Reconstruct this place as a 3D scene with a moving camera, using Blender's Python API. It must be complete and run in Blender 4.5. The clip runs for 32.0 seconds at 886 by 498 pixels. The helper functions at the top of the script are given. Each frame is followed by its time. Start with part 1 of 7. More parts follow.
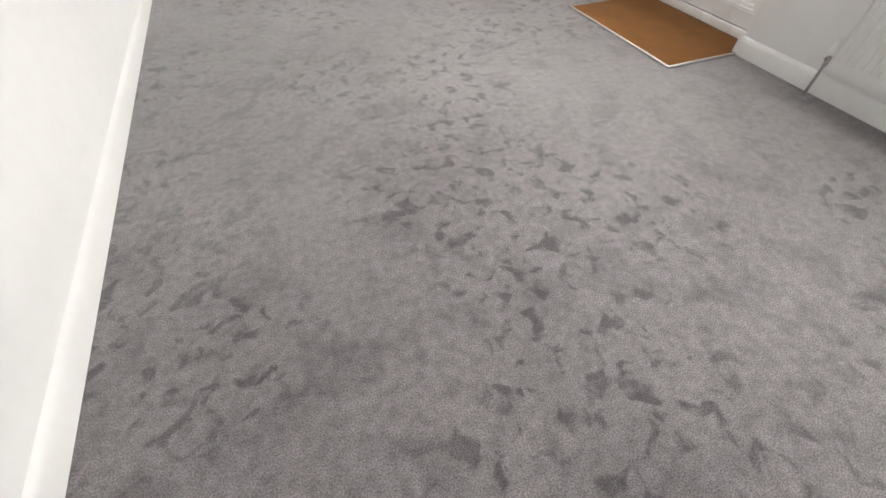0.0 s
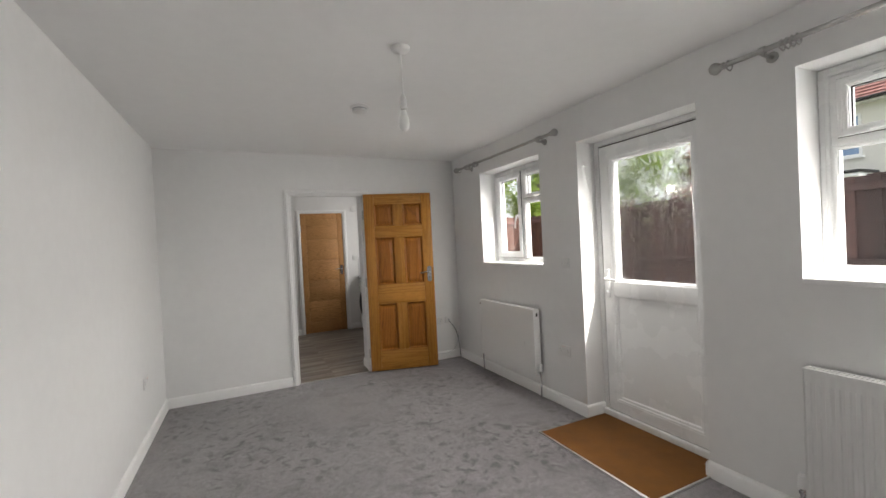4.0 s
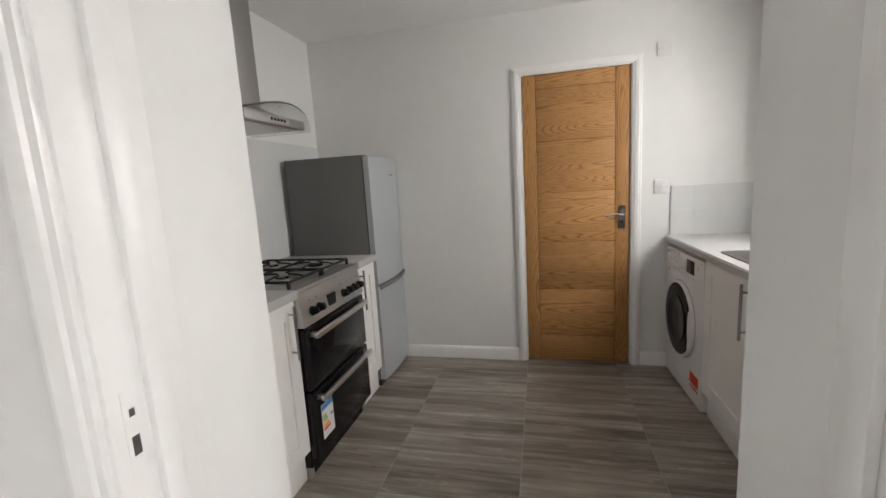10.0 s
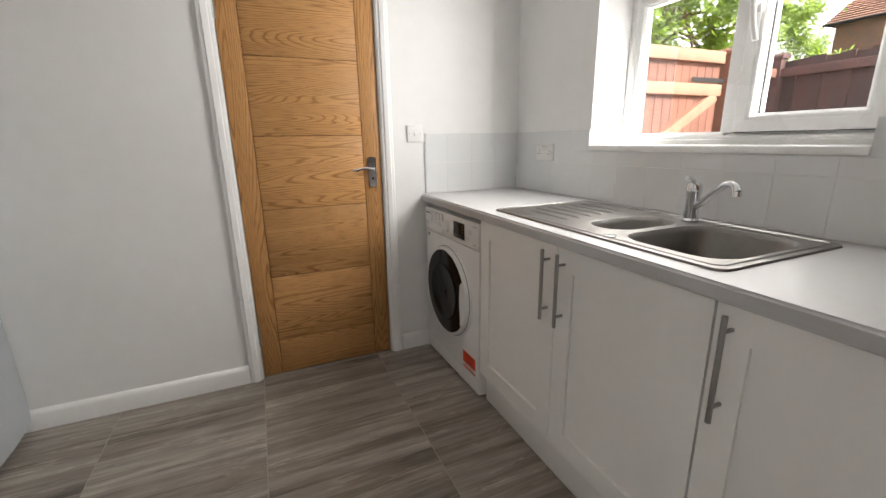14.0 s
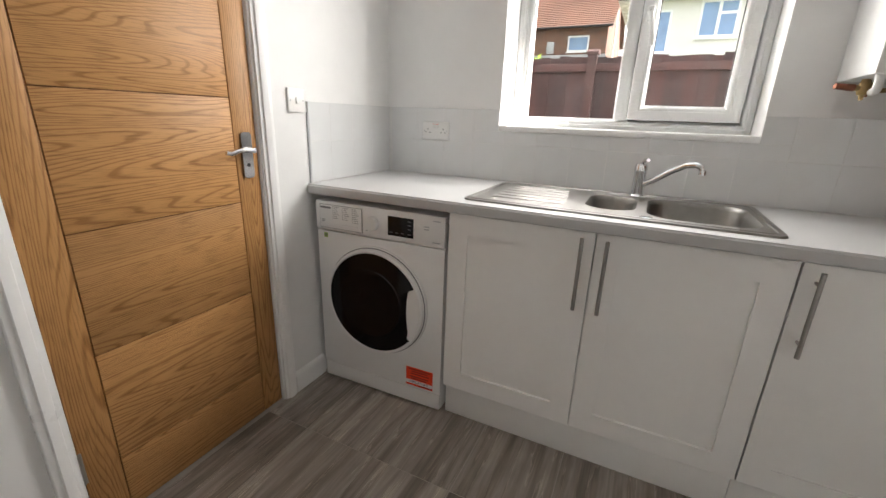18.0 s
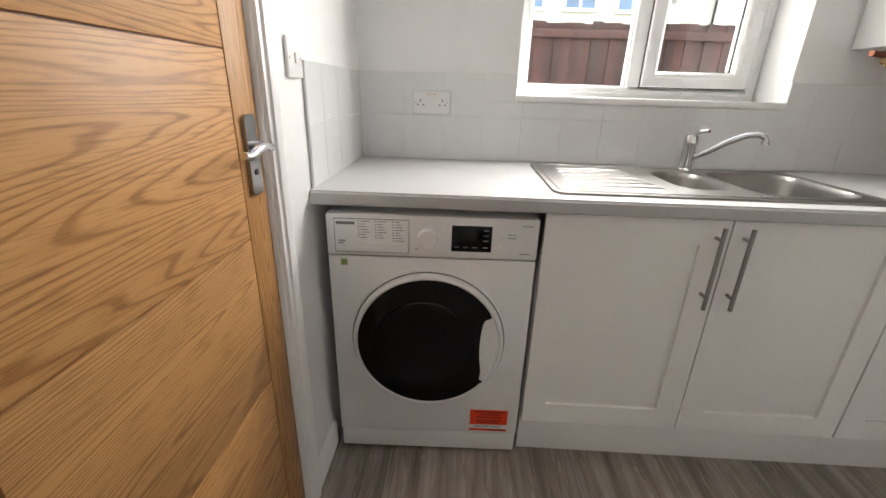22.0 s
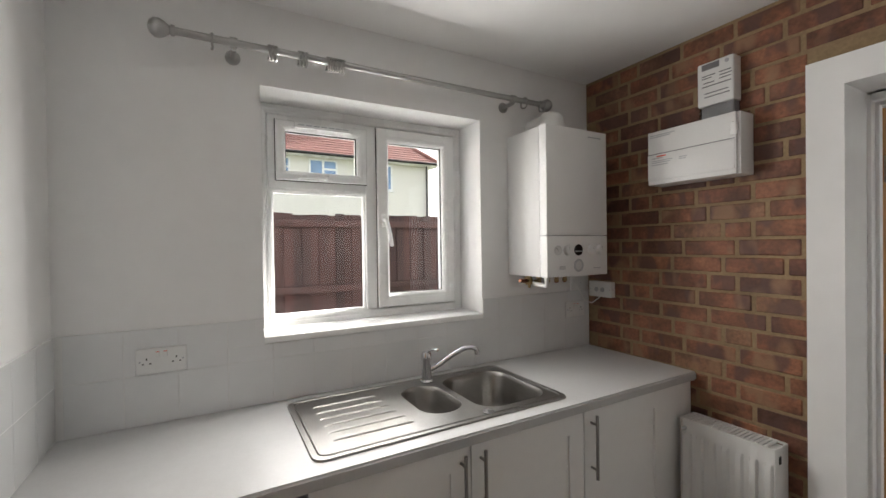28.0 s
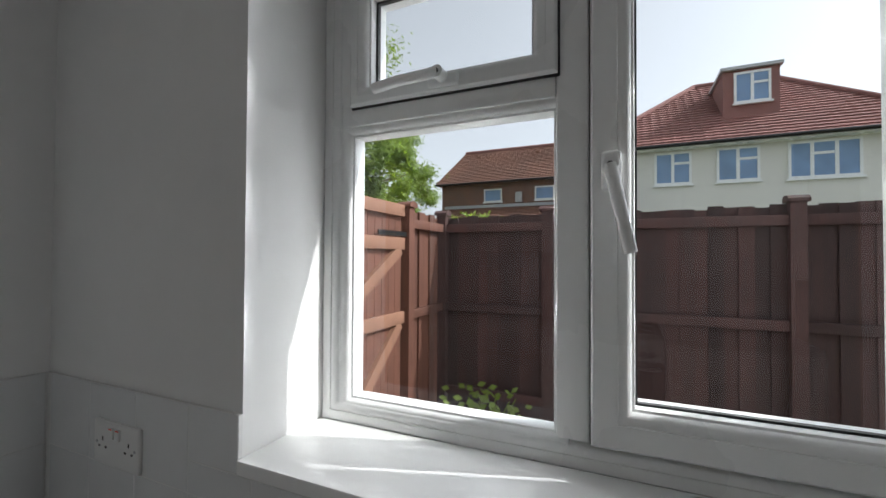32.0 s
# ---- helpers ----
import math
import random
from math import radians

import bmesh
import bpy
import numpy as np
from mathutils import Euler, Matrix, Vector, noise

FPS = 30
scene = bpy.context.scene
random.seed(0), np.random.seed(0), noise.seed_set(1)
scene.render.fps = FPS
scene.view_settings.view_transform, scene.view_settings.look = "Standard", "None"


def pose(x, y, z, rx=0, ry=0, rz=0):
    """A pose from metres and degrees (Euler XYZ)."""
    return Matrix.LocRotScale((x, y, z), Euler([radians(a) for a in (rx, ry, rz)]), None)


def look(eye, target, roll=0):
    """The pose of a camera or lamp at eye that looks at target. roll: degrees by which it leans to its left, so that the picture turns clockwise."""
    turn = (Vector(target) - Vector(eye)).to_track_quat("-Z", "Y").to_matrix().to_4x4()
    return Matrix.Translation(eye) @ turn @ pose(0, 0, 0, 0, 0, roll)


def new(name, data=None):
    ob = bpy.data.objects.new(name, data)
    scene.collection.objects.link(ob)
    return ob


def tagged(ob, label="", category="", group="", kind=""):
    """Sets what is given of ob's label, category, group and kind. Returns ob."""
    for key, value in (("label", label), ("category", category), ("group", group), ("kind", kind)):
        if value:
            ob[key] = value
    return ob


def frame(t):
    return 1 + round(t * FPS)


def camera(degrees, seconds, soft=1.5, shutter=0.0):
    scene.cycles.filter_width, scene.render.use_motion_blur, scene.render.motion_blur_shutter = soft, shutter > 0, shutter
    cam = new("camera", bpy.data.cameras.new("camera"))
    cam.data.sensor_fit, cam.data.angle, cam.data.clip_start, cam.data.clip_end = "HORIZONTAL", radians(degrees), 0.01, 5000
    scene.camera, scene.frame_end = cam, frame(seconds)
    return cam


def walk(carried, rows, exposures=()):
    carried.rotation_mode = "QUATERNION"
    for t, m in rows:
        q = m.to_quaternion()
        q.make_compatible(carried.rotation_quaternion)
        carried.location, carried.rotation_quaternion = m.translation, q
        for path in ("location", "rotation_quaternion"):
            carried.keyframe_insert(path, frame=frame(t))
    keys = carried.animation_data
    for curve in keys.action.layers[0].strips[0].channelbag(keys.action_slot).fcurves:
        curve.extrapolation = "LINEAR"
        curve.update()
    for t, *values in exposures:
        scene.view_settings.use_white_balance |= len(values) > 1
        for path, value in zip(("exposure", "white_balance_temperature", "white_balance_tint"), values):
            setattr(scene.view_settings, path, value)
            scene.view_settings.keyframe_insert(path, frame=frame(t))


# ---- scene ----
cam = camera(93.9, 32.0)
PATH = [
    (0, (0.692, 1.849, 1.017), (1.185, 3.067, -0.49), 0.5),
    (0.2, (0.67, 1.858, 1.052), (1.196, 3.135, -0.394), -0.2),
    (0.5, (0.696, 1.912, 1.107), (1.375, 3.357, -0.098), 0.9),
    (0.7, (0.708, 1.923, 1.154), (1.508, 3.514, 0.242), 1.1),
    (1, (0.698, 1.929, 1.226), (1.613, 3.621, 0.679), 0.34),
    (1.5, (0.706, 1.927, 1.239), (1.649, 3.64, 0.818), -0.2),
    (2, (0.709, 1.92, 1.246), (1.66, 3.639, 0.87), -0.91),
    (2.5, (0.737, 1.929, 1.278), (1.68, 3.669, 0.987), -2.2),
    (4.5, (0.777, 1.919, 1.432), (1.56, 3.759, 1.429), -2.8),
    (5, (0.844, 1.945, 1.379), (1.528, 3.82, 1.254), -2.41),
    (5.5, (0.911, 2.063, 1.321), (1.468, 3.974, 1.125), -2.0),
    (6, (1.084, 2.427, 1.338), (1.488, 4.373, 1.112), -1.82),
    (6.5, (1.33, 2.815, 1.319), (1.558, 4.793, 1.125), -1.4),
    (7, (1.523, 3.28, 1.345), (1.618, 5.265, 1.116), -1.2),
    (7.5, (1.665, 3.793, 1.352), (1.634, 5.778, 1.109), -1.44),
    (8.3, (1.713, 4.655, 1.372), (1.53, 6.633, 1.144), -1.63),
    (8.7, (1.715, 5.05, 1.368), (1.494, 7.024, 1.13), -2.0),
    (9, (1.712, 5.37, 1.362), (1.424, 7.333, 1.109), -2.3),
    (9.5, (1.698, 5.806, 1.349), (1.338, 7.754, 1.072), -2.6),
    (10, (1.667, 6.158, 1.32), (1.205, 8.08, 1.017), -3.37),
    (10.4, (1.605, 6.4, 1.335), (1.199, 8.298, 0.853), -4.52),
    (10.6, (1.557, 6.486, 1.315), (1.265, 8.362, 0.686), -4.34),
    (10.8, (1.529, 6.573, 1.306), (1.313, 8.39, 0.499), -4.7),
    (11, (1.513, 6.636, 1.247), (1.354, 8.361, 0.248), -3.86),
    (11.5, (1.47, 6.639, 1.051), (1.389, 8.007, -0.406), -1.56),
    (12, (1.454, 6.571, 1.0), (1.416, 7.75, -0.615), 0.7),
    (12.5, (1.496, 6.592, 1.009), (1.477, 7.966, -0.445), -0.9),
    (13, (1.463, 6.647, 1.113), (1.638, 8.326, 0.041), 1.23),
    (13.5, (1.535, 6.752, 1.229), (2.004, 8.569, 0.536), 0.18),
    (14, (1.657, 6.982, 1.193), (2.427, 8.757, 0.687), -1.03),
    (14.2, (1.695, 7.086, 1.2), (2.596, 8.81, 0.731), -0.78),
    (14.5, (1.713, 7.175, 1.208), (2.735, 8.821, 0.712), -0.86),
    (16.5, (1.356, 7.86, 1.192), (3.002, 8.846, 0.628), 0.8),
    (17, (1.221, 7.873, 1.203), (2.918, 8.758, 0.625), 1.3),
    (17.5, (1.186, 7.887, 1.195), (2.905, 8.72, 0.604), 1.7),
    (18, (1.177, 7.887, 1.191), (2.897, 8.706, 0.583), 2.0),
    (18.5, (1.177, 7.888, 1.191), (2.887, 8.715, 0.564), 2.2),
    (19, (1.175, 7.915, 1.178), (2.883, 8.736, 0.54), 2.49),
    (19.5, (1.168, 7.92, 1.17), (2.858, 8.777, 0.531), 2.2),
    (20, (1.207, 8.077, 1.173), (2.917, 8.891, 0.532), 1.8),
    (20.5, (1.379, 8.304, 1.174), (3.144, 8.983, 0.524), 1.1),
    (21, (1.419, 8.455, 1.158), (3.248, 8.92, 0.495), 1.2),
    (21.5, (1.36, 8.648, 1.181), (3.217, 8.905, 0.483), 1.19),
    (22, (1.392, 8.729, 1.172), (3.257, 8.798, 0.454), 1.7),
    (22.5, (1.397, 8.741, 1.164), (3.265, 8.724, 0.45), 2.2),
    (23, (1.368, 8.729, 1.171), (3.237, 8.707, 0.459), 2.25),
    (23.5, (1.38, 8.757, 1.165), (3.253, 8.655, 0.471), 2.6),
    (24, (1.4, 8.753, 1.165), (3.275, 8.588, 0.489), 2.4),
    (24.5, (1.478, 8.749, 1.158), (3.351, 8.5, 0.501), 2.1),
    (25, (1.432, 8.738, 1.207), (3.286, 8.279, 0.613), 2.7),
    (25.5, (1.393, 8.72, 1.293), (3.198, 7.954, 0.9), 2.18),
    (26, (1.371, 8.698, 1.374), (3.137, 7.79, 1.133), 0.42),
    (26.5, (1.422, 8.711, 1.384), (3.129, 7.68, 1.23), -0.3),
    (28.5, (1.378, 8.67, 1.519), (3.167, 7.779, 1.585), -1.88),
    (29, (1.437, 8.583, 1.495), (3.321, 7.914, 1.537), -1.91),
    (29.5, (1.563, 8.374, 1.513), (3.495, 7.857, 1.527), -2.4),
    (30, (1.752, 8.268, 1.503), (3.723, 7.928, 1.495), -2.4),
    (30.2, (1.857, 8.227, 1.527), (3.843, 7.986, 1.493), -2.23),
    (30.5, (2.005, 8.154, 1.512), (3.998, 7.985, 1.516), -2.0),
    (31, (2.247, 8.012, 1.519), (4.244, 8.071, 1.538), -1.6),
    (31.5, (2.465, 7.986, 1.519), (4.438, 8.284, 1.578), -0.8),
    (32, (2.594, 7.95, 1.492), (4.416, 8.766, 1.529), 0.3),
]
EXPOSURES = [(0, 2.2, 6500, 10), (0.7, 1.85, 6500, 10), (1.5, 1.52, 6500, 10), (2.5, 1.45, 6500, 10), (5, 1.42, 6500, 10), (7, 1.55, 6500, 10), (8, 1.9, 6500, 10), (9, 2.1, 6500, 10), (10, 2.05, 6500, 10), (11, 2.65, 6500, 10), (12, 2.8, 6500, 10), (13, 3.05, 6500, 10), (14, 2.4, 6500, 10), (17, 2.5, 6500, 10), (19, 2.5, 6500, 10), (22, 2.65, 6500, 10), (24, 2.6, 6500, 10), (25, 2.5, 6500, 10), (26, 2.15, 6500, 10), (29, 1.86, 6450, 10), (30, 1.8, 6300, 8), (31, 1.4, 6050, 8), (32, 0.6, 6000, 8)]
walk(cam, [(t, look(eye, target, roll)) for t, eye, target, roll in PATH], EXPOSURES)

# ---- world, sun and exposure ----
SUN_FROM = Vector((0.30, -0.90, 0.86)).normalized()
world = bpy.data.worlds.new("world")
scene.world = world
world.use_nodes = True
wn, wl = world.node_tree.nodes, world.node_tree.links
sky = wn.new("ShaderNodeTexSky")
sky.sky_type, sky.sun_disc = "NISHITA", False
sky.sun_elevation = math.asin(SUN_FROM.z)
sky.sun_rotation = math.atan2(SUN_FROM.x, SUN_FROM.y)
sky.air_density, sky.dust_density, sky.ozone_density = 1.0, 3.0, 1.0
desat = wn.new("ShaderNodeHueSaturation")
desat.inputs["Saturation"].default_value = 0.12
wl.new(sky.outputs[0], desat.inputs["Color"])
wl.new(desat.outputs[0], wn["Background"].inputs[0])
wn["Background"].inputs[1].default_value = 0.15
sun = new("sun", bpy.data.lights.new("sun", "SUN"))
sun.data.energy, sun.data.angle, sun.data.color = 2.6, radians(0.7), (1.0, 0.95, 0.87)
sun.matrix_world = look(SUN_FROM * 20, (0, 0, 0))


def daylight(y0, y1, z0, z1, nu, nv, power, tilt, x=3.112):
    """Added unseen lamps standing in for the hazy sky's light at or outside one opening: a grid facing into the room,
    mostly a little down.
    """
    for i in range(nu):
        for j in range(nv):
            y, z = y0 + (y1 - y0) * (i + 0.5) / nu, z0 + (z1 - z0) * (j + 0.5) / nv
            lamp = new("daylight_stand_in", bpy.data.lights.new("daylight_stand_in", "SPOT"))
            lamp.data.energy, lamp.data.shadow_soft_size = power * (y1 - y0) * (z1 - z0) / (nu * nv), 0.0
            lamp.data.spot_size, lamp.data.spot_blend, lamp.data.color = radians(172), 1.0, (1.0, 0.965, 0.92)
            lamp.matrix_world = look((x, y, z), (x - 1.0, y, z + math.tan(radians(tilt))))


# ---- materials ----
def material(name, base, rough=0.5, metal=0.0, vary=0.05, scale=6.0, fine=60.0, bump=0.0, bump_scale=200.0, spec=0.5, stretch=(1, 1, 1), coat=0.0):
    """Base colour with broad and fine variation, fine relief and uneven gloss."""
    m = bpy.data.materials.new(name)
    m.use_nodes = True
    n, l = m.node_tree.nodes, m.node_tree.links
    b = n["Principled BSDF"]
    b.inputs["Roughness"].default_value, b.inputs["Metallic"].default_value = rough, metal
    b.inputs["Specular IOR Level"].default_value = spec
    b.inputs["Coat Weight"].default_value = coat
    tc, mp = n.new("ShaderNodeTexCoord"), n.new("ShaderNodeMapping")
    mp.inputs["Scale"].default_value = stretch
    l.new(tc.outputs["Object"], mp.inputs["Vector"])
    n1, n2, mix = n.new("ShaderNodeTexNoise"), n.new("ShaderNodeTexNoise"), n.new("ShaderNodeMath")
    n1.inputs["Scale"].default_value, n1.inputs["Detail"].default_value = scale, 4
    n2.inputs["Scale"].default_value, n2.inputs["Detail"].default_value = fine, 5
    l.new(mp.outputs[0], n1.inputs["Vector"])
    l.new(mp.outputs[0], n2.inputs["Vector"])
    mix.operation = "ADD"
    l.new(n1.outputs[0], mix.inputs[0])
    l.new(n2.outputs[0], mix.inputs[1])
    rng = n.new("ShaderNodeMapRange")
    rng.inputs["From Min"].default_value, rng.inputs["From Max"].default_value = 0.6, 1.4
    rng.inputs["To Min"].default_value, rng.inputs["To Max"].default_value = 1 - vary, 1 + vary
    l.new(mix.outputs[0], rng.inputs["Value"])
    sc = n.new("ShaderNodeVectorMath")
    sc.operation = "SCALE"
    sc.inputs[0].default_value = base
    l.new(rng.outputs[0], sc.inputs["Scale"])
    l.new(sc.outputs[0], b.inputs["Base Color"])
    rr = n.new("ShaderNodeMapRange")
    rr.inputs["To Min"].default_value, rr.inputs["To Max"].default_value = max(0.02, rough - 0.06), min(1, rough + 0.06)
    l.new(n1.outputs[0], rr.inputs["Value"])
    l.new(rr.outputs[0], b.inputs["Roughness"])
    if bump:
        n3, bp = n.new("ShaderNodeTexNoise"), n.new("ShaderNodeBump")
        n3.inputs["Scale"].default_value, n3.inputs["Detail"].default_value = bump_scale, 3
        bp.inputs["Strength"].default_value, bp.inputs["Distance"].default_value = bump, 0.002
        l.new(mp.outputs[0], n3.inputs["Vector"])
        l.new(n3.outputs[0], bp.inputs["Height"])
        l.new(bp.outputs[0], b.inputs["Normal"])
    return m


def ramp_node(n, stops):
    r = n.new("ShaderNodeValToRGB")
    r.color_ramp.elements[0].position, r.color_ramp.elements[0].color = stops[0][0], (*stops[0][1], 1)
    r.color_ramp.elements[1].position, r.color_ramp.elements[1].color = stops[-1][0], (*stops[-1][1], 1)
    for p, c in stops[1:-1]:
        r.color_ramp.elements.new(p).color = (*c, 1)
    return r


def wood(name, dark, mid, light, along="X", rough=0.48, ring=4.2, seed=0.0, squeeze=0.13, turns=34.0, detail=1.4):
    """Oak: cathedral rings from a stretched, warped field, with pores along the grain."""
    m = bpy.data.materials.new(name)
    m.use_nodes = True
    n, l = m.node_tree.nodes, m.node_tree.links
    b = n["Principled BSDF"]
    tc, mp, info, shift = n.new("ShaderNodeTexCoord"), n.new("ShaderNodeMapping"), n.new("ShaderNodeObjectInfo"), n.new("ShaderNodeVectorMath")
    s = {"X": (squeeze, 1, 1), "Z": (1, 1, squeeze)}[along]
    mp.inputs["Scale"].default_value = s
    mul = n.new("ShaderNodeMath")
    mul.operation, mul.inputs[1].default_value = "MULTIPLY_ADD", 7.3
    mul.inputs[2].default_value = seed
    l.new(info.outputs["Random"], mul.inputs[0])
    l.new(tc.outputs["Object"], mp.inputs["Vector"])
    shift.operation = "ADD"
    l.new(mp.outputs[0], shift.inputs[0])
    l.new(mul.outputs[0], shift.inputs[1])
    field, wob = n.new("ShaderNodeTexNoise"), n.new("ShaderNodeTexNoise")
    field.inputs["Scale"].default_value, field.inputs["Detail"].default_value, field.inputs["Roughness"].default_value = ring, detail, 0.42
    field.inputs["Distortion"].default_value = 0.25
    l.new(shift.outputs[0], field.inputs["Vector"])
    rings = n.new("ShaderNodeMath")
    rings.operation, rings.inputs[1].default_value = "MULTIPLY", turns
    l.new(field.outputs[0], rings.inputs[0])
    frac = n.new("ShaderNodeMath")
    frac.operation = "FRACT"
    l.new(rings.outputs[0], frac.inputs[0])
    pore, pmap = n.new("ShaderNodeTexNoise"), n.new("ShaderNodeMapping")
    pmap.inputs["Scale"].default_value = {"X": (14, 240, 240), "Z": (240, 240, 14)}[along]
    l.new(tc.outputs["Object"], pmap.inputs["Vector"])
    l.new(pmap.outputs[0], pore.inputs["Vector"])
    pore.inputs["Scale"].default_value, pore.inputs["Detail"].default_value = 1.0, 3
    wob.inputs["Scale"].default_value, wob.inputs["Detail"].default_value = 3.0, 3
    l.new(shift.outputs[0], wob.inputs["Vector"])
    r1 = ramp_node(n, [(0.0, mid), (0.25, light), (0.66, light), (0.82, dark), (0.93, dark), (1.0, mid)])
    l.new(frac.outputs[0], r1.inputs[0])
    r2 = ramp_node(n, [(0.34, (0.55, 0.52, 0.48)), (0.50, (1.04, 1.04, 1.04))])
    l.new(pore.outputs[0], r2.inputs[0])
    mx = n.new("ShaderNodeMix")
    mx.data_type, mx.blend_type = "RGBA", "MULTIPLY"
    mx.inputs["Factor"].default_value = 0.6
    l.new(r1.outputs[0], mx.inputs["A"])
    l.new(r2.outputs[0], mx.inputs["B"])
    r3 = ramp_node(n, [(0.3, (0.82, 0.8, 0.76)), (0.7, (1.1, 1.08, 1.05))])
    l.new(wob.outputs[0], r3.inputs[0])
    mx2 = n.new("ShaderNodeMix")
    mx2.data_type, mx2.blend_type = "RGBA", "MULTIPLY"
    mx2.inputs["Factor"].default_value = 1.0
    l.new(mx.outputs["Result"], mx2.inputs["A"])
    l.new(r3.outputs[0], mx2.inputs["B"])
    l.new(mx2.outputs["Result"], b.inputs["Base Color"])
    b.inputs["Roughness"].default_value, b.inputs["Specular IOR Level"].default_value = rough, 0.35
    bp = n.new("ShaderNodeBump")
    bp.inputs["Strength"].default_value, bp.inputs["Distance"].default_value = 0.18, 0.001
    l.new(pore.outputs[0], bp.inputs["Height"])
    l.new(bp.outputs[0], b.inputs["Normal"])
    return m


M_WALL = material("matt_white_wall_paint", (0.81, 0.81, 0.805), 0.75, vary=0.025, scale=1.3, fine=14, bump=0.10, bump_scale=120)
M_CEIL = material("matt_white_ceiling_paint", (0.88, 0.88, 0.875), 0.85, vary=0.02, scale=1.1, fine=12, bump=0.12, bump_scale=90)
M_GLOSS = material("white_gloss_woodwork", (0.87, 0.87, 0.865), 0.3, vary=0.02, scale=5, fine=40, bump=0.05, bump_scale=60)
M_UPVC = material("white_upvc", (0.83, 0.835, 0.83), 0.27, vary=0.015, scale=4, fine=60)
M_RAD = material("white_enamel", (0.78, 0.78, 0.77), 0.3, vary=0.015, scale=3, fine=30)
M_PLASTIC = material("white_moulded_plastic", (0.76, 0.76, 0.75), 0.35, vary=0.02, scale=8, fine=80)
M_GREYPL = material("grey_plastic", (0.45, 0.46, 0.48), 0.4, vary=0.03)
M_BLACK = material("black_enamel", (0.006, 0.006, 0.007), 0.16, vary=0.1, spec=0.25)
M_DARKGLASS = material("black_door_glass", (0.004, 0.004, 0.0055), 0.09, vary=0.1, spec=0.22)
M_RUBBER = material("black_rubber", (0.02, 0.02, 0.02), 0.6, vary=0.15)
M_DARK = material("dark_slot", (0.015, 0.015, 0.015), 0.7, vary=0.1)
M_CHROME = material("polished_chrome", (0.72, 0.73, 0.75), 0.12, 1.0, vary=0.03, fine=40)
M_STEEL = material("brushed_stainless_steel", (0.50, 0.495, 0.49), 0.42, 1.0, vary=0.06, scale=3, fine=20, stretch=(1, 14, 14), bump=0.05, bump_scale=60)
M_SINK = material("brushed_sink_steel", (0.27, 0.26, 0.248), 0.36, 1.0, vary=0.10, scale=3, fine=24, stretch=(14, 1, 14), bump=0.05, bump_scale=60)
# backplate chrome, its dark reflections put into a darker base colour
M_PLATE = material("chrome_plate_dark_reflected", (0.40, 0.40, 0.41), 0.2, 1.0, vary=0.08, fine=30)
M_NICKEL = material("satin_nickel", (0.36, 0.35, 0.34), 0.32, 1.0, vary=0.05, fine=30)
M_POLE = material("satin_steel_pole", (0.43, 0.425, 0.415), 0.34, 1.0, vary=0.05, fine=30)
M_BRASS = material("brass", (0.38, 0.27, 0.13), 0.3, 1.0, vary=0.1)
M_COPPER = material("copper_pipe", (0.27, 0.115, 0.075), 0.45, 1.0, vary=0.12)
M_CAB = material("white_cabinet_paint", (0.86, 0.855, 0.84), 0.35, vary=0.015, scale=2, fine=30)
M_TOP = material("pale_grey_worktop_laminate", (0.55, 0.55, 0.55), 0.34, vary=0.045, scale=40, fine=240, bump=0.03, bump_scale=300)
M_APPL = material("white_appliance_enamel", (0.79, 0.79, 0.785), 0.44, vary=0.01, scale=2, fine=20)
M_SILVER = material("silver_fridge_panel", (0.52, 0.55, 0.58), 0.38, 0.35, vary=0.03, scale=2, fine=40)
M_GREY = material("grey_fridge_side", (0.16, 0.16, 0.16), 0.5, vary=0.06, scale=5, fine=90, bump=0.05, bump_scale=150)
M_OAK_V = wood("oak_veneer_upright", (0.335, 0.160, 0.054), (0.46, 0.238, 0.086), (0.50, 0.268, 0.104), "Z", squeeze=0.08, turns=84.0, detail=2.6)
M_OAK_H = wood("oak_veneer_level", (0.335, 0.162, 0.056), (0.47, 0.245, 0.090), (0.515, 0.278, 0.110), "X", seed=3.1, squeeze=0.08, turns=84.0, detail=2.6)
M_PINE_V = wood("stained_door_timber_upright", (0.325, 0.140, 0.021), (0.365, 0.162, 0.026), (0.405, 0.187, 0.034), "Z", 0.3, 6.0, 1.7, 0.05, 16.0)
M_PINE_H = wood("stained_door_timber_level", (0.335, 0.148, 0.023), (0.38, 0.172, 0.029), (0.42, 0.198, 0.038), "X", 0.3, 6.0, 5.2, 0.05, 16.0)
M_PINE_P = wood("darker_stained_door_panel", (0.235, 0.080, 0.009), (0.27, 0.098, 0.012), (0.30, 0.114, 0.015), "Z", 0.28, 5.0, 2.9, 0.09, 20.0)
M_LIP = wood("groove_shade_timber", (0.15, 0.066, 0.02), (0.20, 0.09, 0.028), (0.23, 0.105, 0.034), "Z")
M_TILEW = material("glossy_white_wall_tile", (0.72, 0.73, 0.735), 0.08, vary=0.02, scale=3, fine=12, bump=0.03, bump_scale=9)
M_GROUTW = material("white_grout", (0.72, 0.72, 0.71), 0.8, vary=0.05, bump=0.1)
M_RED = material("red_sticker", (0.82, 0.055, 0.010), 0.5, vary=0.03)
M_MAROON = material("dark_red_print", (0.22, 0.012, 0.006), 0.5)
M_GREEN = material("green_print", (0.25, 0.38, 0.06), 0.4)
M_YELLOW = material("yellow_print", (0.75, 0.6, 0.05), 0.4)
M_ORANGE = material("orange_print", (0.75, 0.25, 0.04), 0.4)
M_BLUE = material("blue_print", (0.08, 0.25, 0.55), 0.4)
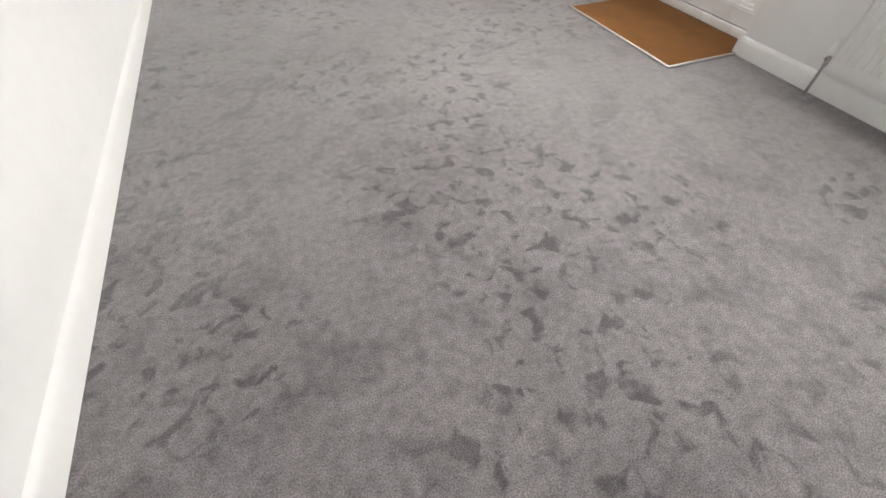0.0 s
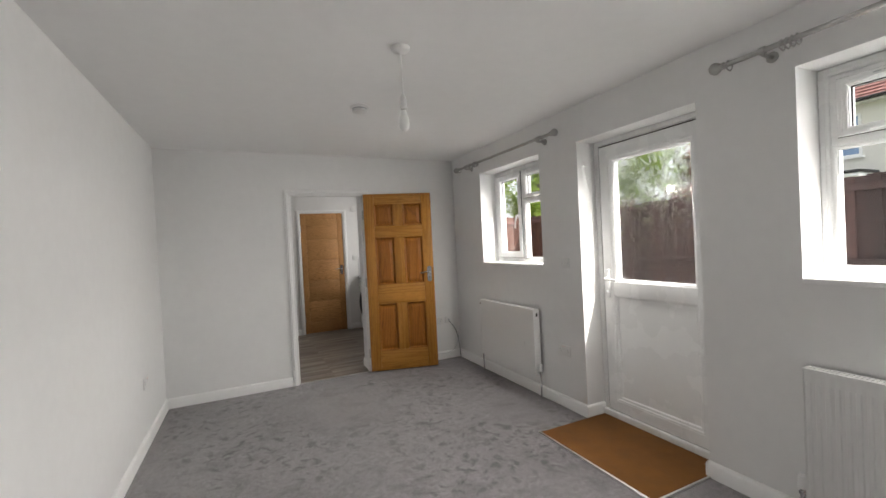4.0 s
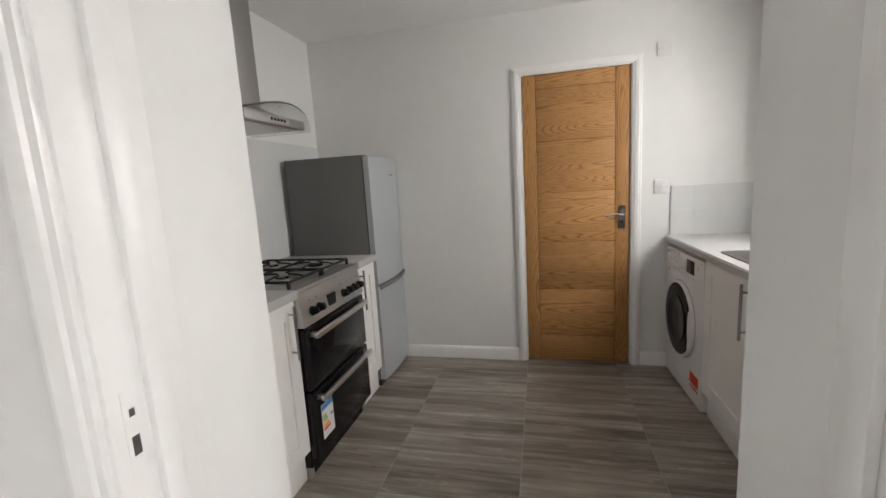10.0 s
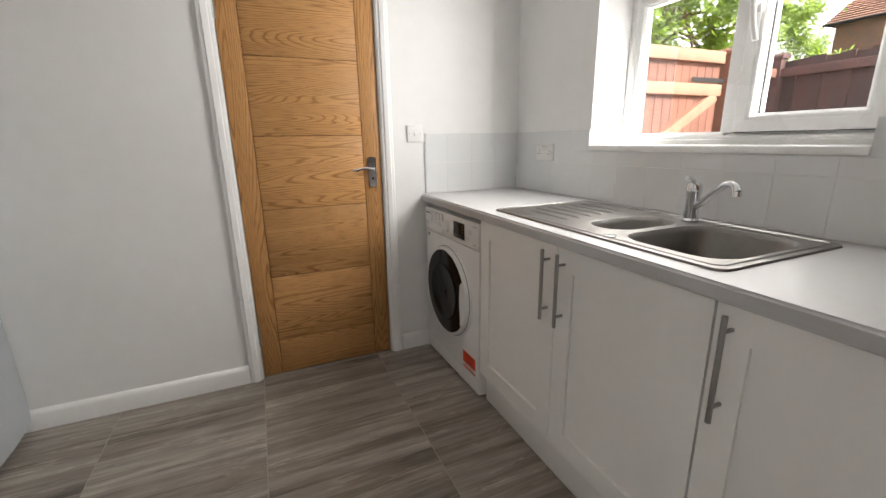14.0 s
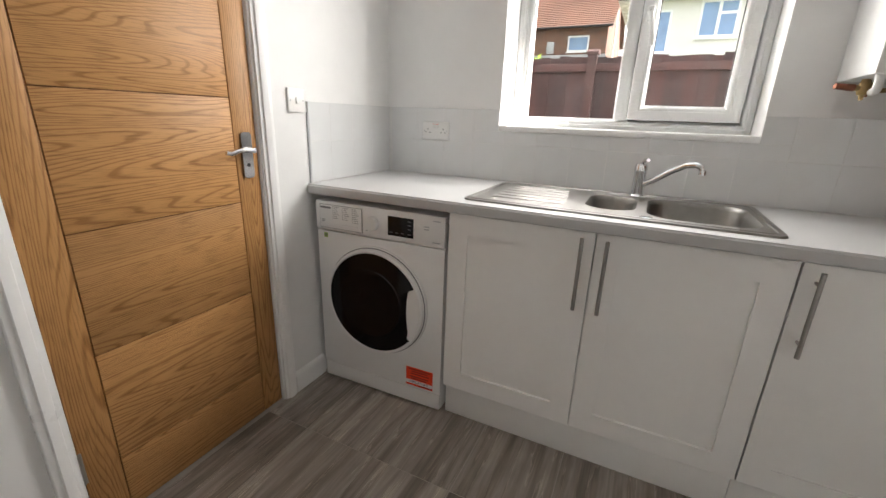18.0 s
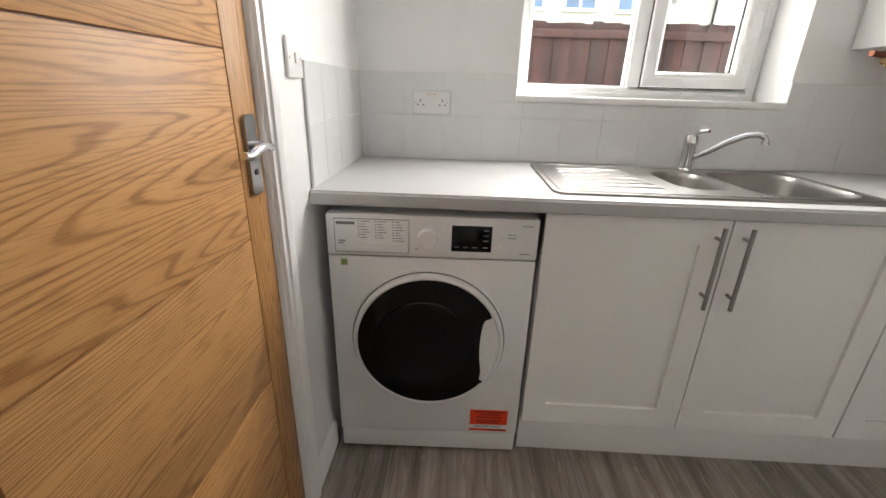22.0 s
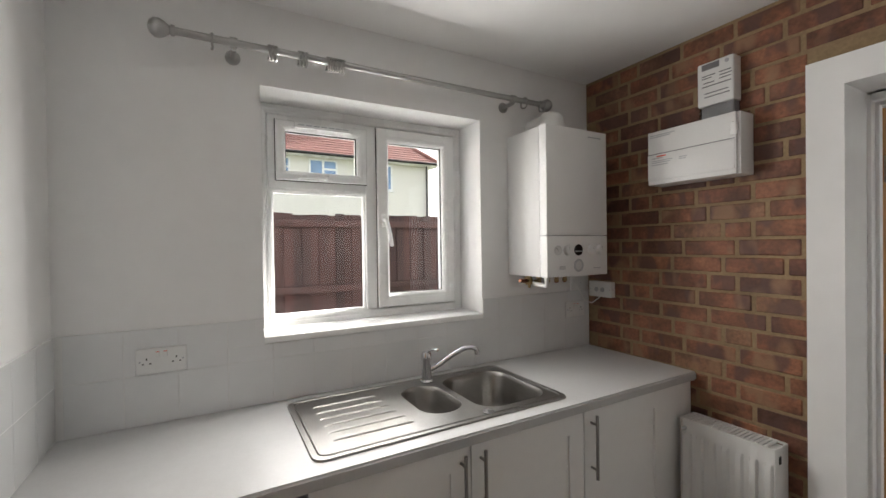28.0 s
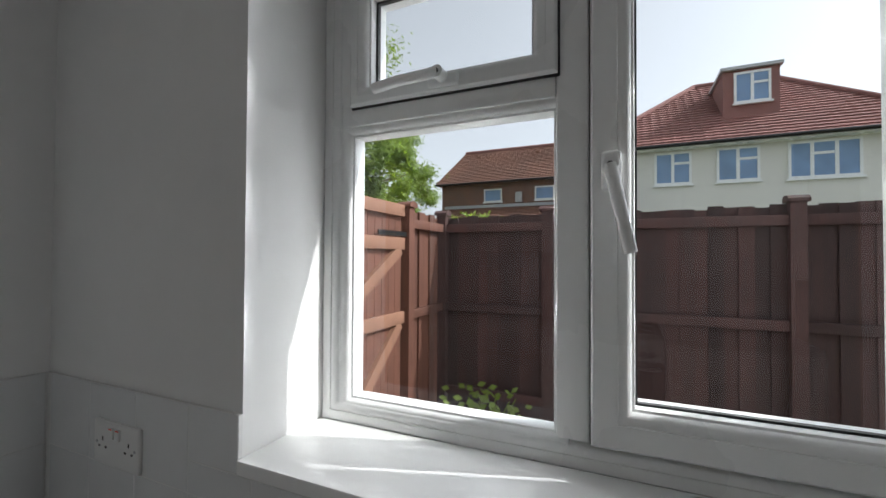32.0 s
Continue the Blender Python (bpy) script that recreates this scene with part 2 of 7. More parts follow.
M_WHITE = material("white_print", (0.78, 0.78, 0.78), 0.4, vary=0.01)
M_DIAL = material("pale_grey_dial", (0.60, 0.60, 0.60), 0.35, vary=0.03)
M_INK = material("grey_ink", (0.18, 0.18, 0.19), 0.5)


def glass(name, tint=(1, 1, 1), rough=0.0, ior=1.45):
    m = bpy.data.materials.new(name)
    m.use_nodes = True
    b = m.node_tree.nodes["Principled BSDF"]
    b.inputs["Base Color"].default_value = (*tint, 1)
    b.inputs["Transmission Weight"].default_value, b.inputs["Roughness"].default_value, b.inputs["IOR"].default_value = 1.0, rough, ior
    return m


M_GLASS = glass("clear_glass", (0.97, 0.985, 0.98))
M_HOODGLASS = glass("curved_hood_glass", (0.9, 0.94, 0.93))
M_BULB = material("frosted_white_bulb", (0.82, 0.82, 0.80), 0.35, vary=0.01)


# ---- geometry helpers ----
def box(bm, x0, x1, y0, y1, z0, z1, bevel=0.0, seg=2):
    """A box between two corners, with rounded edges where asked."""
    tmp = bmesh.new()
    bmesh.ops.create_cube(tmp, size=1.0, matrix=Matrix.LocRotScale(((x0 + x1) / 2, (y0 + y1) / 2, (z0 + z1) / 2), None, (abs(x1 - x0), abs(y1 - y0), abs(z1 - z0))))
    if bevel:
        bmesh.ops.bevel(tmp, geom=tmp.edges[:], offset=bevel, segments=seg, affect="EDGES", profile=0.5, clamp_overlap=True)
    merge(bm, tmp)
    return bm


def merge(bm, tmp, m=None):
    me = bpy.data.meshes.new("tmp")
    if m is not None:
        bmesh.ops.transform(tmp, matrix=m, verts=tmp.verts[:])
    tmp.to_mesh(me)
    tmp.free()
    bm.from_mesh(me)
    bpy.data.meshes.remove(me)


def tube(bm, a, b, r, r2=None, seg=16, caps=True):
    """A cylinder or cone from a to b."""
    a, b = Vector(a), Vector(b)
    d = b - a
    tmp = bmesh.new()
    bmesh.ops.create_cone(tmp, cap_ends=caps, segments=seg, radius1=r, radius2=r if r2 is None else r2, depth=d.length)
    merge(bm, tmp, Matrix.Translation((a + b) / 2) @ d.to_track_quat("Z", "Y").to_matrix().to_4x4())
    return bm


def sweep(bm, pts, r, seg=10):
    """A round pipe along a line of points."""
    pts = [Vector(p) for p in pts]
    rings = []
    up = Vector((0.13, 0.31, 0.94))
    for i, p in enumerate(pts):
        d = (pts[min(i + 1, len(pts) - 1)] - pts[max(i - 1, 0)]).normalized()
        u = d.cross(up).normalized()
        v = d.cross(u)
        rings.append([bm.verts.new(p + r * (math.cos(2 * math.pi * k / seg) * u + math.sin(2 * math.pi * k / seg) * v)) for k in range(seg)])
    for a, b in zip(rings, rings[1:]):
        for k in range(seg):
            bm.faces.new((a[k], a[(k + 1) % seg], b[(k + 1) % seg], b[k]))
    bm.faces.new(rings[0][::-1])
    bm.faces.new(rings[-1])
    return bm


def lathe(bm, profile, seg=28, m=Matrix()):
    """Turns (radius, height) pairs round the z axis."""
    rings = [[bm.verts.new(m @ Vector((r * math.cos(2 * math.pi * k / seg), r * math.sin(2 * math.pi * k / seg), z))) for k in range(seg)] for r, z in profile]
    for a, b in zip(rings, rings[1:]):
        for k in range(seg):
            bm.faces.new((a[k], a[(k + 1) % seg], b[(k + 1) % seg], b[k]))
    bm.faces.new(rings[0][::-1])
    bm.faces.new(rings[-1])
    return bm


def prism(bm, outline, axis, lo, hi):
    """An outline of (u, v) pairs pushed out along an axis: X gives (y, z), Y gives (x, z), Z gives (x, y)."""
    def at(u, v, w):
        return {"X": (w, u, v), "Y": (u, w, v), "Z": (u, v, w)}[axis]
    a = [bm.verts.new(at(u, v, lo)) for u, v in outline]
    b = [bm.verts.new(at(u, v, hi)) for u, v in outline]
    k = len(a)
    bm.faces.new(a[::-1])
    bm.faces.new(b)
    for i in range(k):
        bm.faces.new((a[i], a[(i + 1) % k], b[(i + 1) % k], b[i]))
    bmesh.ops.recalc_face_normals(bm, faces=bm.faces[:])
    return bm


def rounded(x0, x1, z0, z1, r, seg=6):
    """The outline of a rectangle with round corners."""
    out = []
    for cx, cz, a0 in ((x1 - r, z1 - r, 0), (x0 + r, z1 - r, 90), (x0 + r, z0 + r, 180), (x1 - r, z0 + r, 270)):
        for k in range(seg + 1):
            a = radians(a0 + 90 * k / seg)
            out.append((cx + r * math.cos(a), cz + r * math.sin(a)))
    return out


def solid(bm, us, vs, open_cells, axis, lo, hi):
    """A slab cut by a grid of lines, with some cells left open: walls and frames in one closed mesh."""
    def at(u, v, w):
        return {"X": (w, u, v), "Y": (u, w, v), "Z": (u, v, w)}[axis]
    verts = {}

    def vert(i, j, s):
        if (i, j, s) not in verts:
            verts[i, j, s] = bm.verts.new(at(us[i], vs[j], (lo, hi)[s]))
        return verts[i, j, s]
    nu, nv = len(us) - 1, len(vs) - 1
    full = lambda i, j: 0 <= i < nu and 0 <= j < nv and (i, j) not in open_cells
    for i in range(nu):
        for j in range(nv):
            if not full(i, j):
                continue
            for s in (0, 1):
                bm.faces.new((vert(i, j, s), vert(i + 1, j, s), vert(i + 1, j + 1, s), vert(i, j + 1, s)))
            for di, dj, a, b in ((-1, 0, (i, j), (i, j + 1)), (1, 0, (i + 1, j), (i + 1, j + 1)), (0, -1, (i, j), (i + 1, j)), (0, 1, (i, j + 1), (i + 1, j + 1))):
                if not full(i + di, j + dj):
                    bm.faces.new((vert(*a, 0), vert(*b, 0), vert(*b, 1), vert(*a, 1)))
    bmesh.ops.recalc_face_normals(bm, faces=bm.faces[:])
    return bm


def finish(ob_name, bm, mat, smooth=True):
    me = bpy.data.meshes.new(ob_name)
    bm.to_mesh(me)
    bm.free()
    me.materials.append(mat)
    ob = new(ob_name, me)
    if smooth:
        me.polygons.foreach_set("use_smooth", [True] * len(me.polygons))
        me.set_sharp_from_angle(angle=radians(38))
    return ob


def thing(name, m, label, category, group="", kind=""):
    ob = new(name)
    ob.empty_display_size = 0.1
    ob.matrix_world = m
    return tagged(ob, label, category, group, kind)


def part(name, bm, mat, parent, label="", smooth=True):
    ob = finish(name, bm, mat, smooth)
    ob.parent = parent
    if label:
        ob["label"] = label
    return ob


def structure(name, bm, mat, label, category, smooth=True):
    return tagged(finish(name, bm, mat, smooth), label, category, kind="structure")


def bx(*a, **k):
    return box(bmesh.new(), *a, **k)


def words(text, size, mat, parent, m, name="lettering"):
    """A line of built-in lettering turned to mesh, flat on the surface that m gives."""
    cu = bpy.data.curves.new(name, "FONT")
    cu.body, cu.size, cu.extrude, cu.align_x, cu.align_y = text, size, 0.0002, "CENTER", "CENTER"
    tmp = bpy.data.objects.new("tmp", cu)
    me = bpy.data.meshes.new_from_object(tmp)
    bpy.data.objects.remove(tmp)
    me.name = name
    me.materials.append(mat)
    ob = new(name, me)
    ob.parent, ob.matrix_local = parent, m
    return ob


FRONT = pose(0, 0, 0, 90)      # lettering upright on a face that looks along -y

# ---- plan ----
XR, XO = 3.086, 3.40           # window wall, inside and outside
Y0, YF, YB, YK = 0.35, 6.50, 6.785, 9.135
ZC = 2.42
DOOR = (1.165, 1.952)          # opening to the kitchen
BATH = (1.545, 2.262)
WIN_K = (7.532, 8.530, 1.157, 2.114)
WIN_L = (4.826, 5.842, 1.178, 2.146)
WIN_B = (1.20, 2.953, 1.162, 2.146)
DOOR_O = (3.425, 4.367, 2.138)

# added lamp grids that brighten both rooms; some hang outside the glass
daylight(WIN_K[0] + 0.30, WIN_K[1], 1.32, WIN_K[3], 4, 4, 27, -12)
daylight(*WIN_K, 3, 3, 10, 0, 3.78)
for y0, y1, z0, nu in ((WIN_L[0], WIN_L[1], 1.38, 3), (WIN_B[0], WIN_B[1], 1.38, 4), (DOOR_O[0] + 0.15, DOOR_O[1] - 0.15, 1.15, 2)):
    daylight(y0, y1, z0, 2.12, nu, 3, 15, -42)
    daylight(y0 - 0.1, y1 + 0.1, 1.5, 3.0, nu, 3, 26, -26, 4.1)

# ---- floors, walls, ceilings ----
def carpet_material():
    m = bpy.data.materials.new("grey_cut_pile_carpet")
    m.use_nodes = True
    n, l = m.node_tree.nodes, m.node_tree.links
    b = n["Principled BSDF"]
    b.inputs["Roughness"].default_value = 0.95
    b.inputs["Sheen Weight"].default_value, b.inputs["Sheen Roughness"].default_value = 0.35, 0.5
    tc = n.new("ShaderNodeTexCoord")
    noises = []
    for k, d, dist in ((0.9, 3, 0.4), (5.2, 3, 0.7), (240, 2, 0.0), (15.0, 3, 0.6), (1.1, 2, 0.3), (34, 3, 0.2)):
        t = n.new("ShaderNodeTexNoise")
        t.inputs["Scale"].default_value, t.inputs["Detail"].default_value, t.inputs["Distortion"].default_value = k, d, dist
        l.new(tc.outputs["Object"], t.inputs["Vector"])
        noises.append(t)
    base = ramp_node(n, [(0.3, (0.168, 0.154, 0.158)), (0.7, (0.214, 0.199, 0.204))])
    l.new(noises[0].outputs[0], base.inputs[0])
    # trodden marks: small flattened spots gathered in patches
    spots = ramp_node(n, [(0.535, (1, 1, 1)), (0.64, (0.44, 0.44, 0.45))])
    l.new(noises[3].outputs[0], spots.inputs[0])
    broad = ramp_node(n, [(0.50, (1.03, 1.03, 1.03)), (0.66, (0.80, 0.795, 0.80))])
    l.new(noises[1].outputs[0], broad.inputs[0])
    patch = ramp_node(n, [(0.42, (0.12, 0.12, 0.12)), (0.56, (1, 1, 1))])
    l.new(noises[4].outputs[0], patch.inputs[0])
    speck = ramp_node(n, [(0.3, (0.78, 0.775, 0.78)), (0.7, (1.16, 1.16, 1.17))])
    l.new(noises[5].outputs[0], speck.inputs[0])
    tuft = ramp_node(n, [(0.32, (0.58, 0.57, 0.58)), (0.66, (1.40, 1.40, 1.41))])
    l.new(noises[2].outputs[0], tuft.inputs[0])
    last = base.outputs[0]
    for r in (spots, broad, tuft, speck):
        mx = n.new("ShaderNodeMix")
        mx.data_type, mx.blend_type = "RGBA", "MULTIPLY"
        mx.inputs["Factor"].default_value = 1.0
        if r is spots:
            l.new(patch.outputs[0], mx.inputs["Factor"])
        l.new(last, mx.inputs["A"])
        l.new(r.outputs[0], mx.inputs["B"])
        last = mx.outputs["Result"]
    l.new(last, b.inputs["Base Color"])
    bp = n.new("ShaderNodeBump")
    bp.inputs["Strength"].default_value, bp.inputs["Distance"].default_value = 0.6, 0.004
    l.new(noises[2].outputs[0], bp.inputs["Height"])
    l.new(bp.outputs[0], b.inputs["Normal"])
    return m


def striated_tile_material():
    """Grey porcelain with long travertine bands along x, differing from tile to tile."""
    m = bpy.data.materials.new("grey_striated_porcelain")
    m.use_nodes = True
    n, l = m.node_tree.nodes, m.node_tree.links
    b = n["Principled BSDF"]
    b.inputs["Roughness"].default_value = 0.42
    tc, mp, info, add = n.new("ShaderNodeTexCoord"), n.new("ShaderNodeMapping"), n.new("ShaderNodeObjectInfo"), n.new("ShaderNodeVectorMath")
    mul = n.new("ShaderNodeMath")
    mul.operation, mul.inputs[1].default_value = "MULTIPLY", 31.7
    l.new(info.outputs["Random"], mul.inputs[0])
    add.operation = "ADD"
    l.new(tc.outputs["Object"], add.inputs[0])
    l.new(mul.outputs[0], add.inputs[1])
    mp.inputs["Scale"].default_value = (0.8, 12, 1)
    l.new(add.outputs[0], mp.inputs["Vector"])
    t1, t2, t3 = (n.new("ShaderNodeTexNoise") for _ in range(3))
    t1.inputs["Scale"].default_value, t1.inputs["Detail"].default_value, t1.inputs["Distortion"].default_value = 1.0, 5, 0.35
    t1.inputs["Roughness"].default_value = 0.6
    l.new(mp.outputs[0], t1.inputs["Vector"])
    mp2 = n.new("ShaderNodeMapping")
    mp2.inputs["Scale"].default_value = (3.0, 40, 1)
    l.new(add.outputs[0], mp2.inputs["Vector"])
    t2.inputs["Scale"].default_value, t2.inputs["Detail"].default_value, t2.inputs["Distortion"].default_value = 1.0, 4, 0.8
    l.new(mp2.outputs[0], t2.inputs["Vector"])
    t3.inputs["Scale"].default_value, t3.inputs["Detail"].default_value = 9.0, 4
    l.new(add.outputs[0], t3.inputs["Vector"])
    r1 = ramp_node(n, [(0.30, (0.120, 0.099, 0.083)), (0.42, (0.215, 0.184, 0.159)), (0.54, (0.315, 0.28, 0.247)), (0.70, (0.45, 0.41, 0.37))])
    l.new(t1.outputs[0], r1.inputs[0])
    r2 = ramp_node(n, [(0.3, (0.76, 0.76, 0.76)), (0.7, (1.18, 1.18, 1.18))])
    l.new(t2.outputs[0], r2.inputs[0])
    r3 = ramp_node(n, [(0.3, (0.9, 0.9, 0.9)), (0.7, (1.08, 1.07, 1.05))])
    l.new(t3.outputs[0], r3.inputs[0])
    # thin pale veins wandering along the bands
    mp3, t4 = n.new("ShaderNodeMapping"), n.new("ShaderNodeTexNoise")
    mp3.inputs["Scale"].default_value = (1.5, 20, 1)
    l.new(add.outputs[0], mp3.inputs["Vector"])
    t4.inputs["Scale"].default_value, t4.inputs["Detail"].default_value, t4.inputs["Distortion"].default_value = 1.0, 6, 0.12
    l.new(mp3.outputs[0], t4.inputs["Vector"])
    r4 = ramp_node(n, [(0.46, (0.94, 0.94, 0.94)), (0.492, (1.0, 1.0, 1.0)), (0.505, (1.40, 1.38, 1.36)), (0.516, (0.76, 0.75, 0.74)), (0.56, (1, 1, 1))])
    l.new(t4.outputs[0], r4.inputs[0])
    last = r1.outputs[0]
    for r in (r2, r3, r4):
        mx = n.new("ShaderNodeMix")
        mx.data_type, mx.blend_type = "RGBA", "MULTIPLY"
        mx.inputs["Factor"].default_value = 1.0
        l.new(last, mx.inputs["A"])
        l.new(r.outputs[0], mx.inputs["B"])
        last = mx.outputs["Result"]
    l.new(last, b.inputs["Base Color"])
    rr = n.new("ShaderNodeMapRange")
    rr.inputs["To Min"].default_value, rr.inputs["To Max"].default_value = 0.32, 0.52
    l.new(t3.outputs[0], rr.inputs["Value"])
    l.new(rr.outputs[0], b.inputs["Roughness"])
    return m


M_CARPET = carpet_material()
M_FLOORTILE = striated_tile_material()
M_GROUT = material("pale_grey_grout", (0.38, 0.35, 0.31), 0.9, vary=0.1, bump=0.2)
M_MAT = material("brown_coir_matting", (0.150, 0.058, 0.006), 0.95, vary=0.25, scale=9, fine=260, bump=0.6, bump_scale=420)
M_ALU = material("brushed_aluminium_trim", (0.7, 0.69, 0.67), 0.3, 1.0, vary=0.05)

structure("floor", bx(-0.06, XO - 0.05, Y0 - 0.1, YF + 0.030, -0.12, 0.0), M_CARPET, "grey cut-pile carpet with trodden marks in the living room", "carpet", False)
floor_k = structure("floor_kitchen", bx(-0.06, XO - 0.05, YF + 0.033, YK + 0.1, -0.12, -0.0018), M_GROUT, "pale grout bed under grey striated floor tiles", "tiled floor", False)
structure("ceiling", bx(-0.1, XO, Y0 - 0.1, YF + 0.14, ZC, ZC + 0.12), M_CEIL, "plain white painted living room ceiling", "ceiling", False)
structure("ceiling_kitchen", bx(-0.1, XO, YF + 0.144, YK + 0.1, ZC, ZC + 0.12), M_CEIL, "plain white painted kitchen ceiling", "ceiling", False)

# window wall: one slab with four openings
us = [Y0 - 0.1, WIN_B[0], WIN_B[1], DOOR_O[0], DOOR_O[1], WIN_L[0], WIN_L[1], WIN_K[0], WIN_K[1], YK + 0.1]
vs = [-0.12, -0.03, WIN_K[2], WIN_B[2], WIN_L[2], WIN_K[3], DOOR_O[2], WIN_L[3], ZC + 0.12]
holes = {(1, j) for j in (3, 4, 5, 6)} | {(3, j) for j in (1, 2, 3, 4, 5)} | {(5, j) for j in (4, 5, 6)} | {(7, j) for j in (2, 3, 4)}
structure("wall_east", solid(bmesh.new(), us, vs, holes, "X", XR, XO), M_WALL, "white painted outer wall with three windows and a door", "wall", False)
structure("wall_west", bx(-0.12, 0.0, Y0 - 0.1, YK + 0.1, -0.12, ZC + 0.12), M_WALL, "plain white painted side wall", "wall", False)
structure("wall_south", bx(0.0, XR, Y0 - 0.12, Y0, -0.12, ZC + 0.12), M_WALL, "plain white painted end wall", "wall", False)
us = [0.0, DOOR[0], DOOR[1], XR]
structure("wall_middle", solid(bmesh.new(), us, [-0.12, -0.03, 2.03, ZC + 0.12], {(1, 1)}, "Y", YF, YB - 0.012), M_WALL, "white wall with the doorway between living room and kitchen", "wall", False)
us = [0.0, BATH[0], BATH[1], XR]
structure("wall_north", solid(bmesh.new(), us, [-0.12, -0.03, 2.03, ZC + 0.12], {(1, 1)}, "Y", YK, YK + 0.1), M_WALL, "white kitchen end wall round a closed oak door", "wall", False)
structure("wall_behind_door", bx(BATH[0] - 0.2, BATH[1] + 0.2, YK + 0.3, YK + 0.36, -0.12, ZC), M_WALL, "plain wall behind the closed door", "wall", False)


def skirting_profile(h=0.095, t=0.016):
    return [(0, 0), (t, 0), (t, h - 0.022), (t * 0.75, h - 0.010), (t * 0.35, h - 0.002), (0, h)]


def skirting(name, a, b, inward, label="white gloss skirting board along the wall"):
    """A moulded skirting from a to b on the floor; inward is the side it stands out to."""
    a, b, inw = Vector((*a, 0)), Vector((*b, 0)), Vector((*inward, 0))
    bm = bmesh.new()
    e = [[bm.verts.new(p + inw * t + Vector((0, 0, z))) for t, z in skirting_profile()] for p in (a, b)]
    k = len(e[0])
    bm.faces.new(e[0][::-1])
    bm.faces.new(e[1])
    for i in range(k):
        bm.faces.new((e[0][i], e[0][(i + 1) % k], e[1][(i + 1) % k], e[1][i]))
    bmesh.ops.recalc_face_normals(bm, faces=bm.faces[:])
    return structure(name, bm, M_GLOSS, label, "skirting board")


ARCH_L = 1.112                  # outer edge of the architrave on the living side
skirting("baseboard_west", (0, Y0), (0, YF), (1, 0))
skirting("baseboard_middle", (0.017, YF), (ARCH_L, YF), (0, -1))
skirting("baseboard_middle_right", (2.02, YF), (XR - 0.017, YF), (0, -1))
skirting("baseboard_east_far", (XR, DOOR_O[1]), (XR, YF), (-1, 0))
skirting("baseboard_east_near", (XR, Y0), (XR, DOOR_O[0]), (-1, 0))
skirting("baseboard_reveal_far", (XR - 0.016, DOOR_O[1]), (3.26, DOOR_O[1]), (0, -1))
skirting("baseboard_reveal_near", (XR - 0.016, DOOR_O[0]), (3.26, DOOR_O[0]), (0, 1))
skirting("baseboard_kitchen_north", (0.0, YK), (BATH[0] - 0.053, YK), (0, -1))
skirting("baseboard_kitchen_corner", (BATH[1] + 0.053, YK), (2.50, YK), (0, -1))
skirting("baseboard_brick", (DOOR[1] + 0.107, YB + 0.001), (2.52, YB + 0.001), (0, 1))
skirting("baseboard_doorway_left", (DOOR[0], YF + 0.115), (DOOR[0], YB + 0.03), (1, 0))
skirting("baseboard_doorway_right", (DOOR[1], YF + 0.115), (DOOR[1], YB + 0.03), (-1, 0))


def architrave(name, x0, x1, top, y, sign, label):
    """Ogee architrave on three sides of an opening in a wall that faces sign along y."""
    th = ARCH
    steps = [(0.0, 0.011), (0.010, 0.013), (0.013, 0.018), (0.024, 0.021), (0.036, 0.022), (0.039, 0.017), (th - 0.003, 0.016), (th, 0.013)]
    t = thing(name, Matrix(), label, "door frame", kind="structure")
    for nm, segs in (("side_trim", ((x0, 0.0, x0, top, -1),)), ("side_trim", ((x1, 0.0, x1, top, 1),)), ("head_trim", ((x0, top, x1, top, 0),))):
        bm = bmesh.new()
        for xa, za, xb, zb, side in segs:
            rows = []
            for end in (0, 1):
                row = []
                for w, d in [(0.0, 0.0)] + steps + [(th, 0.0)]:
                    if side:
                        x, z = xa + side * w, (za if end == 0 else zb + w)
                    else:
                        x, z = (xa - w if end == 0 else xb + w), za + w
                    row.append(bm.verts.new((x, y + sign * d, z)))
                rows.append(row)
            k = len(rows[0])
            bm.faces.new(rows[0])
            bm.faces.new(rows[1][::-1])
            for i in range(k):
                bm.faces.new((rows[0][i], rows[0][(i + 1) % k], rows[1][(i + 1) % k], rows[1][i]))
        bmesh.ops.recalc_face_normals(bm, faces=bm.faces[:])
        part(nm, bm, M_GLOSS, t)
    return t


ARCH = 0.055


def lining(t, x0, x1, top, ya, yb, stop_at):
    """Door lining boards and stops inside an opening."""
    part("lining_board", bx(x0 - 0.014, x0 + 0.012, ya, yb, 0, top + 0.012, bevel=0.002), M_GLOSS, t)
    part("lining_board", bx(x1 - 0.012, x1 + 0.014, ya, yb, 0, top + 0.012, bevel=0.002), M_GLOSS, t)
    part("lining_head", bx(x0 + 0.012, x1 - 0.012, ya, yb, top - 0.012, top + 0.014, bevel=0.002), M_GLOSS, t)
    s0, s1 = stop_at
    part("door_stop", bx(x0 + 0.012, x0 + 0.024, s0, s1, 0, top - 0.012, bevel=0.002), M_GLOSS, t)
    part("door_stop", bx(x1 - 0.024, x1 - 0.012, s0, s1, 0, top - 0.012, bevel=0.002), M_GLOSS, t)
    part("door_stop", bx(x0 + 0.024, x1 - 0.024, s0, s1, top - 0.024, top - 0.012, bevel=0.002), M_GLOSS, t)


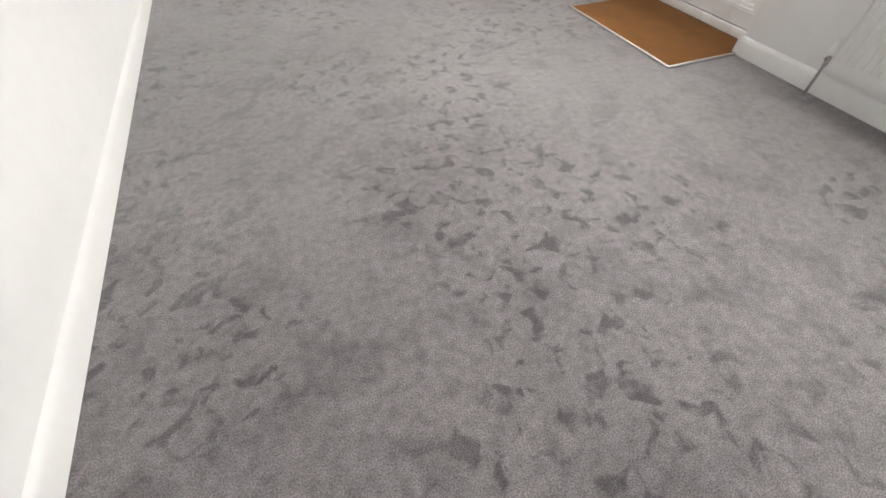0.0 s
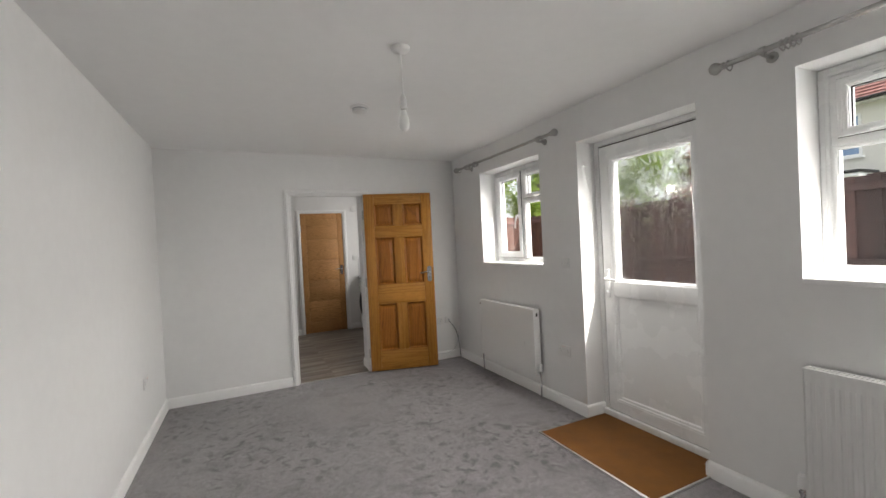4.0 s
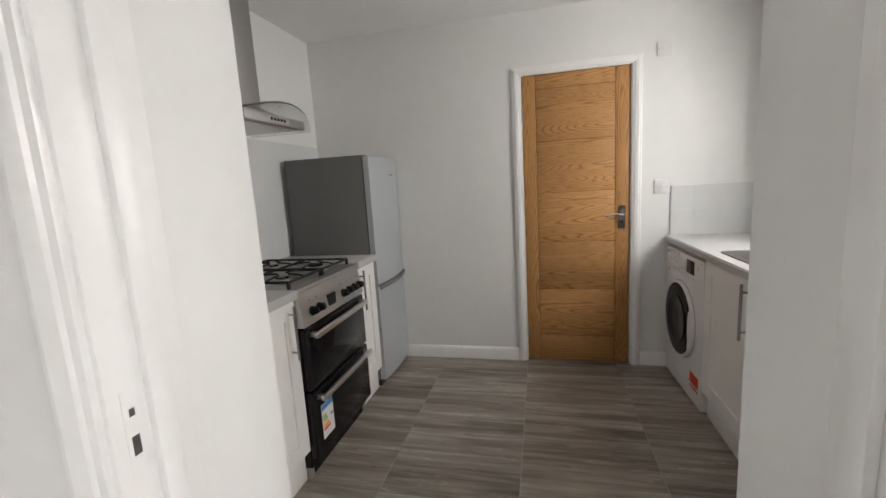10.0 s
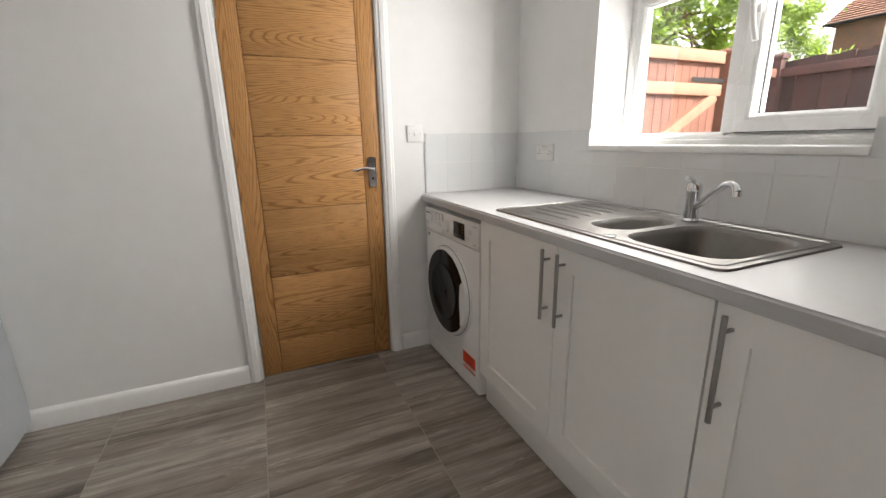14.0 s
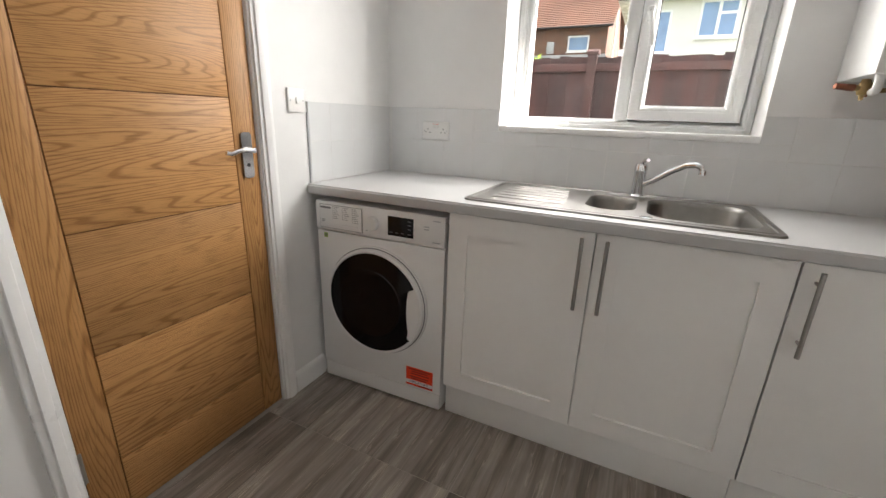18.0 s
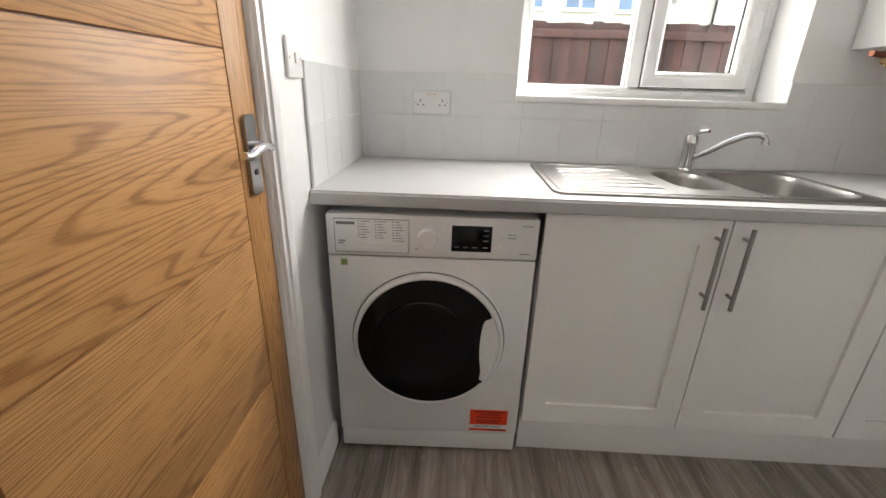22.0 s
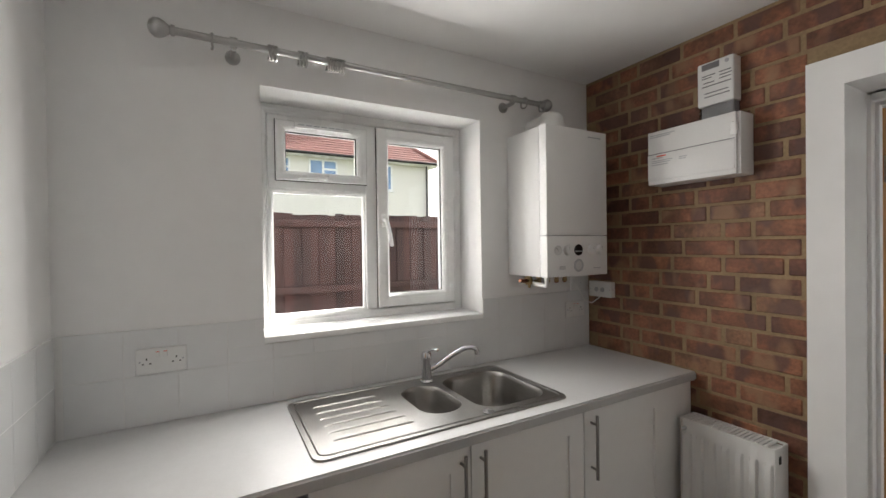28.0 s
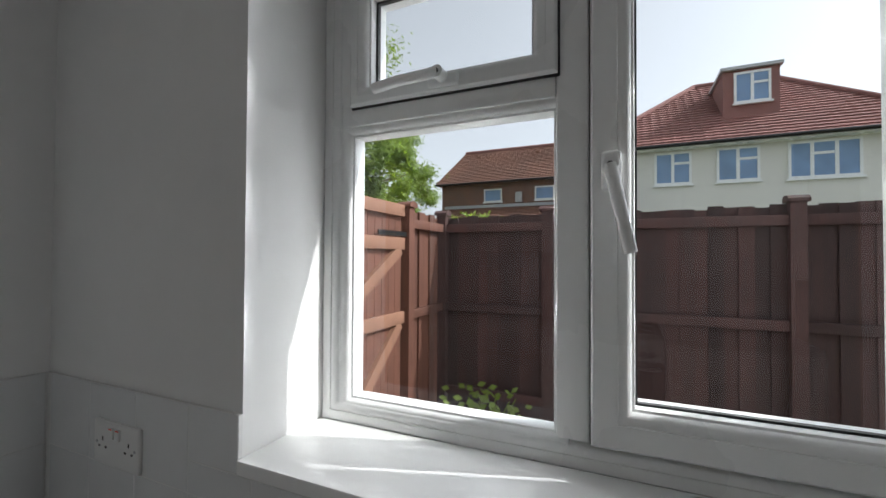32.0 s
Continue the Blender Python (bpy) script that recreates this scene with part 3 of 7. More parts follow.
frame_mid = architrave("door_frame_living", DOOR[0] + 0.004, DOOR[1] - 0.004, 1.99, YF, -1, "white moulded door frame between living room and kitchen")
lining(frame_mid, DOOR[0], DOOR[1], 2.01, YF - 0.002, YF + 0.112, (YF + 0.045, YF + 0.075))
part("strike_plate", bx(DOOR[0] + 0.0115, DOOR[0] + 0.0135, YF + 0.014, YF + 0.034, 0.99, 1.10), M_GLOSS, frame_mid, "painted-over strike plate")
part("strike_hole", bx(DOOR[0] + 0.0117, DOOR[0] + 0.0141, YF + 0.019, YF + 0.029, 1.015, 1.04), M_NICKEL, frame_mid)
part("strike_hole", bx(DOOR[0] + 0.0117, DOOR[0] + 0.0141, YF + 0.021, YF + 0.028, 1.065, 1.075), M_NICKEL, frame_mid)
structure("threshold_strip", bx(DOOR[0] + 0.012, DOOR[1] - 0.012, YF + 0.024, YF + 0.036, -0.004, 0.003, bevel=0.001), M_ALU, "aluminium threshold strip between carpet and tiles", "threshold")
# plaster band round the doorway on the brick side
bm = solid(bmesh.new(), [DOOR[0] - 0.10, DOOR[0], DOOR[1], DOOR[1] + 0.105], [0.0, 2.03, 2.13], {(1, 0)}, "Y", YB - 0.012, YB + 0.028)
structure("doorway_surround", bm, M_WALL, "white plastered band round the doorway on the brick wall", "door surround", False)

frame_bath = architrave("door_frame_kitchen", BATH[0] + 0.004, BATH[1] - 0.004, 2.012, YK, -1, "white moulded frame round the closed oak door")
lining(frame_bath, BATH[0], BATH[1], 2.03, YK - 0.002, YK + 0.1, (YK + 0.05, YK + 0.08))


def lever_set(t, x, y, z, out, flip, mat, plate=(0.042, 0.17), name="door_handle"):
    """A lever on a backplate with a keyhole; out is -1 towards -y, flip points the lever to -x (-1) or +x (1)."""
    w, h = plate
    bm = bmesh.new()
    prism(bm, rounded(x - w / 2, x + w / 2, z - h * 0.62, z + h * 0.38, 0.012 if w < 0.045 else 0.02), "Y", y, y + out * 0.008)
    hd = part(name, bm, M_PLATE, t, "polished chrome lever handle on a backplate")
    bm = bmesh.new()
    tube(bm, (x, y, z), (x, y + out * 0.045, z), 0.009)
    pts = [(x, y + out * 0.045, z), (x + flip * 0.012, y + out * 0.05, z), (x + flip * 0.04, y + out * 0.05, z + 0.006), (x + flip * 0.07, y + out * 0.05, z + 0.002), (x + flip * 0.095, y + out * 0.048, z - 0.006), (x + flip * 0.112, y + out * 0.046, z - 0.002)]
    sweep(bm, pts, 0.0075)
    part("lever", bm, mat, hd)
    part("keyhole", tube(bmesh.new(), (x, y + out * 0.006, z - h * 0.33), (x, y + out * 0.0095, z - h * 0.33), 0.006), M_DARK, hd)
    return hd


def hinges(t, x, y, zs, mat):
    for z in zs:
        bm = bx(x - 0.012, x + 0.012, y - 0.004, y + 0.002, z - 0.05, z + 0.05)
        tube(bm, (x, y - 0.004, z - 0.05), (x, y - 0.004, z + 0.05), 0.006)
        part("hinge", bm, mat, t, "steel butt hinge")


# closed oak door in the kitchen: upright stiles and level boards with fine grooves
def oak_door():
    x0, x1, z0, z1 = BATH[0] + 0.016, BATH[1] - 0.016, 0.008, 2.012
    y = YK + 0.008
    t = thing("door_1", pose(x0, y, z0), "closed oak veneered door with level grain boards and fine grooves", "door", kind="structure")
    w, h, d = x1 - x0, z1 - z0, 0.04
    # the grooves' shade is put into the core's darker colour
    part("core", bx(0.002, w - 0.002, 0.005, d, 0.002, h - 0.002), M_LIP, t, "timber core coloured dark for the shade in the grooves")
    st = 0.088
    part("stile", bx(0, st, 0, d - 0.003, 0, h, bevel=0.0015), M_OAK_V, t)
    part("stile", bx(w - st, w, 0, d - 0.003, 0, h, bevel=0.0015), M_OAK_V, t)
    g = 0.003
    cuts = [-g, 0.185, 0.53, 0.872, 1.218, 1.565, 1.91, h]
    for a, b in zip(cuts, cuts[1:]):
        part("board", bx(st + g, w - st - g, 0, d - 0.003, a + g, b, bevel=0.0015), M_OAK_H, t)
    lever_set(t, w - 0.047, 0, 1.052, -1, -1, M_CHROME, (0.042, 0.155))
    hinges(t, -0.006, 0.0, (0.23, 1.75), M_STEEL)
    return t


oak_door()


# stained six-panel door, standing open into the living room
def panel_door():
    w, h, d = 0.757, 1.981, 0.036
    t = thing("door_2", pose(1.937, 6.455, 0.014, 0, 0, -14.6), "stained six-panel timber door standing open against the wall", "door", kind="structure")
    sx = [0, 0.112, 0.325, 0.432, 0.645, w]
    sz = [0, 0.222, 0.748, 0.962, 1.492, 1.620, 1.866, h]
    for a, b in ((0, 1), (4, 5)):
        part("stile", bx(sx[a], sx[b], 0, d, 0, h, bevel=0.0025), M_PINE_V, t)
    for i, (a, b) in enumerate(((0, 1), (2, 3), (4, 5), (6, 7))):
        part("rail", bx(sx[1], sx[4], 0.0008, d - 0.0008, sz[a], sz[b], bevel=0.002), M_PINE_H, t)
    for a, b in ((1, 2), (3, 4), (5, 6)):
        part("muntin", bx(sx[2], sx[3], 0.0008, d - 0.0008, sz[a], sz[b], bevel=0.002), M_PINE_V, t)
        for c, e in ((1, 2), (3, 4)):
            x0, x1, z0, z1 = sx[c], sx[e], sz[a], sz[b]
            bm = bmesh.new()
            m0, m1 = 0.017, 0.052
            for face in (0, 1):
                yy = lambda k: k if face == 0 else d - k
                lv = []
                for off, dep in ((0, -0.001), (0.004, -0.002), (0.008, 0.003), (m0, 0.0145), (m0 + 0.005, 0.0165), (m1, 0.0090), (m1 + 0.002, 0.0085)):
                    lv.append([bm.verts.new(v) for v in ((x0 + off, yy(dep), z0 + off), (x1 - off, yy(dep), z0 + off), (x1 - off, yy(dep), z1 - off), (x0 + off, yy(dep), z1 - off))])
                for p, q in zip(lv, lv[1:]):
                    for k in range(4):
                        bm.faces.new((p[k], p[(k + 1) % 4], q[(k + 1) % 4], q[k]))
                bm.faces.new(lv[-1])
            bmesh.ops.recalc_face_normals(bm, faces=bm.faces[:])
            part("raised_panel", bm, M_PINE_P, t, "bevelled raised panel", smooth=False)
    lever_set(t, w - 0.052, 0, 1.078, -1, -1, M_CHROME, (0.05, 0.175))
    lever_set(t, w - 0.052, d, 1.078, 1, -1, M_CHROME, (0.05, 0.175))
    hinges(t, -0.004, 0.02, (0.2, 1.0, 1.75), M_STEEL)
    return t


panel_door()


# ---- windows ----
def pane_material(wavy=False):
    m = bpy.data.materials.new("patterned_glass" if wavy else "window_glass")
    m.use_nodes = True
    n, l = m.node_tree.nodes, m.node_tree.links
    b = n["Principled BSDF"]
    b.inputs["Transmission Weight"].default_value, b.inputs["Roughness"].default_value = 1.0, 0.06 if wavy else 0.0
    b.inputs["IOR"].default_value = 1.45
    b.inputs["Base Color"].default_value = (0.97, 0.985, 0.985, 1)
    if wavy:
        # crumpled leaf-like ripples with sharp creases
        tc, t, mv, v, bp = n.new("ShaderNodeTexCoord"), n.new("ShaderNodeTexNoise"), n.new("ShaderNodeVectorMath"), n.new("ShaderNodeTexNoise"), n.new("ShaderNodeBump")
        t.inputs["Scale"].default_value, t.inputs["Detail"].default_value = 16, 2
        l.new(tc.outputs["Object"], t.inputs["Vector"])
        mv.operation, mv.inputs[1].default_value = "MULTIPLY_ADD", (0.05, 0.05, 0.05)
        l.new(t.outputs["Color"], mv.inputs[0])
        l.new(tc.outputs["Object"], mv.inputs[2])
        v.inputs["Scale"].default_value, v.inputs["Detail"].default_value, v.inputs["Distortion"].default_value = 22, 1, 0.6
        l.new(mv.outputs[0], v.inputs["Vector"])
        cl = ramp_node(n, [(0.40, (0, 0, 0)), (0.485, (0.25, 0.25, 0.25)), (0.5, (1, 1, 1)), (0.515, (0.25, 0.25, 0.25)), (0.6, (0, 0, 0))])
        l.new(v.outputs[0], cl.inputs[0])
        bp.inputs["Strength"].default_value, bp.inputs["Distance"].default_value = 0.34, 0.003
        l.new(cl.outputs[0], bp.inputs["Height"])
        l.new(bp.outputs[0], b.inputs["Normal"])
    return m


M_PANE = pane_material()
M_WAVY = pane_material(True)


def ring(bm, x0, x1, z0, z1, w, y0, y1, lip=0.0):
    """A mitred frame of four bars with sloped inner edges, in front view."""
    lv = []
    for off, y in ((0, y1), (0, y0 + 0.004), (0.004, y0), (w - 0.024, y0), (w - 0.023, y0 + 0.0025), (w - 0.019, y0 + 0.0015), (w - 0.012, y0 + 0.0035), (w - 0.006, y0 + 0.009), (w - 0.0045, y0 + 0.014), (w - 0.001, y0 + 0.0155), (w, y0 + 0.018), (w, y1)):
        lv.append([bm.verts.new(v) for v in ((x0 + off, y, z0 + off), (x1 - off, y, z0 + off), (x1 - off, y, z1 - off), (x0 + off, y, z1 - off))])
    lv.append(lv[0])
    for p, q in zip(lv, lv[1:]):
        for k in range(4):
            bm.faces.new((p[k], p[(k + 1) % 4], q[(k + 1) % 4], q[k]))
    bmesh.ops.recalc_face_normals(bm, faces=bm.faces[:])
    return bm


def pane(t, x0, x1, z0, z1, y, mat=None, name="pane"):
    """A pane without its shadow, so that daylight comes in; a black seal runs round it."""
    g = part(name, bx(x0, x1, y, y + 0.004, z0, z1), mat or M_PANE, t)
    g.visible_shadow = False
    seal = solid(bmesh.new(), [x0, x0 + 0.0075, x1 - 0.0075, x1], [z0, z0 + 0.0075, z1 - 0.0075, z1], {(1, 1)}, "Y", y - 0.002, y + 0.009)
    part("seal", seal, M_RUBBER, t, "black glazing seal", smooth=False)
    return g


def window_handle(t, x, y, z, angle):
    """A white espagnolette handle: base, hub and swung lever."""
    hw, hh = (0.030, 0.012) if abs(angle) > 45 else (0.014, 0.030)
    h = part("handle", bx(x - hw, x + hw, y - 0.012, y, z - hh, z + hh, bevel=0.006, seg=3), M_UPVC, t, "white window handle")
    bm = tube(bmesh.new(), (x, y - 0.01, z + 0.004), (x, y - 0.036, z + 0.004), 0.011)
    a = radians(angle)
    pts = [(x, y - 0.032, z + 0.004), (x + 0.03 * math.sin(a), y - 0.04, z - 0.03 * math.cos(a)), (x + 0.075 * math.sin(a), y - 0.042, z - 0.075 * math.cos(a)), (x + 0.125 * math.sin(a), y - 0.036, z - 0.125 * math.cos(a))]
    sweep(bm, pts, 0.0095)
    part("lever", bm, M_UPVC, h)
    part("lock_button", tube(bmesh.new(), (x, y - 0.036, z + 0.004), (x, y - 0.039, z + 0.004), 0.0045), M_DARK, h)
    return h


def upvc_window(name, y0, y1, z0, z1, toplight_left, label, bays=2):
    """A upvc window seen from inside: local x runs to the viewer's right, y outwards."""
    w, h = y1 - y0, z1 - z0
    t = thing(name, pose(3.277, y1, z0, 0, 0, -90), label, "window", kind="structure")
    d = 0.066
    f = 0.046
    part("outer_frame", ring(bmesh.new(), 0, w, 0, h, f, 0, d), M_UPVC, t, "white upvc outer frame")
    bw = w / bays
    for k in range(1, bays):
        part("mullion", bx(k * bw - 0.026, k * bw + 0.026, 0.001, d, f, h - f, bevel=0.005), M_UPVC, t)
    for k in range(bays):
        a, b = (f if k == 0 else k * bw + 0.026), (w - f if k == bays - 1 else (k + 1) * bw - 0.026)
        if (k % 2 == 0) == toplight_left:
            tz = h * 0.65
            part("transom", bx(a, b, 0.001, d, tz - 0.026, tz + 0.026, bevel=0.005), M_UPVC, t)
            e = 0.028 if k == 0 else -0.004
            g = 0.028 if k > 0 else -0.004
            part("frame_rebate", bx(a - 0.002, b + 0.002, 0.0012, d - 0.004, h - f - 0.023, h - f + 0.002, bevel=0.002), M_UPVC, t)
            if k == 0:
                part("frame_rebate", bx(a - 0.002, a + e + 0.004, 0.0012, d - 0.004, tz + 0.02, h - f - 0.021, bevel=0.002), M_UPVC, t)
            else:
                part("frame_rebate", bx(b - g - 0.004, b + 0.002, 0.0012, d - 0.004, tz + 0.02, h - f - 0.021, bevel=0.002), M_UPVC, t)
            s = part("top_light", ring(bmesh.new(), a + e, b - g, tz + 0.010, h - f - 0.020, 0.042, -0.014, d - 0.01), M_UPVC, t, "small top-hung opening light")
            pane(s, a + e + 0.039, b - g - 0.039, tz + 0.046, h - f - 0.059, 0.02)
            window_handle(s, (a + b) / 2 + (0.022 if toplight_left else -0.022), -0.014, tz + 0.026, -87 if toplight_left else 87)
            vc = (a + b + e - g) / 2
            bm = bx(vc - 0.125, vc + 0.125, -0.03, -0.014, h - f - 0.054, h - f - 0.024, bevel=0.005)
            v = part("trickle_vent", bm, M_UPVC, s, "white slotted trickle vent")
            for c in range(7):
                u = vc - 0.110 + 0.0325 * c
                part("vent_slot", bx(u, u + 0.025, -0.0312, -0.029, h - f - 0.042, h - f - 0.037), M_GREYPL, v)
            part("seal", ring(bmesh.new(), a + e - 0.003, b - g + 0.003, tz + 0.007, h - f - 0.017, 0.026, -0.004, 0.02), M_RUBBER, t, "black rubber seal")
            lo, hi = (a - 0.006, b + 0.020) if k == 0 else (a - 0.020, b + 0.006)
            part("bead", ring(bmesh.new(), lo, hi, f - 0.021, tz - 0.017, 0.026, 0.004, d - 0.012), M_UPVC, t)
            pane(t, lo + 0.014, hi - 0.014, f - 0.007, tz - 0.031, 0.024)
        else:
            s = part("casement", ring(bmesh.new(), a + 0.002, b - 0.002, f + 0.002, h - f - 0.002, 0.062, -0.014, d - 0.01), M_UPVC, t, "side-hung casement")
            pane(s, a + 0.06, b - 0.06, f + 0.06, h - f - 0.06, 0.02)
            part("seal", ring(bmesh.new(), a, b, f, h - f, 0.026, -0.004, 0.02), M_RUBBER, t, "black rubber seal")
            window_handle(s, a + 0.032 if toplight_left else b - 0.032, -0.014, h * 0.485, 12 if toplight_left else -12)
    return t


upvc_window("window_1", WIN_K[0], WIN_K[1], WIN_K[2], WIN_K[3], True, "white upvc kitchen window over the sink")
upvc_window("window_2", WIN_L[0], WIN_L[1], WIN_L[2], WIN_L[3], False, "small white upvc living room window")
upvc_window("window_3", WIN_B[0], WIN_B[1], WIN_B[2], WIN_B[3], True, "wide white upvc living room window", 3)


def window_board(name, y0, y1, z):
    bm = bx(XR - 0.012, 3.277, y0 - 0.0, y1 + 0.0, z - 0.02, z + 0.004, bevel=0.003)
    return structure(name, bm, M_GLOSS, "white glossy window board", "window sill")


window_board("window_sill_kitchen", WIN_K[0], WIN_K[1], WIN_K[2])
window_board("window_sill_small", WIN_L[0], WIN_L[1], WIN_L[2])
window_board("window_sill_large", WIN_B[0], WIN_B[1], WIN_B[2])


def garden_door():
    """White upvc door, patterned glass over a plain panel."""
    y0, y1, top = DOOR_O
    w, h = y1 - y0, top
    t = thing("door_3", pose(3.262, y1, 0.0, 0, 0, -90), "white upvc outer door with patterned glass over a solid panel", "door", kind="structure")
    d = 0.07
    part("outer_frame", ring(bmesh.new(), 0, w, 0.0, h, 0.043, 0, d), M_UPVC, t, "white upvc door frame")
    a, b, z0, z1 = 0.052, w - 0.052, 0.055, h - 0.052
    part("gasket", ring(bmesh.new(), a - 0.010, b + 0.010, z0 - 0.010, z1 + 0.010, 0.03, 0.006, d - 0.014), M_RUBBER, t, "black rubber door seal")
    leaf = part("leaf_frame", ring(bmesh.new(), a, b, z0, z1, 0.105, -0.016, d - 0.014), M_UPVC, t)
    leaf.location.y = 0.013
    zr = 1.0
    part("mid_rail", bx(a + 0.09, b - 0.09, -0.0145, d - 0.016, zr - 0.055, zr + 0.055, bevel=0.008), M_UPVC, leaf)
    part("bead", ring(bmesh.new(), a + 0.10, b - 0.10, z0 + 0.10, zr - 0.05, 0.022, -0.006, d - 0.02), M_UPVC, leaf)
    part("solid_panel", bx(a + 0.11, b - 0.11, 0.008, 0.03, z0 + 0.11, zr - 0.045), M_UPVC, leaf, "plain white infill panel")
    part("bead", ring(bmesh.new(), a + 0.10, b - 0.10, zr + 0.05, z1 - 0.10, 0.02, -0.006, d - 0.02), M_UPVC, leaf)
    pane(leaf, a + 0.11, b - 0.11, zr + 0.06, z1 - 0.11, 0.018, M_WAVY, "patterned_pane")
    hd = part("door_handle", bx(a + 0.036, a + 0.066, -0.03, -0.016, 0.93, 1.15, bevel=0.007, seg=3), M_UPVC, leaf, "white lever handle on a long plate")
    bm = tube(bmesh.new(), (a + 0.051, -0.026, 1.075), (a + 0.051, -0.062, 1.075), 0.011)
    sweep(bm, [(a + 0.051, -0.06, 1.075), (a + 0.08, -0.066, 1.075), (a + 0.13, -0.066, 1.073), (a + 0.165, -0.062, 1.07)], 0.0095)
    part("lever", bm, M_UPVC, hd)
    part("lock", tube(bmesh.new(), (a + 0.051, -0.028, 0.98), (a + 0.051, -0.034, 0.98), 0.009), M_CHROME, hd)
    structure("door_sill", bx(3.24, 3.42, y0, y1, -0.01, 0.05, bevel=0.006), M_UPVC, "white upvc door sill", "door sill")


garden_door()

# door mat well
mw = thing("mat_well", pose(2.60, 3.425, 0), "brown coir door mat let into the carpet with metal edging", "door mat")
part("coir_matting", bx(0.012, 0.655, 0.0, 0.925, 0.0005, 0.007, bevel=0.002), M_MAT, mw)
part("edging", bx(0, 0.014, -0.012, 0.935, 0.0005, 0.010, bevel=0.002), M_ALU, mw, "silver metal edge strip")
part("edging", bx(0.014, 0.49, -0.012, 0.001, 0.0005, 0.010, bevel=0.002), M_ALU, mw, "silver metal edge strip")


# ---- radiators ----
def radiator(name, m, length, z0, z1, label, ribs=None, valve_left=True, relief=1.0, drop=0.0, out=0.062, front=-0.095):
    """A steel panel radiator with pressed ribs, top grille and valve; front view, back to the wall at y = 0."""
    t = thing(name, m, label, "radiator", "panel radiators")
    f, bk = front, -0.03
    bm = bmesh.new()
    n = ribs or int(length / 0.0333)
    pitch = length / n
    prof = []
    for i in range(n):
        c = i * pitch
        prof += [(c + 0.004, 0), (c + pitch * 0.30, 0), (c + pitch * 0.42, 0.0065), (c + pitch * 0.80, 0.0065), (c + pitch * 0.92, 0)]
    prof.append((length - 0.004, 0))
    levels = ((z0 + 0.004, 0.0), (z0 + 0.045, 0.0), (z0 + 0.06, 1.0), (z1 - 0.075, 1.0), (z1 - 0.06, 0.0), (z1 - 0.004, 0.0))
    grid = [[bm.verts.new((x, f - dd * k * relief, z)) for x, dd in prof] for z, k in levels]
    for a, b in zip(grid, grid[1:]):
        for i in range(len(prof) - 1):
            bm.faces.new((a[i], a[i + 1], b[i + 1], b[i]))
    part("front_panel", bm, M_RAD, t)
    part("core", bx(0.002, length - 0.002, f + 0.002, bk, z0 + 0.006, z1 - 0.012, bevel=0.006), M_RAD, t)
    part("side_cover", bx(-0.003, 0.003, f - 0.003, bk, z0 + 0.003, z1, bevel=0.002), M_RAD, t)
    part("side_cover", bx(length - 0.003, length + 0.003, f - 0.003, bk, z0 + 0.003, z1, bevel=0.002), M_RAD, t)
    us_ = [0.003]
    cells = set()
    while us_[-1] < length - 0.03:
        us_ += [us_[-1] + 0.010, us_[-1] + 0.016]
    us_[-1] = length - 0.003
    for i in range(1, len(us_) - 1, 2):
        cells.add((i, 1))
    gr = solid(bmesh.new(), us_, [f - 0.002, f + 0.010, bk - 0.010, bk], cells, "Z", z1 - 0.006, z1)
    part("top_grille", gr, M_RAD, t, "slotted white top grille", smooth=False)
    part("air_vent", tube(bmesh.new(), (length * 0 + 0.02 if not valve_left else length - 0.02, f - 0.004, z1 - 0.04), (0.02 if not valve_left else length - 0.02, f - 0.012, z1 - 0.04), 0.009), M_CHROME, t)
    vx = -0.03 if valve_left else length + 0.03
    sgn = 1 if valve_left else -1
    vz = z0 + 0.025 - drop
    bm = tube(bmesh.new(), (vx + sgn * 0.035, -out, vz), (vx - sgn * 0.008, -out, vz), 0.009)
    tube(bm, (vx, -out, vz - 0.03), (vx, -out, vz + 0.02), 0.011)
    tube(bm, (vx, -out, vz - 0.006), (vx, -out, vz + 0.008), 0.015, seg=6)
    v = part("valve", bm, M_CHROME, t, "chrome radiator valve")
    bm = lathe(bmesh.new(), [(0.012, 0.0), (0.019, 0.004), (0.020, 0.03), (0.017, 0.058), (0.014, 0.064), (0.004, 0.066)], 18, Matrix.Translation((vx, -out, vz + 0.018)))
    part("valve_head", bm, M_PLASTIC, v, "white thermostatic head")
    part("pipe", tube(bmesh.new(), (vx, -out, 0.0), (vx, -out, vz - 0.02), 0.0075), M_CHROME, t)
    # lockshield at the other end
    lx = length + 0.028 if valve_left else -0.028
    bm = tube(bmesh.new(), (lx - sgn * 0.032, -out, z0 + 0.025), (lx + sgn * 0.008, -out, z0 + 0.025), 0.008)
    tube(bm, (lx, -out, z0 - 0.002), (lx, -out, z0 + 0.030), 0.010)
    ls = part("lockshield_valve", bm, M_CHROME, t, "chrome lockshield valve")
    part("cap", lathe(bmesh.new(), [(0.012, 0.0), (0.013, 0.004), (0.012, 0.026), (0.008, 0.030), (0.002, 0.031)], 16, Matrix.Translation((lx, -out, z0 + 0.028))), M_PLASTIC, ls, "white plastic cap")
    part("pipe", tube(bmesh.new(), (lx, -out, 0.0), (lx, -out, z0), 0.0075), M_CHROME, t)
    for x in (-0.0034, length + 0.0034):
        part("side_slot", bx(min(x, x * 0.99) - 0.0006, max(x, x * 0.99) + 0.0006, f + 0.026, f + 0.044, z1 - 0.062, z1 - 0.032, bevel=0.0004), M_DARK, t)
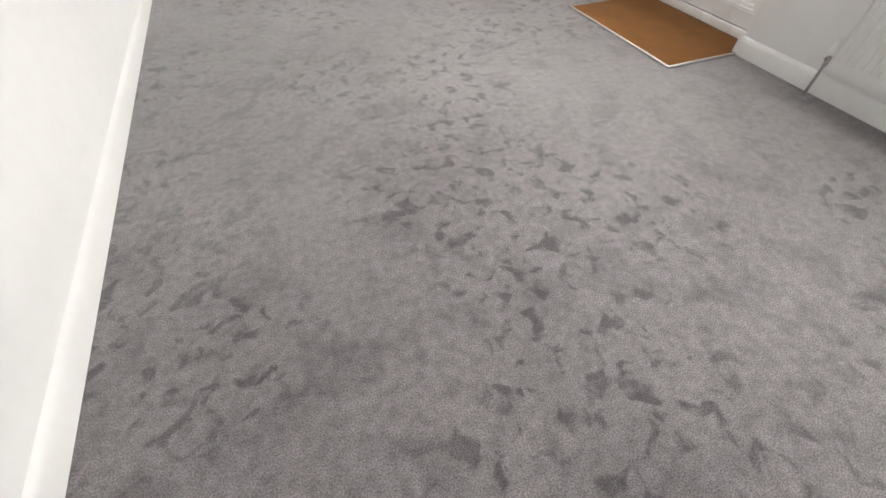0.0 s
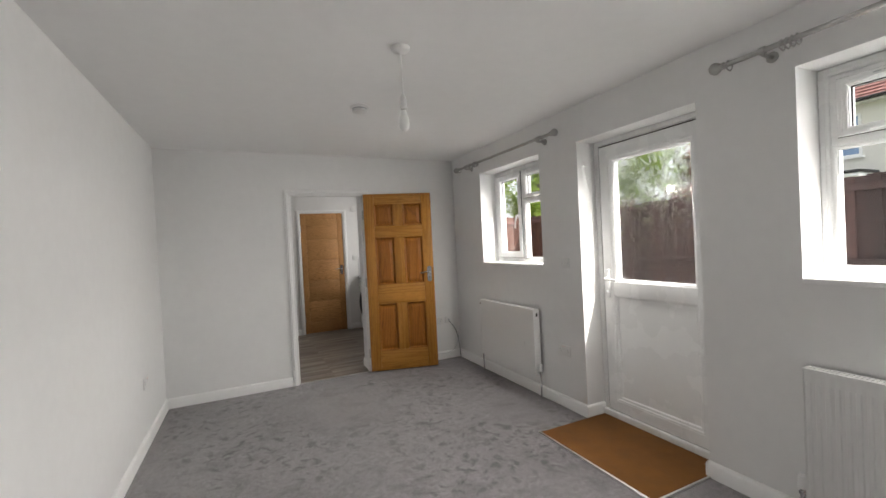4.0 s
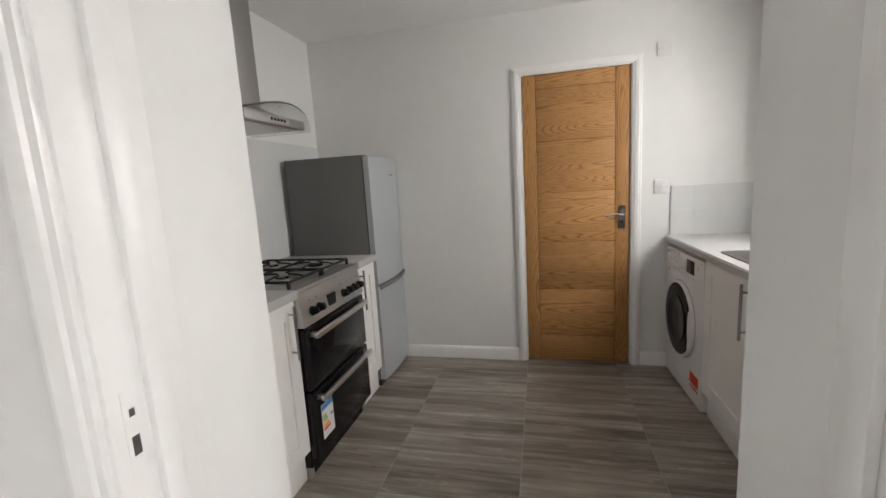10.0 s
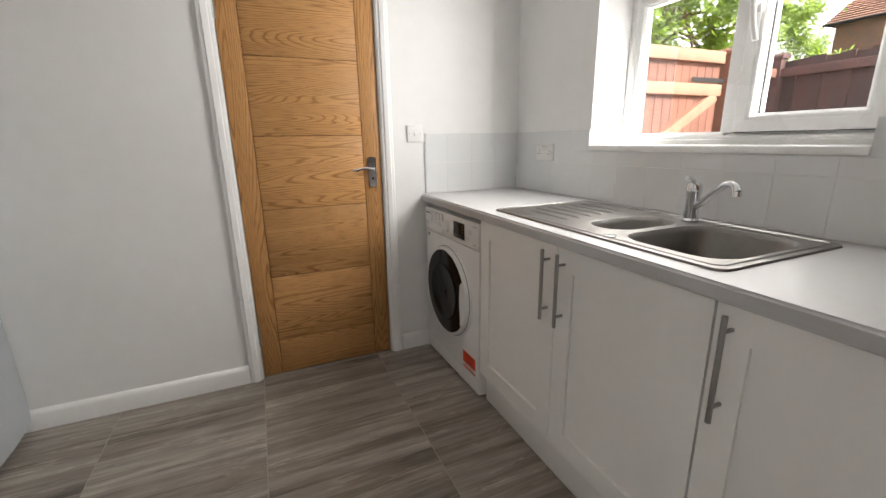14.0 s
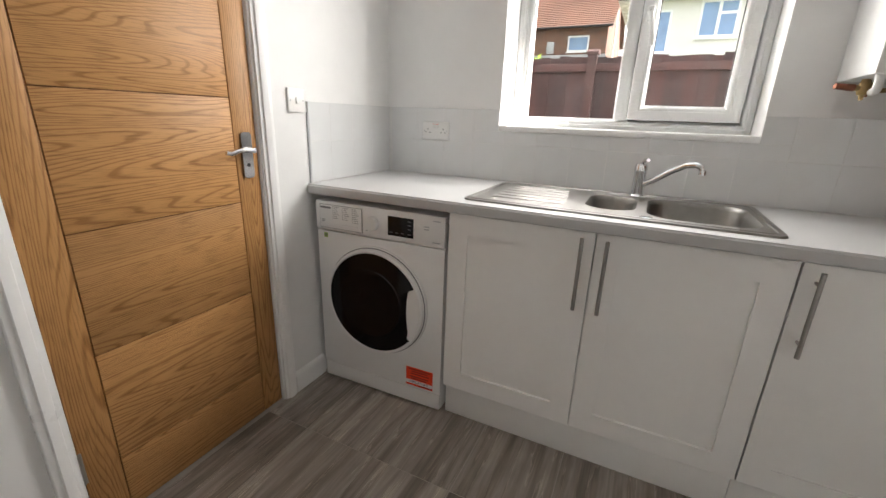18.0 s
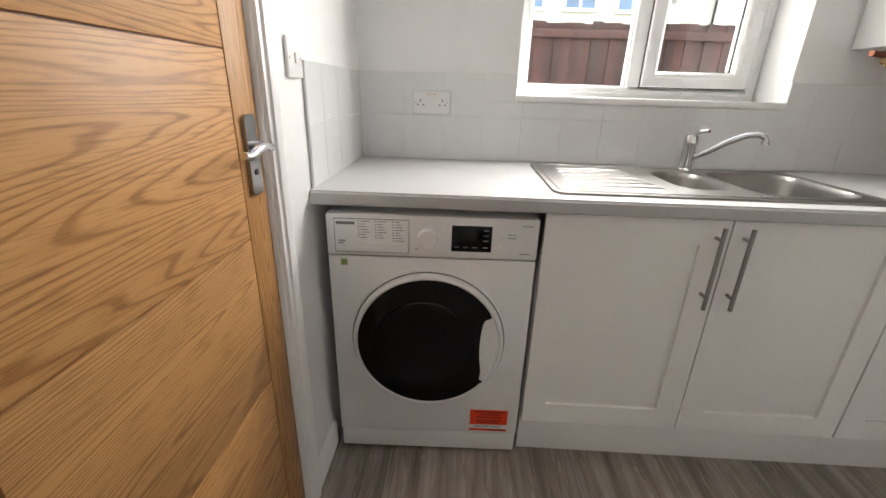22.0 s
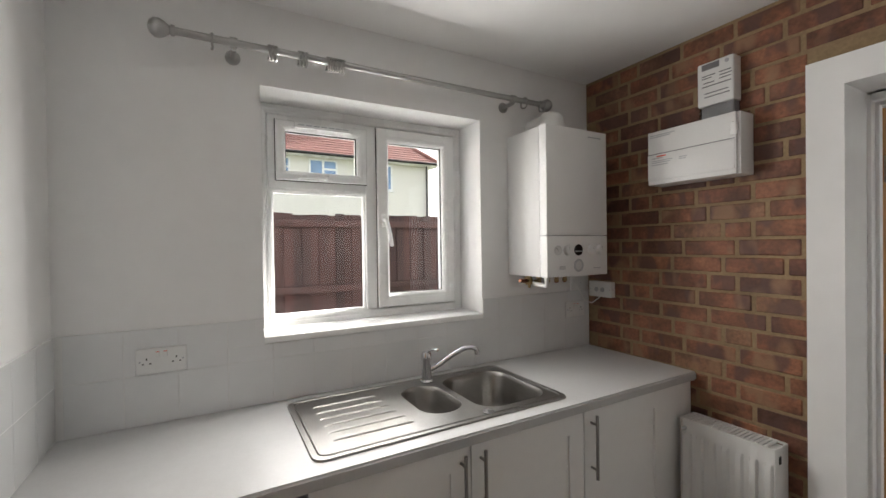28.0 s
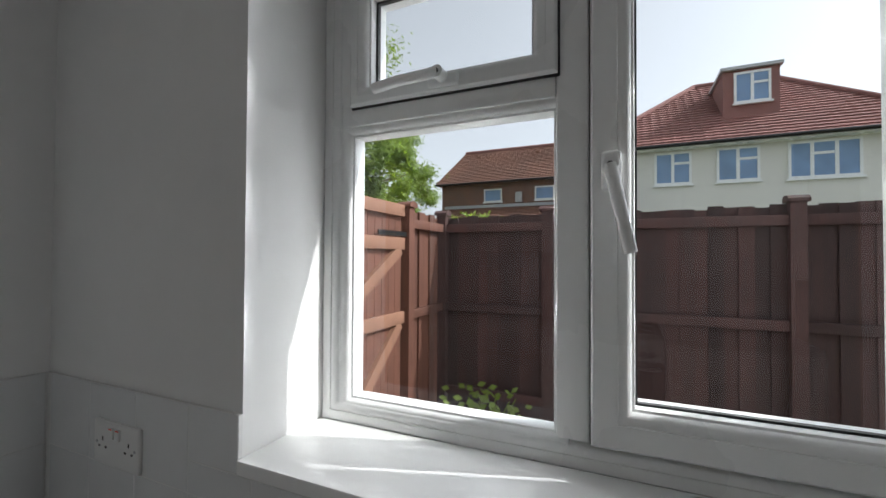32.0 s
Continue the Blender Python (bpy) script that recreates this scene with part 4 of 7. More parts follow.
    for x in (0.12, length - 0.12):
        part("wall_bracket", bx(x - 0.015, x + 0.015, -0.03, 0.0, z0 + 0.1, z1 - 0.1), M_RAD, t)
    return t


radiator("radiator", pose(XR, 2.925, 0, 0, 0, -90), 1.25, 0.150, 0.770, "white ribbed panel radiator under the wide window")
radiator("radiator", pose(XR, 5.80, 0, 0, 0, -90), 0.92, 0.20, 0.785, "white flat-fronted panel radiator under the small window", valve_left=False, relief=0.0)
radiator("radiator", pose(2.462, YB, 0, 0, 0, 180), 0.345, 0.155, 0.735, "small white panel radiator on the brick wall", ribs=7, valve_left=False, relief=1.5, drop=0.07, out=0.095, front=-0.130)

# ---- kitchen base units ----
CF = 2.487                      # front plane of the doors on the sink side


def bar_handle(t, x, y, z0, z1, name="handle"):
    """A brushed bar handle on two posts."""
    bm = tube(bmesh.new(), (x, y - 0.030, z0), (x, y - 0.030, z1), 0.006)
    for z in (z0 + 0.035, z1 - 0.035):
        tube(bm, (x, y, z), (x, y - 0.030, z), 0.0045)
    return part(name, bm, M_NICKEL, t, "brushed steel bar handle")


def shaker_door(t, x0, x1, z0, z1, y, hx=None, hz=(0.612, 0.852), rail=0.072):
    """A framed door with a sunk centre panel."""
    bm = solid(bmesh.new(), [x0, x0 + rail, x1 - rail, x1], [z0, z0 + rail, z1 - rail, z1], {(1, 1)}, "Y", y, y + 0.019)
    d = part("door", bm, M_CAB, t, "white shaker cabinet door", smooth=False)
    part("sunk_panel", bx(x0 + rail - 0.002, x1 - rail + 0.002, y + 0.009, y + 0.018, z0 + rail - 0.002, z1 - rail + 0.002), M_CAB, d)
    if hx is not None:
        bar_handle(d, hx, y, *hz)
    return d


def base_unit(name, m, w, doors, label, depth=0.56, plinth=True, top=0.868):
    """A carcass on a plinth with its doors; front view, front at y = 0."""
    t = thing(name, m, label, "cabinet", "base cabinets")
    part("carcass", bx(0.001, w - 0.001, 0.021, depth, 0.15, top), M_CAB, t)
    for x0, x1, hx in doors:
        shaker_door(t, x0, x1, 0.152, 0.866, 0, hx)
    if plinth:
        part("plinth", bx(0, w, 0.035, 0.052, 0.0, 0.149, bevel=0.001), M_CAB, t)
    return t


RIGHT = lambda y: pose(CF, y, 0, 0, 0, -90)
base_unit("base_cabinet", RIGHT(8.492), 1.005, [(0.002, 0.499, 8.492 - 8.028), (0.503, 1.003, 8.492 - 7.954)], "white shaker double base cabinet under the sink", top=0.735)
base_unit("base_cabinet", RIGHT(7.485), 0.50, [(0.002, 0.498, 7.485 - 7.448)], "white shaker single base cabinet beside the brick wall")
ep = thing("end_filler", RIGHT(6.983), "white filler panel between cabinet and brick wall", "panel")
part("panel", bx(0, 0.19, 0.004, 0.02, 0.152, 0.868), M_CAB, ep)
part("plinth", bx(0, 0.19, 0.035, 0.052, 0, 0.149), M_CAB, ep)

# worktop with a cut-out for the sink
SX, SY = (2.56, 3.0), (7.54, 8.44)
bm = solid(bmesh.new(), [2.469, SX[0], SX[1], XR], [YB + 0.003, SY[0], SY[1], YK - 0.002], {(1, 1)}, "Z", 0.870, 0.910)
bmesh.ops.bevel(bm, geom=[e for e in bm.edges if all(abs(v.co.x - 2.469) < 1e-4 for v in e.verts) and abs(e.verts[0].co.y - e.verts[1].co.y) > 0.01], offset=0.006, segments=3, affect="EDGES")
wt = tagged(finish("worktop", bm, M_TOP), "pale grey laminate worktop along the window wall", "worktop")
M_EDGE = material("grey_edging", (0.50, 0.50, 0.50), 0.4, vary=0.03, scale=20, fine=120)
part("edge_strip", bx(2.4675, 2.4695, YB + 0.005, YK - 0.004, 0.877, 0.903), M_EDGE, wt, "smooth grey edging strip")


# ---- sink and tap ----
def inset_sink():
    """One-and-a-half bowl steel sink: local x to the viewer's right, y towards the window, z from the worktop."""
    t = thing("sink", pose(2.533, 8.464, 0.910, 0, 0, -90), "stainless steel one-and-a-half bowl sink with ribbed drainer", "sink")
    L, W = 0.952, 0.492
    bm = bmesh.new()
    # bowls as rounded holes stitched to the deck
    rim = rounded(0, L, 0, W, 0.035)
    bowls = [("half_bowl", 0.400, 0.568, 0.105, 0.405, 0.08, 0.10), ("main_bowl", 0.60, 0.915, 0.055, 0.43, 0.085, 0.155)]
    cuts = [rounded(b[1], b[2], b[3], b[4], b[5]) for b in bowls]
    edges = []
    for loop in [rim] + cuts:
        vs_ = [bm.verts.new((u, v, 0.006)) for u, v in loop]
        for i in range(len(vs_)):
            edges.append(bm.edges.new((vs_[i], vs_[(i + 1) % len(vs_)])))
    bmesh.ops.triangle_fill(bm, use_beauty=True, use_dissolve=False, edges=edges)
    # rolled edge
    n = len(rim)
    outer = [bm.verts.new((L / 2 + (u - L / 2) * 1.004, W / 2 + (v - W / 2) * 1.006, 0.0005)) for u, v in rim]
    bm.verts.ensure_lookup_table()
    top = bm.verts[:n]
    for i in range(n):
        bm.faces.new((top[i], top[(i + 1) % n], outer[(i + 1) % n], outer[i]))
    bmesh.ops.recalc_face_normals(bm, faces=bm.faces[:])
    part("deck", bm, M_SINK, t)
    for nm, x0, x1, y0, y1, r, dep in bowls:
        bm = bmesh.new()
        rings = []
        for off, z in ((0, 0.006), (0.004, 0.0), (0.010, -0.012), (0.020, -dep + 0.03), (0.032, -dep + 0.008), (0.055, -dep), (0.075, -dep - 0.002)):
            rings.append([bm.verts.new((u, v, z)) for u, v in rounded(x0 + off, x1 - off, y0 + off, y1 - off, max(0.012, r - off * 0.5))])
        for a, b in zip(rings, rings[1:]):
            for i in range(len(a)):
                bm.faces.new((a[i], a[(i + 1) % len(a)], b[(i + 1) % len(a)], b[i]))
        bm.faces.new(rings[-1])
        bmesh.ops.recalc_face_normals(bm, faces=bm.faces[:])
        bmesh.ops.reverse_faces(bm, faces=bm.faces[:])
        bw = part(nm, bm, M_SINK, t)
        cx, cy = (x0 + x1) / 2, (y0 + y1) / 2
        part("waste", lathe(bmesh.new(), [(0.043, -dep - 0.001), (0.041, -dep + 0.002), (0.03, -dep), (0.012, -dep - 0.001)], 24, Matrix.Translation((cx, cy, 0))), M_CHROME, bw, "chrome waste strainer")
    bm = bmesh.new()
    for k in range(6):
        y, x0, x1 = 0.10 + k * 0.058, 0.075, 0.345 - 0.006 * k
        rows = []
        for x, f in ((x0, 0.0), (x0 + 0.008, 0.7), (x0 + 0.02, 1.0), (x1 - 0.02, 1.0), (x1 - 0.008, 0.7), (x1, 0.0)):
            rows.append([bm.verts.new((x, y + 0.013 * (q / 8 - 0.5), 0.0058 + 0.0045 * f * math.sin(math.pi * q / 8))) for q in range(9)])
        for p, r in zip(rows, rows[1:]):
            for q in range(8):
                bm.faces.new((p[q], r[q], r[q + 1], p[q + 1]))
    part("drainer_rib", bm, M_SINK, t, "pressed drainer ribs")
    bm = bmesh.new()
    ro, ri = rounded(0.016, L - 0.016, 0.016, W - 0.016, 0.03), rounded(0.022, L - 0.022, 0.022, W - 0.022, 0.026)
    a = [bm.verts.new((u, v, 0.0064)) for u, v in ro]
    b = [bm.verts.new((u, v, 0.0085)) for u, v in rounded(0.019, L - 0.019, 0.019, W - 0.019, 0.028)]
    c = [bm.verts.new((u, v, 0.0064)) for u, v in ri]
    for p, q in ((a, b), (b, c)):
        for i in range(len(p)):
            bm.faces.new((p[i], p[(i + 1) % len(p)], q[(i + 1) % len(p)], q[i]))
    part("raised_bead", bm, M_SINK, t)
    part("overflow", bx(0.602, 0.606, 0.2, 0.24, -0.04, -0.02, bevel=0.001), M_DARK, t)
    part("tap_hole_cap", lathe(bmesh.new(), [(0.02, 0.0062), (0.02, 0.009), (0.012, 0.0105), (0.002, 0.0108)], 20, Matrix.Translation((0.60, 0.035, 0))), M_CHROME, t, "round chrome cap")
    return t


inset_sink()


def mixer_tap():
    t = thing("mixer_tap", pose(2.965, 7.905, 0.9165, 0, 0, -90), "chrome single-lever mixer tap with a swivel spout", "tap")
    bm = lathe(bmesh.new(), [(0.027, 0), (0.027, 0.006), (0.022, 0.012), (0.021, 0.09), (0.023, 0.095), (0.023, 0.118), (0.019, 0.128), (0.006, 0.131)], 28)
    part("body", bm, M_CHROME, t)
    bm = bmesh.new()
    sweep(bm, [(0, 0, 0.118), (0.004, -0.015, 0.136), (0.012, -0.04, 0.146), (0.02, -0.066, 0.148)], 0.0065)
    part("lever", bm, M_CHROME, t)
    bm = bmesh.new()
    sweep(bm, [(0.012, -0.004, 0.05), (0.05, -0.022, 0.072), (0.10, -0.048, 0.112), (0.145, -0.072, 0.139), (0.172, -0.086, 0.143), (0.188, -0.094, 0.138), (0.194, -0.097, 0.125)], 0.0105, 14)
    sp = part("spout", bm, M_CHROME, t)
    part("aerator", tube(bmesh.new(), (0.194, -0.097, 0.112), (0.194, -0.097, 0.127), 0.012), M_CHROME, sp)
    return t


mixer_tap()


# ---- washing machine ----
def washing_machine():
    t = thing("washing_machine", pose(2.475, 9.098, 0.0, 0, 0, -88.6), "white front-loading washing machine with black porthole door", "washing machine")
    W, H, D = 0.595, 0.852, 0.56
    part("cabinet", bx(0, W, 0.012, D, 0.012, H - 0.028, bevel=0.008), M_APPL, t)
    part("top_plate", bx(0.001, W - 0.001, 0.016, D, H - 0.026, H - 0.006, bevel=0.004), M_APPL, t)
    part("front_panel", bx(0.001, W - 0.001, 0, 0.014, 0.087, 0.722, bevel=0.004), M_APPL, t)
    part("kick_plate", bx(0.004, W - 0.004, 0.003, 0.016, 0.012, 0.084, bevel=0.004), M_APPL, t)
    cp = part("control_panel", bx(0.001, W - 0.001, -0.004, 0.014, 0.726, H - 0.004, bevel=0.006), M_APPL, t)
    y = -0.0045
    z0 = 0.73
    part("detergent_drawer", bx(0.026, 0.232, y - 0.004, 0.0, z0 + 0.008, z0 + 0.104, bevel=0.003), M_APPL, cp)
    # solid grey outline that draws the shade in the drawer's gap
    part("drawer_gap_shade", solid(bmesh.new(), [0.0245, 0.026, 0.232, 0.2335], [z0 + 0.0065, z0 + 0.008, z0 + 0.104, z0 + 0.1055], {(1, 1)}, "Y", y - 0.0012, y + 0.001), M_INK, cp)
    part("finger_grip", bx(0.095, 0.215, y - 0.0052, y, z0 + 0.014, z0 + 0.030, bevel=0.004), M_APPL, cp)
    part("brand_bar", bx(0.031, 0.083, y - 0.0048, y - 0.003, z0 + 0.089, z0 + 0.097), M_INK, cp, "grey brand mark drawn as a bar")
    bm = bmesh.new()
    for c, n in ((0.092, 7), (0.14, 7), (0.188, 8)):
        for k in range(n):
            z = z0 + 0.098 - k * 0.0078
            box(bm, c, c + 0.003, y - 0.0046, y - 0.003, z - 0.0006, z + 0.0024)
            box(bm, c + 0.007, c + 0.020 + 0.004 * ((k * 5 + n) % 4), y - 0.0046, y - 0.003, z, z + 0.0018)
    tagged(part("programme_list", bm, M_INK, cp, "grey printed programme list", smooth=False), kind="stuff")
    part("print_bar", bx(0.036, 0.054, y - 0.0046, y - 0.003, z0 + 0.040, z0 + 0.043), M_INK, cp)
    part("print_bar", bx(0.036, 0.050, y - 0.0046, y - 0.003, z0 + 0.033, z0 + 0.036), M_INK, cp)
    part("knob_recess", lathe(bmesh.new(), [(0.035, 0), (0.034, 0.0012), (0.02, 0.0015)], 30, pose(0.285, y + 0.001, z0 + 0.055, 90)), M_APPL, cp)
    kn = part("programme_knob", lathe(bmesh.new(), [(0.029, 0), (0.028, 0.014), (0.025, 0.019), (0.004, 0.020)], 30, pose(0.285, y, z0 + 0.055, 90)), M_APPL, cp, "white round programme knob")
    part("display", bx(0.352, 0.464, y - 0.0012, y + 0.002, z0 + 0.018, z0 + 0.094, bevel=0.001), M_BLACK, cp, "black glass display")
    bm = bmesh.new()
    for x, z in ((0.36, 0.03), (0.385, 0.03), (0.41, 0.03), (0.44, 0.03), (0.44, 0.05), (0.44, 0.065), (0.44, 0.08)):
        box(bm, x, x + 0.014, y - 0.0016, y, z0 + z, z0 + z + 0.003)
    part("display_mark", bm, M_INK, cp, smooth=False)
    part("button", tube(bmesh.new(), (0.49, y + 0.001, z0 + 0.065), (0.49, y - 0.002, z0 + 0.065), 0.006), M_APPL, cp)
    part("button", tube(bmesh.new(), (0.488, y + 0.001, z0 + 0.03), (0.488, y - 0.002, z0 + 0.03), 0.006), M_APPL, cp)
    bm = bmesh.new()
    for x, z, w in ((0.508, 0.06, 0.022), (0.508, 0.07, 0.022), (0.545, 0.096, 0.03), (0.545, 0.014, 0.028), (0.25, 0.02, 0.008)):
        box(bm, x, x + w, y - 0.0008, y + 0.001, z0 + z, z0 + z + 0.0035)
    tagged(part("printed_lines", bm, M_GREYPL, cp, smooth=False), kind="stuff")
    # porthole
    C = pose(0.292, 0.0, 0.452, 90)
    part("door_surround", lathe(bmesh.new(), [(0.238, -0.002), (0.237, 0.007), (0.230, 0.010), (0.229, 0.002)], 56, C), M_APPL, t)
    d = part("porthole_door", lathe(bmesh.new(), [(0.2285, 0.002), (0.2285, 0.018), (0.225, 0.027), (0.219, 0.030), (0.214, 0.028), (0.212, 0.02)], 64, C), M_APPL, t, "round white door rim")
    # solid dark ring laid on for the shade in the rim's groove
    part("rim_gap_shade", lathe(bmesh.new(), [(0.2288, 0.0102), (0.2288, 0.0112), (0.2325, 0.0112), (0.2325, 0.0095)], 64, C), M_INK, t, "dark ring drawn for the shaded gap round the porthole")
    # dark disc with a notch for the white grip
    out = []
    for k in range(97):
        a = 2 * math.pi * k / 96 + radians(29)
        if a > 2 * math.pi + radians(-37):
            break
        out.append((0.2125 * math.cos(a), 0.2125 * math.sin(a)))
    out += [(0.176, -0.132), (0.160, -0.122), (0.164, -0.09), (0.158, -0.05), (0.156, 0.0), (0.158, 0.045), (0.163, 0.078), (0.170, 0.092), (0.186, 0.098)]
    bm = bmesh.new()
    vsd = [bm.verts.new(C @ Vector((u, v, 0.029))) for u, v in out]
    ctr = bm.verts.new(C @ Vector((-0.01, 0, 0.0345)))
    for i in range(len(vsd)):
        bm.faces.new((vsd[i], vsd[(i + 1) % len(vsd)], ctr))
    low = [bm.verts.new(C @ Vector((u, v, 0.018))) for u, v in out]
    for i in range(len(vsd)):
        bm.faces.new((vsd[i], vsd[(i + 1) % len(vsd)], low[(i + 1) % len(vsd)], low[i]))
    bmesh.ops.recalc_face_normals(bm, faces=bm.faces[:])
    part("dark_glass", bm, M_DARKGLASS, d, "black glossy door glass")
    grip = [(0.2125 * math.cos(radians(a)), 0.2125 * math.sin(radians(a))) for a in range(-36, 30, 3)] + [(0.186, 0.098), (0.170, 0.092), (0.163, 0.078), (0.158, 0.045), (0.156, 0.0), (0.158, -0.05), (0.164, -0.09), (0.160, -0.122), (0.176, -0.132)]
    bm = bmesh.new()
    a_ = [bm.verts.new(C @ Vector((u, v, 0.027))) for u, v in grip]
    b_ = [bm.verts.new(C @ Vector((u, v, 0.016))) for u, v in grip]
    f = bm.faces.new(a_)
    for i in range(len(a_)):
        bm.faces.new((a_[i], a_[(i + 1) % len(a_)], b_[(i + 1) % len(a_)], b_[i]))
    bmesh.ops.triangulate(bm, faces=[f])
    bmesh.ops.recalc_face_normals(bm, faces=bm.faces[:])
    part("door_grip", bm, M_APPL, d, "white moulded door grip")
    part("inner_glass_ring", lathe(bmesh.new(), [(0.150, 0.0295), (0.147, 0.0345), (0.140, 0.0355), (0.133, 0.0330)], 56, C @ Matrix.Translation((-0.012, -0.004, 0))), M_DARKGLASS, d, "faint ring of the glass bowl")
    # stickers
    s = part("warning_sticker", bx(0.435, 0.56, -0.0006, 0.002, 0.098, 0.186), M_RED, t, "orange-red sticker with printed lines")
    part("white_band", bx(0.4352, 0.5598, -0.001, 0.001, 0.108, 0.125), M_WHITE, s)
    words("IMPORTANT", 0.016, M_INK, s, pose(0.4975, -0.0014, 0.1165, 90))
    bm = bmesh.new()
    for z, x0, x1 in ((0.175, 0.447, 0.548), (0.165, 0.462, 0.535), (0.154, 0.457, 0.542), (0.14, 0.455, 0.54), (0.131, 0.46, 0.532), (0.102, 0.50, 0.555)):
        box(bm, x0, x1, -0.001, 0.001, z, z + 0.0045)
    tagged(part("printed_lines", bm, M_MAROON, s, smooth=False), kind="stuff")
    e = part("energy_sticker", bx(0.014, 0.056, -0.0006, 0.002, 0.692, 0.714), M_WHITE, t, "small green and white sticker")
    part("green_half", bx(0.036, 0.0555, -0.001, 0.001, 0.693, 0.713), M_GREEN, e)
    part("dark_mark", bx(0.041, 0.05, -0.0014, 0.001, 0.699, 0.708), M_INK, e)
    for x in (0.05, W - 0.05):
        for yy in (0.05, D - 0.05):
            part("foot", tube(bmesh.new(), (x, yy, 0.0), (x, yy, 0.014), 0.018), M_RUBBER, t)
    return t


washing_machine()

# ---- left-hand run: cabinets, worktops, cooker, fridge, hood ----
LF = 0.615                      # front plane of the doors on the cooker side
LEFT = lambda y: pose(LF, y, 0, 0, 0, 90)
base_unit("base_cabinet", LEFT(7.03), 0.674, [(0.002, 0.336, 0.302), (0.340, 0.672, 0.625)], "white shaker double base cabinet beside the cooker")
base_unit("base_cabinet", LEFT(8.337), 0.265, [(0.002, 0.263, 0.04)], "narrow white shaker base cabinet between cooker and fridge")
for nm_y0, nm_y1, lab in ((YB + 0.03, 7.706, "pale grey laminate worktop beside the cooker"), (8.334, 8.604, "short pale grey laminate worktop beside the fridge")):
    wt = tagged(finish("worktop", bx(0.004, 0.637, nm_y0, nm_y1, 0.870, 0.910, bevel=0.004), M_TOP), lab, "worktop")
    part("edge_strip", bx(0.6365, 0.6382, nm_y0 + 0.003, nm_y1 - 0.003, 0.873, 0.906), M_EDGE, wt, "smooth grey edging strip")
fl = thing("end_filler", LEFT(6.80), "white filler panel between cabinet and doorway", "panel")
part("panel", bx(0, 0.228, 0.004, 0.02, 0.152, 0.868), M_CAB, fl)
part("plinth", bx(0, 0.228, 0.035, 0.052, 0, 0.149), M_CAB, fl)
wc = thing("wall_cabinet", pose(0.325, 6.80, 1.335, 0, 0, 90), "white shaker wall cabinet beside the cooker hood", "cabinet")
part("carcass", bx(0, 0.745, 0.02, 0.32, 0, 0.72), M_CAB, wc)
for a_, b_ in ((0.002, 0.37), (0.374, 0.743)):
    shaker_door(wc, a_, b_, 0.002, 0.718, 0, b_ - 0.035 if a_ < 0.1 else a_ + 0.035, (0.03, 0.25))
structure("splashback_left", bx(0.0, 0.004, YB + 0.03, YK - 0.003, 0.911, 1.66), M_TILEW, "glossy white splashback behind the cooker", "splashback", False)


